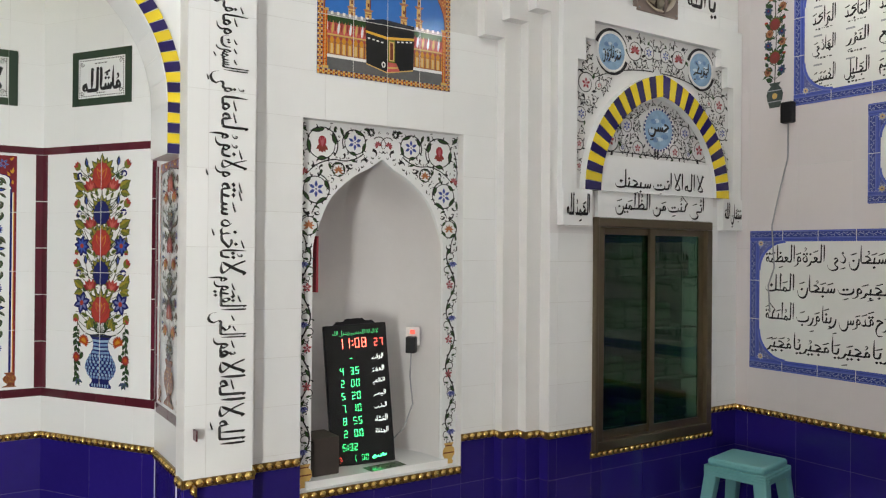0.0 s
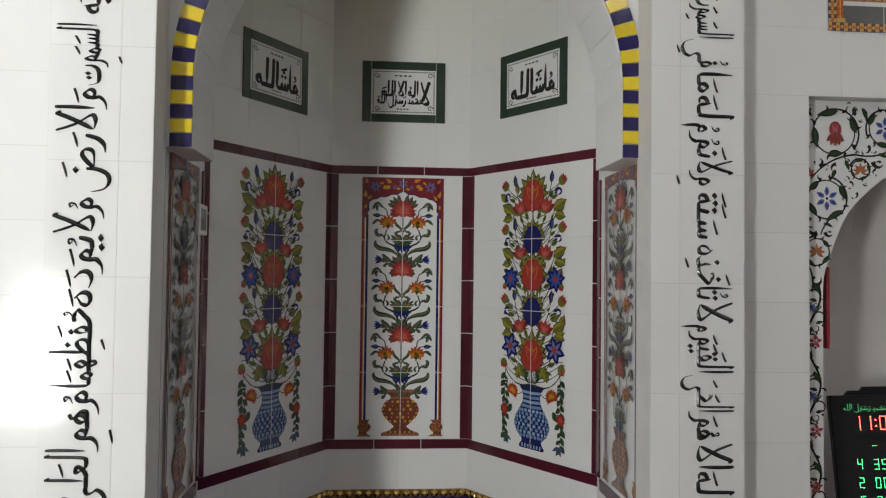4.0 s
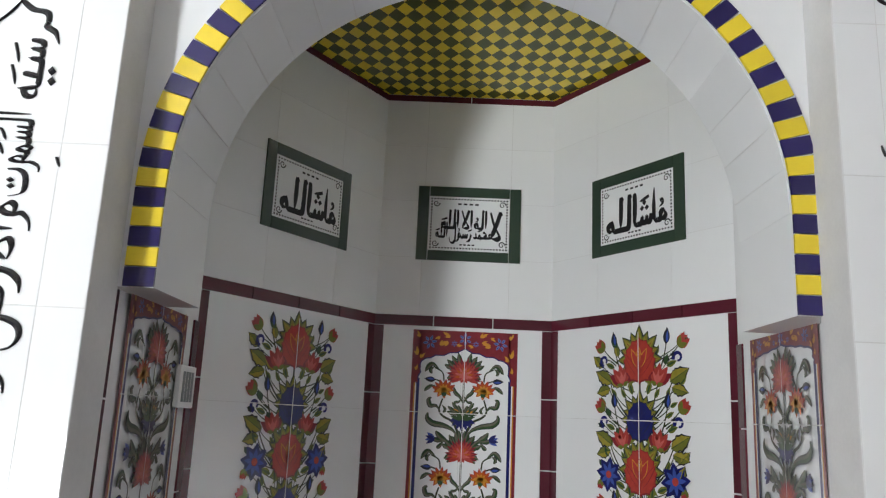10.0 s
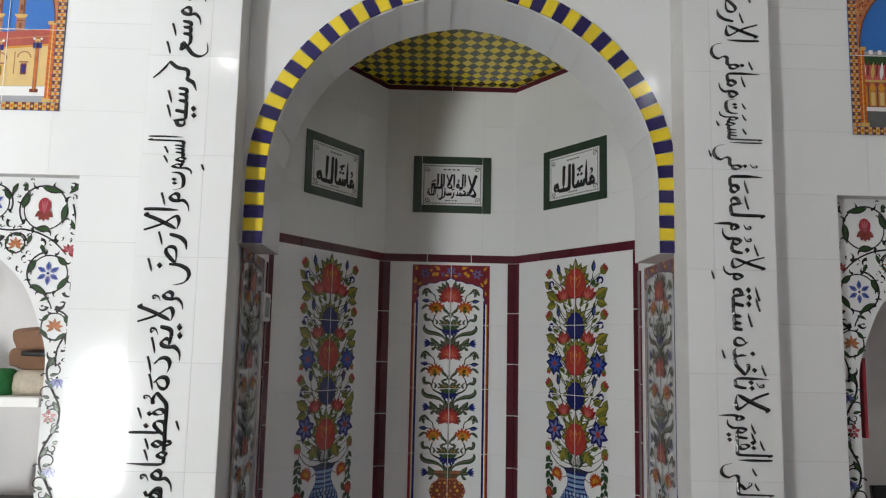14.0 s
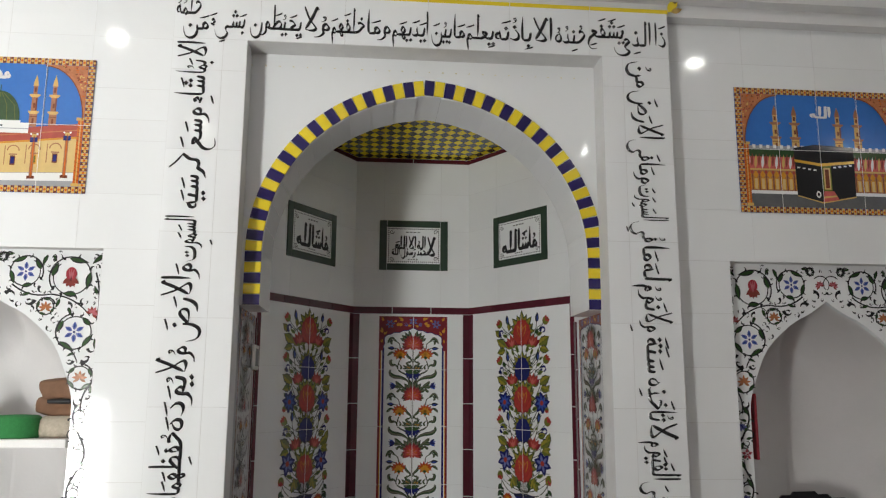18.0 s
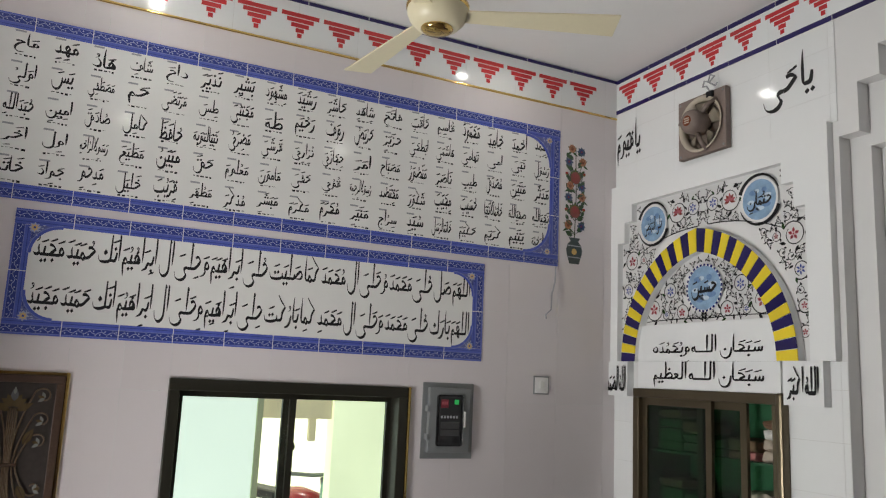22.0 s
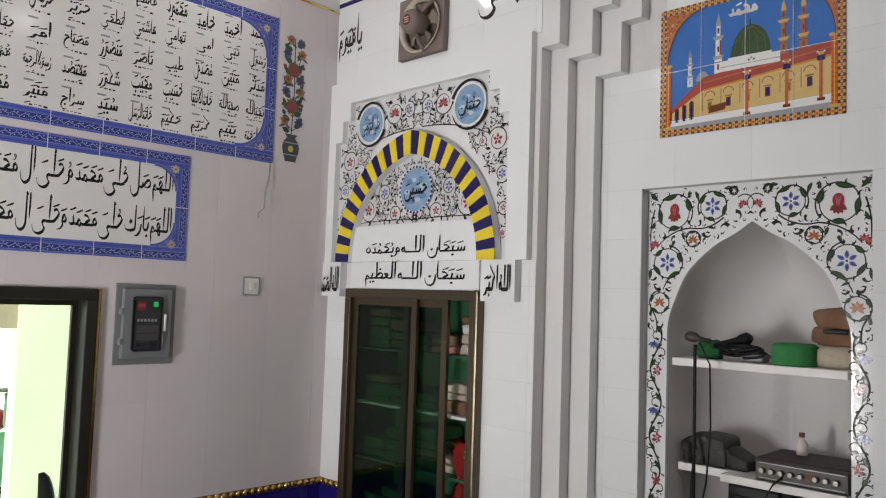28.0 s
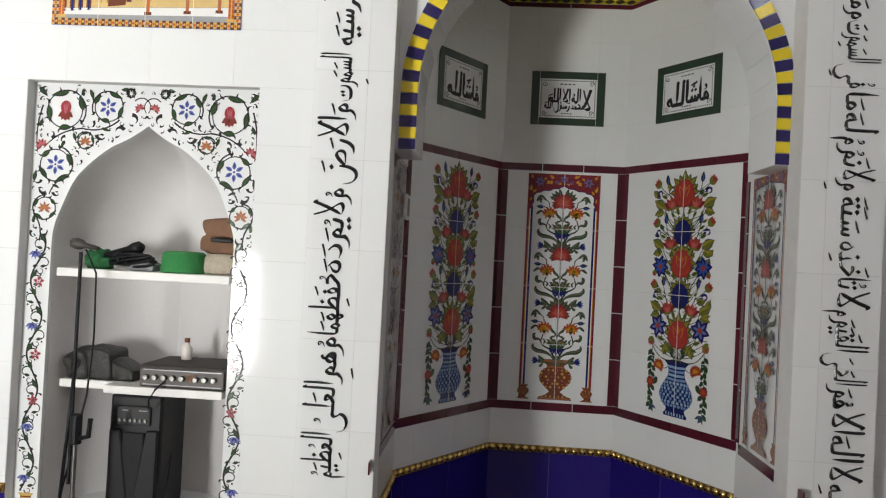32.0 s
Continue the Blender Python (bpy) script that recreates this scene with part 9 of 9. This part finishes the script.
for z, pieces in ((1.428, ((-0.318, 0.318, 0.03),)), (1.020, ((-0.318, -0.06, 0.09), (-0.115, 0.318, 0.02)))):
    for k, (a, b, y) in enumerate(pieces):
        sh = thing("niche_shelf", "white painted shelf board set in the arched wall niche", "shelf", Matrix.Translation((nx, 0, z)), "niche shelves")
        part("board", box_bm(a, b, y, 0.33, -0.03, 0.0 - 0.001 * k, 0.003), SHELF, sh)

STEEL = mat("dull_chrome", (0.25, 0.24, 0.23), 0.3, metal=1.0, vary=0.15, scale=30)
mic = thing("microphone_stand", "dark microphone stand with a folded boom and a small microphone", "microphone stand", Matrix.Translation((-1.700, -0.115, 0)))
part("stand_base", lathe([(0.13, 0.0), (0.135, 0.012), (0.12, 0.022), (0.03, 0.035), (0.012, 0.05)], 28), BLACK_PLASTIC, mic)
part("pole", cyl_bm(0.008, 0.008, 0.03, 0.92, 14), STEEL, mic)
part("upper_pole", cyl_bm(0.006, 0.006, 0.70, 1.49, 12), BLACK_PLASTIC, mic, m=Matrix.Translation((-0.022, 0.01, 0)))
part("clutch", cyl_bm(0.02, 0.02, 0.84, 0.94, 14, 0.003), BLACK_PLASTIC, mic)
part("boom", tube([(-0.045, 0.0, 0.62), (-0.03, 0.005, 0.90), (-0.02, 0.01, 1.10)], 0.006), BLACK_PLASTIC, mic)
part("boom_clamp", tube([(0.012, -0.005, 0.86), (0.05, -0.01, 0.87), (0.055, -0.01, 0.93)], 0.009), BLACK_PLASTIC, mic)
part("microphone", lathe([(0.010, -0.09), (0.014, -0.02), (0.026, 0.0), (0.029, 0.025), (0.024, 0.05), (0.008, 0.06)], 18), mat("grey_mesh", (0.07, 0.065, 0.06), 0.5, metal=0.5, vary=0.2, scale=60), mic, m=Matrix.Translation((-0.015, 0.0, 1.515)) @ Matrix.Rotation(radians(-80), 4, "Y") @ Matrix.Scale(0.68, 4))
part("cable", tube([(0.0, 0.0, 1.50), (0.03, 0.02, 1.42), (0.035, 0.02, 1.2), (0.02, 0.02, 1.0), (-0.06, 0.02, 0.62), (-0.10, 0.02, 0.2), (-0.08, 0.0, 0.02)], 0.0035, 6), BLACK_PLASTIC, mic)

KNOB_GREY = mat("worn_grey_knob", (0.17, 0.165, 0.155), 0.35, metal=0.6, vary=0.2, scale=40)
amp = thing("amplifier", "brown-black amplifier with silver knobs on the niche shelf", "amplifier", Matrix.Translation((-1.397, 0.14, 1.020)) @ Matrix.Diagonal((0.86, 1, 0.84, 1)))
part("case", box_bm(-0.185, 0.185, -0.11, 0.14, 0.0, 0.095, 0.006), mat("brown_black_metal", (0.028, 0.020, 0.018), 0.65, vary=0.2, scale=20), amp)
part("front_panel", box_bm(-0.178, 0.178, -0.118, -0.109, 0.006, 0.082, 0.003), mat("amp_panel", (0.060, 0.050, 0.044), 0.5, metal=0.0, vary=0.15, scale=30), amp)
for k in range(8):
    knob = part("knob", cyl_bm(0.013, 0.011, 0, 0.016, 16, 0.002), KNOB_GREY, amp, m=Matrix.Translation((-0.15 + k * 0.038 + (0.02 if k > 4 else 0), -0.117, 0.045)) @ Matrix.Rotation(math.pi / 2, 4, "X"))
part("dial_panel", art([(rect(0.02, 0.055, -0.012, 0.02), CLOTH[5]), (rect(-0.165, 0.165, 0.030, 0.034), P_GREY), (rect(-0.165, 0.165, -0.032, -0.028), P_GREY)]), None, amp, m=Matrix.Translation((0, -0.1185, 0.044)) @ Matrix.Rotation(math.pi / 2, 4, "X"))
part("lead", tube([(-0.07, -0.12, 0.03), (-0.09, -0.16, 0.0), (-0.12, -0.15, -0.05), (-0.14, -0.10, -0.10)], 0.004, 6), BLACK_PLASTIC, amp)

bottle = thing("small_bottle", "small clear plastic bottle with a red cap", "bottle", Matrix.Translation((-1.455, 0.20, 1.101)) @ Matrix.Scale(0.85, 4))
part("bottle_body", lathe([(0.022, 0.0), (0.024, 0.004), (0.024, 0.05), (0.012, 0.066), (0.011, 0.075)], 20), mat("cloudy_plastic", (0.72, 0.66, 0.62), 0.25, vary=0.08), bottle)
part("cap", cyl_bm(0.012, 0.012, 0.075, 0.095, 16, 0.002), P_BROWN, bottle)

bag = thing("equipment_bag", "crumpled dark grey cloth bag on the niche shelf", "bag", Matrix.Translation((-1.74, 0.17, 1.020)))
BAG_CLOTH = mat("grey_green_cloth", (0.024, 0.023, 0.020), 0.38, vary=0.3, scale=30, bump=0.5, bump_scale=160)
for k, (x0, x1, high, deep) in enumerate(((-0.125, -0.085, 0.094, 0.085), (-0.088, -0.040, 0.112, 0.080), (-0.045, 0.050, 0.116, 0.075), (0.045, 0.130, 0.082, 0.070))):
    bm = box_bm(x0, x1, -deep, deep, 0.0, high, 0.014, 3)
    bmesh.ops.subdivide_edges(bm, edges=[e for e in bm.edges if e.calc_length() > 0.02], cuts=5, use_grid_fill=True)
    for v in bm.verts:
        sag = 0.55 * max(0.0, v.co.x - 0.045) if k == 3 else 0.10 * max(0.0, v.co.x - x0)
        shift = 0.016 * noise.noise_vector(v.co * 14 + Vector((7 * k, 0, 0)))
        v.co += Vector((shift.x * 0.5 - 0.10 * v.co.z, shift.y, (shift.z - sag * v.co.z / high) if v.co.z > 0.01 else 0.0))
    for f in bm.faces:
        f.smooth = True
    part("bag_fold", bm, BAG_CLOTH, bag)
for k in (-1, 0, 1):
    part("strap", tube([(-0.10, -0.05 + 0.03 * k, 0.01), (-0.085, -0.078, 0.055 + 0.012 * k), (-0.03 + 0.02 * k, -0.065, 0.098), (0.02, -0.03, 0.103)], 0.006, 6), BLACK_PLASTIC, bag)

speaker = thing("loudspeaker_cabinet", "tall black loudspeaker cabinet with an angled grille and a control panel", "loudspeaker", Matrix.Translation((-1.578, 0.17, NICHE_Z[0] + 0.032)) @ Matrix.Diagonal((0.78, 1, 1, 1)))
bm = box_bm(-0.125, 0.125, -0.11, 0.12, 0.0, 0.435, 0.012)
for v in bm.verts:
    if v.co.z > 0.2 and v.co.y < 0:
        v.co.y += 0.012
part("cabinet", bm, BLACK_PLASTIC, speaker)
part("control_panel", box_bm(-0.085, 0.075, -0.112, -0.094, 0.325, 0.395, 0.006), mat("dark_grey_plastic", (0.018, 0.018, 0.020), 0.6, vary=0.1), speaker)
for k in range(6):
    part("knob", cyl_bm(0.007, 0.006, 0, 0.010, 12), KNOB_GREY, speaker, m=Matrix.Translation((-0.065 + k * 0.024, -0.111, 0.345)) @ Matrix.Rotation(math.pi / 2, 4, "X"))
part("label_strip", art([(rect(-0.06, -0.03, 0, 0.004), P_GREY), (rect(0.02, 0.06, 0, 0.004), P_GREY)]), None, speaker, m=Matrix.Translation((0, -0.1135, 0.378)) @ Matrix.Rotation(math.pi / 2, 4, "X"))
for s in (-1, 1):
    bm = box_bm(s * 0.03, s * 0.115, -0.119, -0.103, 0.02, 0.31, 0.006) if s > 0 else box_bm(-0.115, -0.03, -0.119, -0.103, 0.02, 0.31, 0.01)
    for v in bm.verts:
        v.co.x += s * 0.03 * (v.co.z - 0.16) / 0.15 if abs(v.co.x) < 0.07 else 0
    part("side_fin", bm, BLACK_PLASTIC, speaker)
part("grille", box_bm(-0.05, 0.05, -0.116, -0.104, 0.03, 0.30, 0.004), mat("grille_cloth", (0.02, 0.02, 0.022), 0.8, bump=0.6, bump_scale=500), speaker)
part("lead", tube([(0.125, 0.0, 0.2), (0.145, -0.06, 0.12), (0.14, -0.1, 0.02), (0.155, -0.12, 0.004)], 0.004, 6), BLACK_PLASTIC, speaker)

cap = thing("knitted_cap", "bright green ribbed knitted prayer cap on the shelf", "cap", Matrix.Translation((-1.455, 0.13, 1.428)))
prof = [(0.080, 0.0)]
for k in range(1, 13):
    prof += [(0.082 - 0.0006 * k + (0.0045 if k % 2 else 0.0), 0.006 * k)]
part("cap_body", lathe(prof + [(0.066, 0.078), (0.03, 0.08), (0.005, 0.079)], 40), mat("green_knit", (0.035, 0.25, 0.07), 0.85, vary=0.25, scale=90, bump=0.6, bump_scale=300), cap)

wicker = mat("brown_cardboard", (0.20, 0.105, 0.06), 0.8, vary=0.25, scale=30)
cream_w = mat("woven_cream", (0.48, 0.42, 0.33), 0.85, vary=0.3, scale=60, bump=0.5, bump_scale=200)
basket = thing("cap_stack", "stack of cream woven and brown caps on the shelf", "caps", Matrix.Translation((-1.305, 0.17, 1.428)))
part("woven_cap", lathe([(0.085, 0.0), (0.09, 0.02), (0.086, 0.06), (0.07, 0.075), (0.02, 0.078)], 28), cream_w, basket)
for k, (w2, d2, z0, high, turn) in enumerate(((0.078, 0.055, 0.072, 0.062, 8), (0.066, 0.050, 0.132, 0.075, -7))):
    bm = box_bm(-w2, w2, -d2, d2, 0.0, high, 0.012, 3)
    bmesh.ops.subdivide_edges(bm, edges=[e for e in bm.edges if e.calc_length() > 0.02], cuts=4, use_grid_fill=True)
    for v in bm.verts:
        v.co += 0.018 * noise.noise_vector(v.co * 17 + Vector((5 * k, 2, 0)))
    for f in bm.faces:
        f.smooth = True
    part("brown_cap", bm, wicker, basket, "crumpled brown leather cap", m=Matrix.Translation((0.004 * k - 0.01, 0.0, z0)) @ Matrix.Rotation(radians(turn), 4, "Y"))
# solid black block in place of the shade inside the open cap
part("dark_opening", box_bm(-0.05, 0.035, -0.066, -0.052, 0.118, 0.136, 0.006), BLACK_PLASTIC, basket)

green_cloth = thing("green_cloth", "crumpled dark green cloth behind the microphone", "cloth", Matrix.Translation((-1.78, 0.14, 1.428)))
bm = bmesh.new()
bmesh.ops.create_icosphere(bm, subdivisions=4, radius=1)
for v in bm.verts:
    n = noise.noise(v.co * 2.9 + Vector((3, 1, 2))) * 0.22
    v.co = Vector((v.co.x * 0.055 * (1 + n), v.co.y * 0.05 * (1 + n), max(0, (v.co.z + 0.6) * 0.045 * (1 + n))))
for f in bm.faces:
    f.smooth = True
part("cloth_body", bm, CLOTH[0], green_cloth)
tangle = thing("cable_tangle", "tangle of black cables and a hand microphone on the shelf", "cables", Matrix.Translation((-1.655, 0.13, 1.428)))
for k in range(5):
    rng = random.Random(20 + k)
    pts = [(0.12 * math.cos(a * 1.3 + k) * (1 - 0.1 * k), 0.06 * math.sin(a + k), 0.012 + 0.035 * abs(math.sin(a * 0.8 + k)) + 0.004 * k) for a in (0.35 * j for j in range(16))]
    part("cable", tube(pts, 0.0055, 6), BLACK_PLASTIC, tangle)
part("hand_microphone", lathe([(0.010, -0.10), (0.014, 0.0), (0.022, 0.02), (0.024, 0.045), (0.01, 0.06)], 14), BLACK_PLASTIC, tangle, m=Matrix.Translation((-0.01, -0.01, 0.075)) @ Matrix.Rotation(radians(75), 4, "Y"))
part("junction_box", box_bm(0.01, 0.10, -0.04, 0.03, 0.0, 0.03, 0.008), P_GREY, tangle)

# ---- things in the right wall niche ----
LED_GREEN = mat("led_green", (0.05, 0.9, 0.25), 0.4, vary=0, emit=3.2)
LED_DIM = mat("led_dim_green", (0.04, 0.40, 0.13), 0.4, vary=0, emit=0.5)
LED_RED = mat("led_red", (1.0, 0.10, 0.07), 0.4, vary=0, emit=3.6)
LED_WHITE = mat("clock_white_print", (0.66, 0.72, 0.70), 0.4, vary=0, emit=0.45)
CLOCK_FACE = mat("clock_face", (0.010, 0.011, 0.012), 0.12, vary=0.1)
clock = thing("prayer_clock", "black digital clock with green and red digits, leaning in niche", "clock", Matrix.Translation((1.53, 0.12, NICHE_Z[0] + 0.034)) @ Matrix.Rotation(radians(-14), 4, "Z") @ Matrix.Rotation(radians(-7), 4, "X") @ Matrix.Rotation(radians(-3), 4, "Y") @ plane((0, 0, 0), (1, 0)))
part("clock_case", box_bm(-0.150, 0.150, 0.0, 0.645, -0.03, 0.0, 0.004), BLACK_PLASTIC, clock)
part("clock_top", slab([(-0.10, 0.645), (0.10, 0.645), (0.085, 0.66), (0.05, 0.66), (0.04, 0.672), (-0.04, 0.672), (-0.05, 0.66), (-0.085, 0.66)], (), 0.02), BLACK_PLASTIC, clock, m=at(0, 0, -0.005))
part("clock_glass", box_bm(-0.146, 0.146, 0.004, 0.641, 0.0, 0.002), CLOCK_FACE, clock)
write("لا اله الا الله محمد رسول الله", clock, 0, 0.605, 0.22, 0.028, LED_DIM, w=0.0026, nib=0.6)
SEGS = {"0": "abcdef", "1": "bc", "2": "abged", "3": "abgcd", "4": "fgbc", "5": "afgcd", "6": "afgedc", "7": "abc", "8": "abcdefg", "9": "abcdfg", "-": "g"}


def digits(text, u, v, size, material):
    it = []
    w, h, s = size * 0.5, size, size * 0.11
    for ch in text:
        if ch == ":":
            it += [(rect(u, u + s, v + h * 0.25, v + h * 0.25 + s), material), (rect(u, u + s, v + h * 0.65, v + h * 0.65 + s), material)]
            u += s * 2.5
            continue
        if ch != " ":
            place = {"a": (0, w, h - s, h), "d": (0, w, 0, s), "g": (0, w, h / 2 - s / 2, h / 2 + s / 2), "f": (0, s, h / 2, h), "b": (w - s, w, h / 2, h), "e": (0, s, 0, h / 2), "c": (w - s, w, 0, h / 2)}
            for seg in SEGS[ch]:
                a, b, c, d = place[seg]
                g = 0.0012
                it.append((rect(u + a + g, u + b - g, v + c + g, v + d - g), material))
        u += w * 1.42
    return it


part("time_digits", art(digits("11:08", -0.085, 0.535, 0.046, LED_RED) + digits("27", 0.085, 0.537, 0.036, LED_RED)), None, clock, "glowing red digits", m=at(0, 0, 0.0026))
rows = (("  -", ""), ("4 35", "الفجر"), ("2 00", "الظهر"), ("5 20", "العصر"), ("7 10", "المغرب"), ("8 55", "العشاء"), ("2 00", "الجمعة"))
for k, (num, word) in enumerate(rows):
    v = 0.470 - k * 0.057
    part("prayer_digits", art(digits(num, -0.085, v, 0.034, LED_GREEN)), None, clock, "glowing green digits", m=at(0, 0, 0.0026))
    write(word or "الوقت", clock, 0.095, v + 0.017, 0.062, 0.030, LED_WHITE, w=0.0026, name="row_name")
part("date_digits", art(digits("5:32", -0.095, 0.068, 0.032, LED_GREEN)), None, clock, m=at(0, 0, 0.0026))
part("bottom_digits", art(digits("3", -0.115, 0.018, 0.026, LED_RED) + digits("1 00", -0.05, 0.018, 0.028, LED_GREEN)), None, clock, m=at(0, 0, 0.0026))
write("تاریخ", clock, 0.075, 0.032, 0.07, 0.022, LED_GREEN, w=0.0026, name="row_name")
socket = thing("wall_socket", "white wall socket with a black plug adapter and red lamp", "socket", Matrix.Translation((1.82, 0.177, 1.075)) @ Matrix.Rotation(radians(-48), 4, "Z") @ plane((0, 0, 0), (1, 0)))
part("socket_plate", box_bm(-0.035, 0.035, 0.0, 0.09, 0, 0.008, 0.002), P_WHITE, socket)
part("red_lamp", box_bm(-0.012, 0.012, 0.055, 0.075, 0.008, 0.014, 0.002), mat("neon_red", (0.9, 0.08, 0.05), 0.4, emit=0.6), socket)
part("plug", box_bm(-0.024, 0.024, -0.035, 0.045, 0.008, 0.05, 0.006), BLACK_PLASTIC, socket)
part("cable", tube([(0, -0.035, 0.03), (-0.005, -0.15, 0.03), (0.01, -0.28, 0.03), (-0.03, -0.40, 0.05), (-0.09, -0.46, 0.07), (-0.14, -0.515, 0.10), (-0.20, -0.52, 0.12)], 0.0035, 6), P_GREY, socket)
book = thing("red_booklet", "red booklet standing against the niche side", "booklet", Matrix.Translation((1.256, 0.085, 1.35)))
part("booklet_cover", box_bm(-0.006, 0.006, -0.035, 0.05, 0.0, 0.245, 0.002), P_ROSE, book)
carton = thing("dark_box", "low dark cardboard box beside the clock", "box", Matrix.Translation((1.315, 0.12, NICHE_Z[0] + 0.032)))
part("box_body", box_bm(-0.07, 0.055, -0.07, 0.09, 0, 0.165, 0.004), mat("dark_card", (0.045, 0.035, 0.03), 0.7, vary=0.2, scale=12), carton)
paper = thing("green_leaflet", "glossy leaflet lying on the niche floor", "leaflet", Matrix.Translation((1.60, 0.035, NICHE_Z[0] + 0.0325)) @ Matrix.Rotation(radians(6), 4, "Z"))
part("sheet", box_bm(-0.10, 0.09, -0.03, 0.045, 0, 0.002), mat("leaflet_print", (0.10, 0.14, 0.09), 0.15, vary=0.5, scale=30), paper)

# ---- stool ----
TEAL = mat("teal_plastic", (0.15, 0.40, 0.42), 0.4, vary=0.06, scale=10)
stool = thing("plastic_stool", "turquoise moulded plastic stool beside the tiled corner", "stool", Matrix.Translation((3.41, -0.56, 0)) @ Matrix.Rotation(radians(12), 4, "Z"))
bm = box_bm(-0.15, 0.15, -0.15, 0.15, 0.435, 0.475, 0.018, 3)
part("seat", bm, TEAL, stool)
part("apron", slab(rect(-0.16, 0.16, -0.16, 0.16), [rect(-0.14, 0.14, -0.14, 0.14)], 0.05), TEAL, stool, m=Matrix.Translation((0, 0, 0.438)))
for sx in (-1, 1):
    for sy in (-1, 1):
        bm = box_bm(-0.035, 0.035, -0.035, 0.035, 0, 0.44, 0.01)
        for v in bm.verts:
            f = 1 - v.co.z / 0.44
            v.co.x = v.co.x * (1 - 0.25 * f) + sx * (0.122 + 0.055 * f)
            v.co.y = v.co.y * (1 - 0.25 * f) + sy * (0.122 + 0.055 * f)
        part("leg", bm, TEAL, stool)
for s in (-1, 1):
    for k in range(3):
        part("rim_rib", box_bm(-0.155, 0.155, s * 0.161 - 0.003, s * 0.161 + 0.003, 0.392 + 0.014 * k, 0.397 + 0.014 * k, 0.001), TEAL, stool)
        part("rim_rib", box_bm(s * 0.161 - 0.003, s * 0.161 + 0.003, -0.155, 0.155, 0.392 + 0.014 * k, 0.397 + 0.014 * k, 0.001), TEAL, stool)
    part("side_rib", box_bm(-0.12, 0.12, s * 0.158 - 0.006, s * 0.158 + 0.006, 0.395, 0.42, 0.003), TEAL, stool)
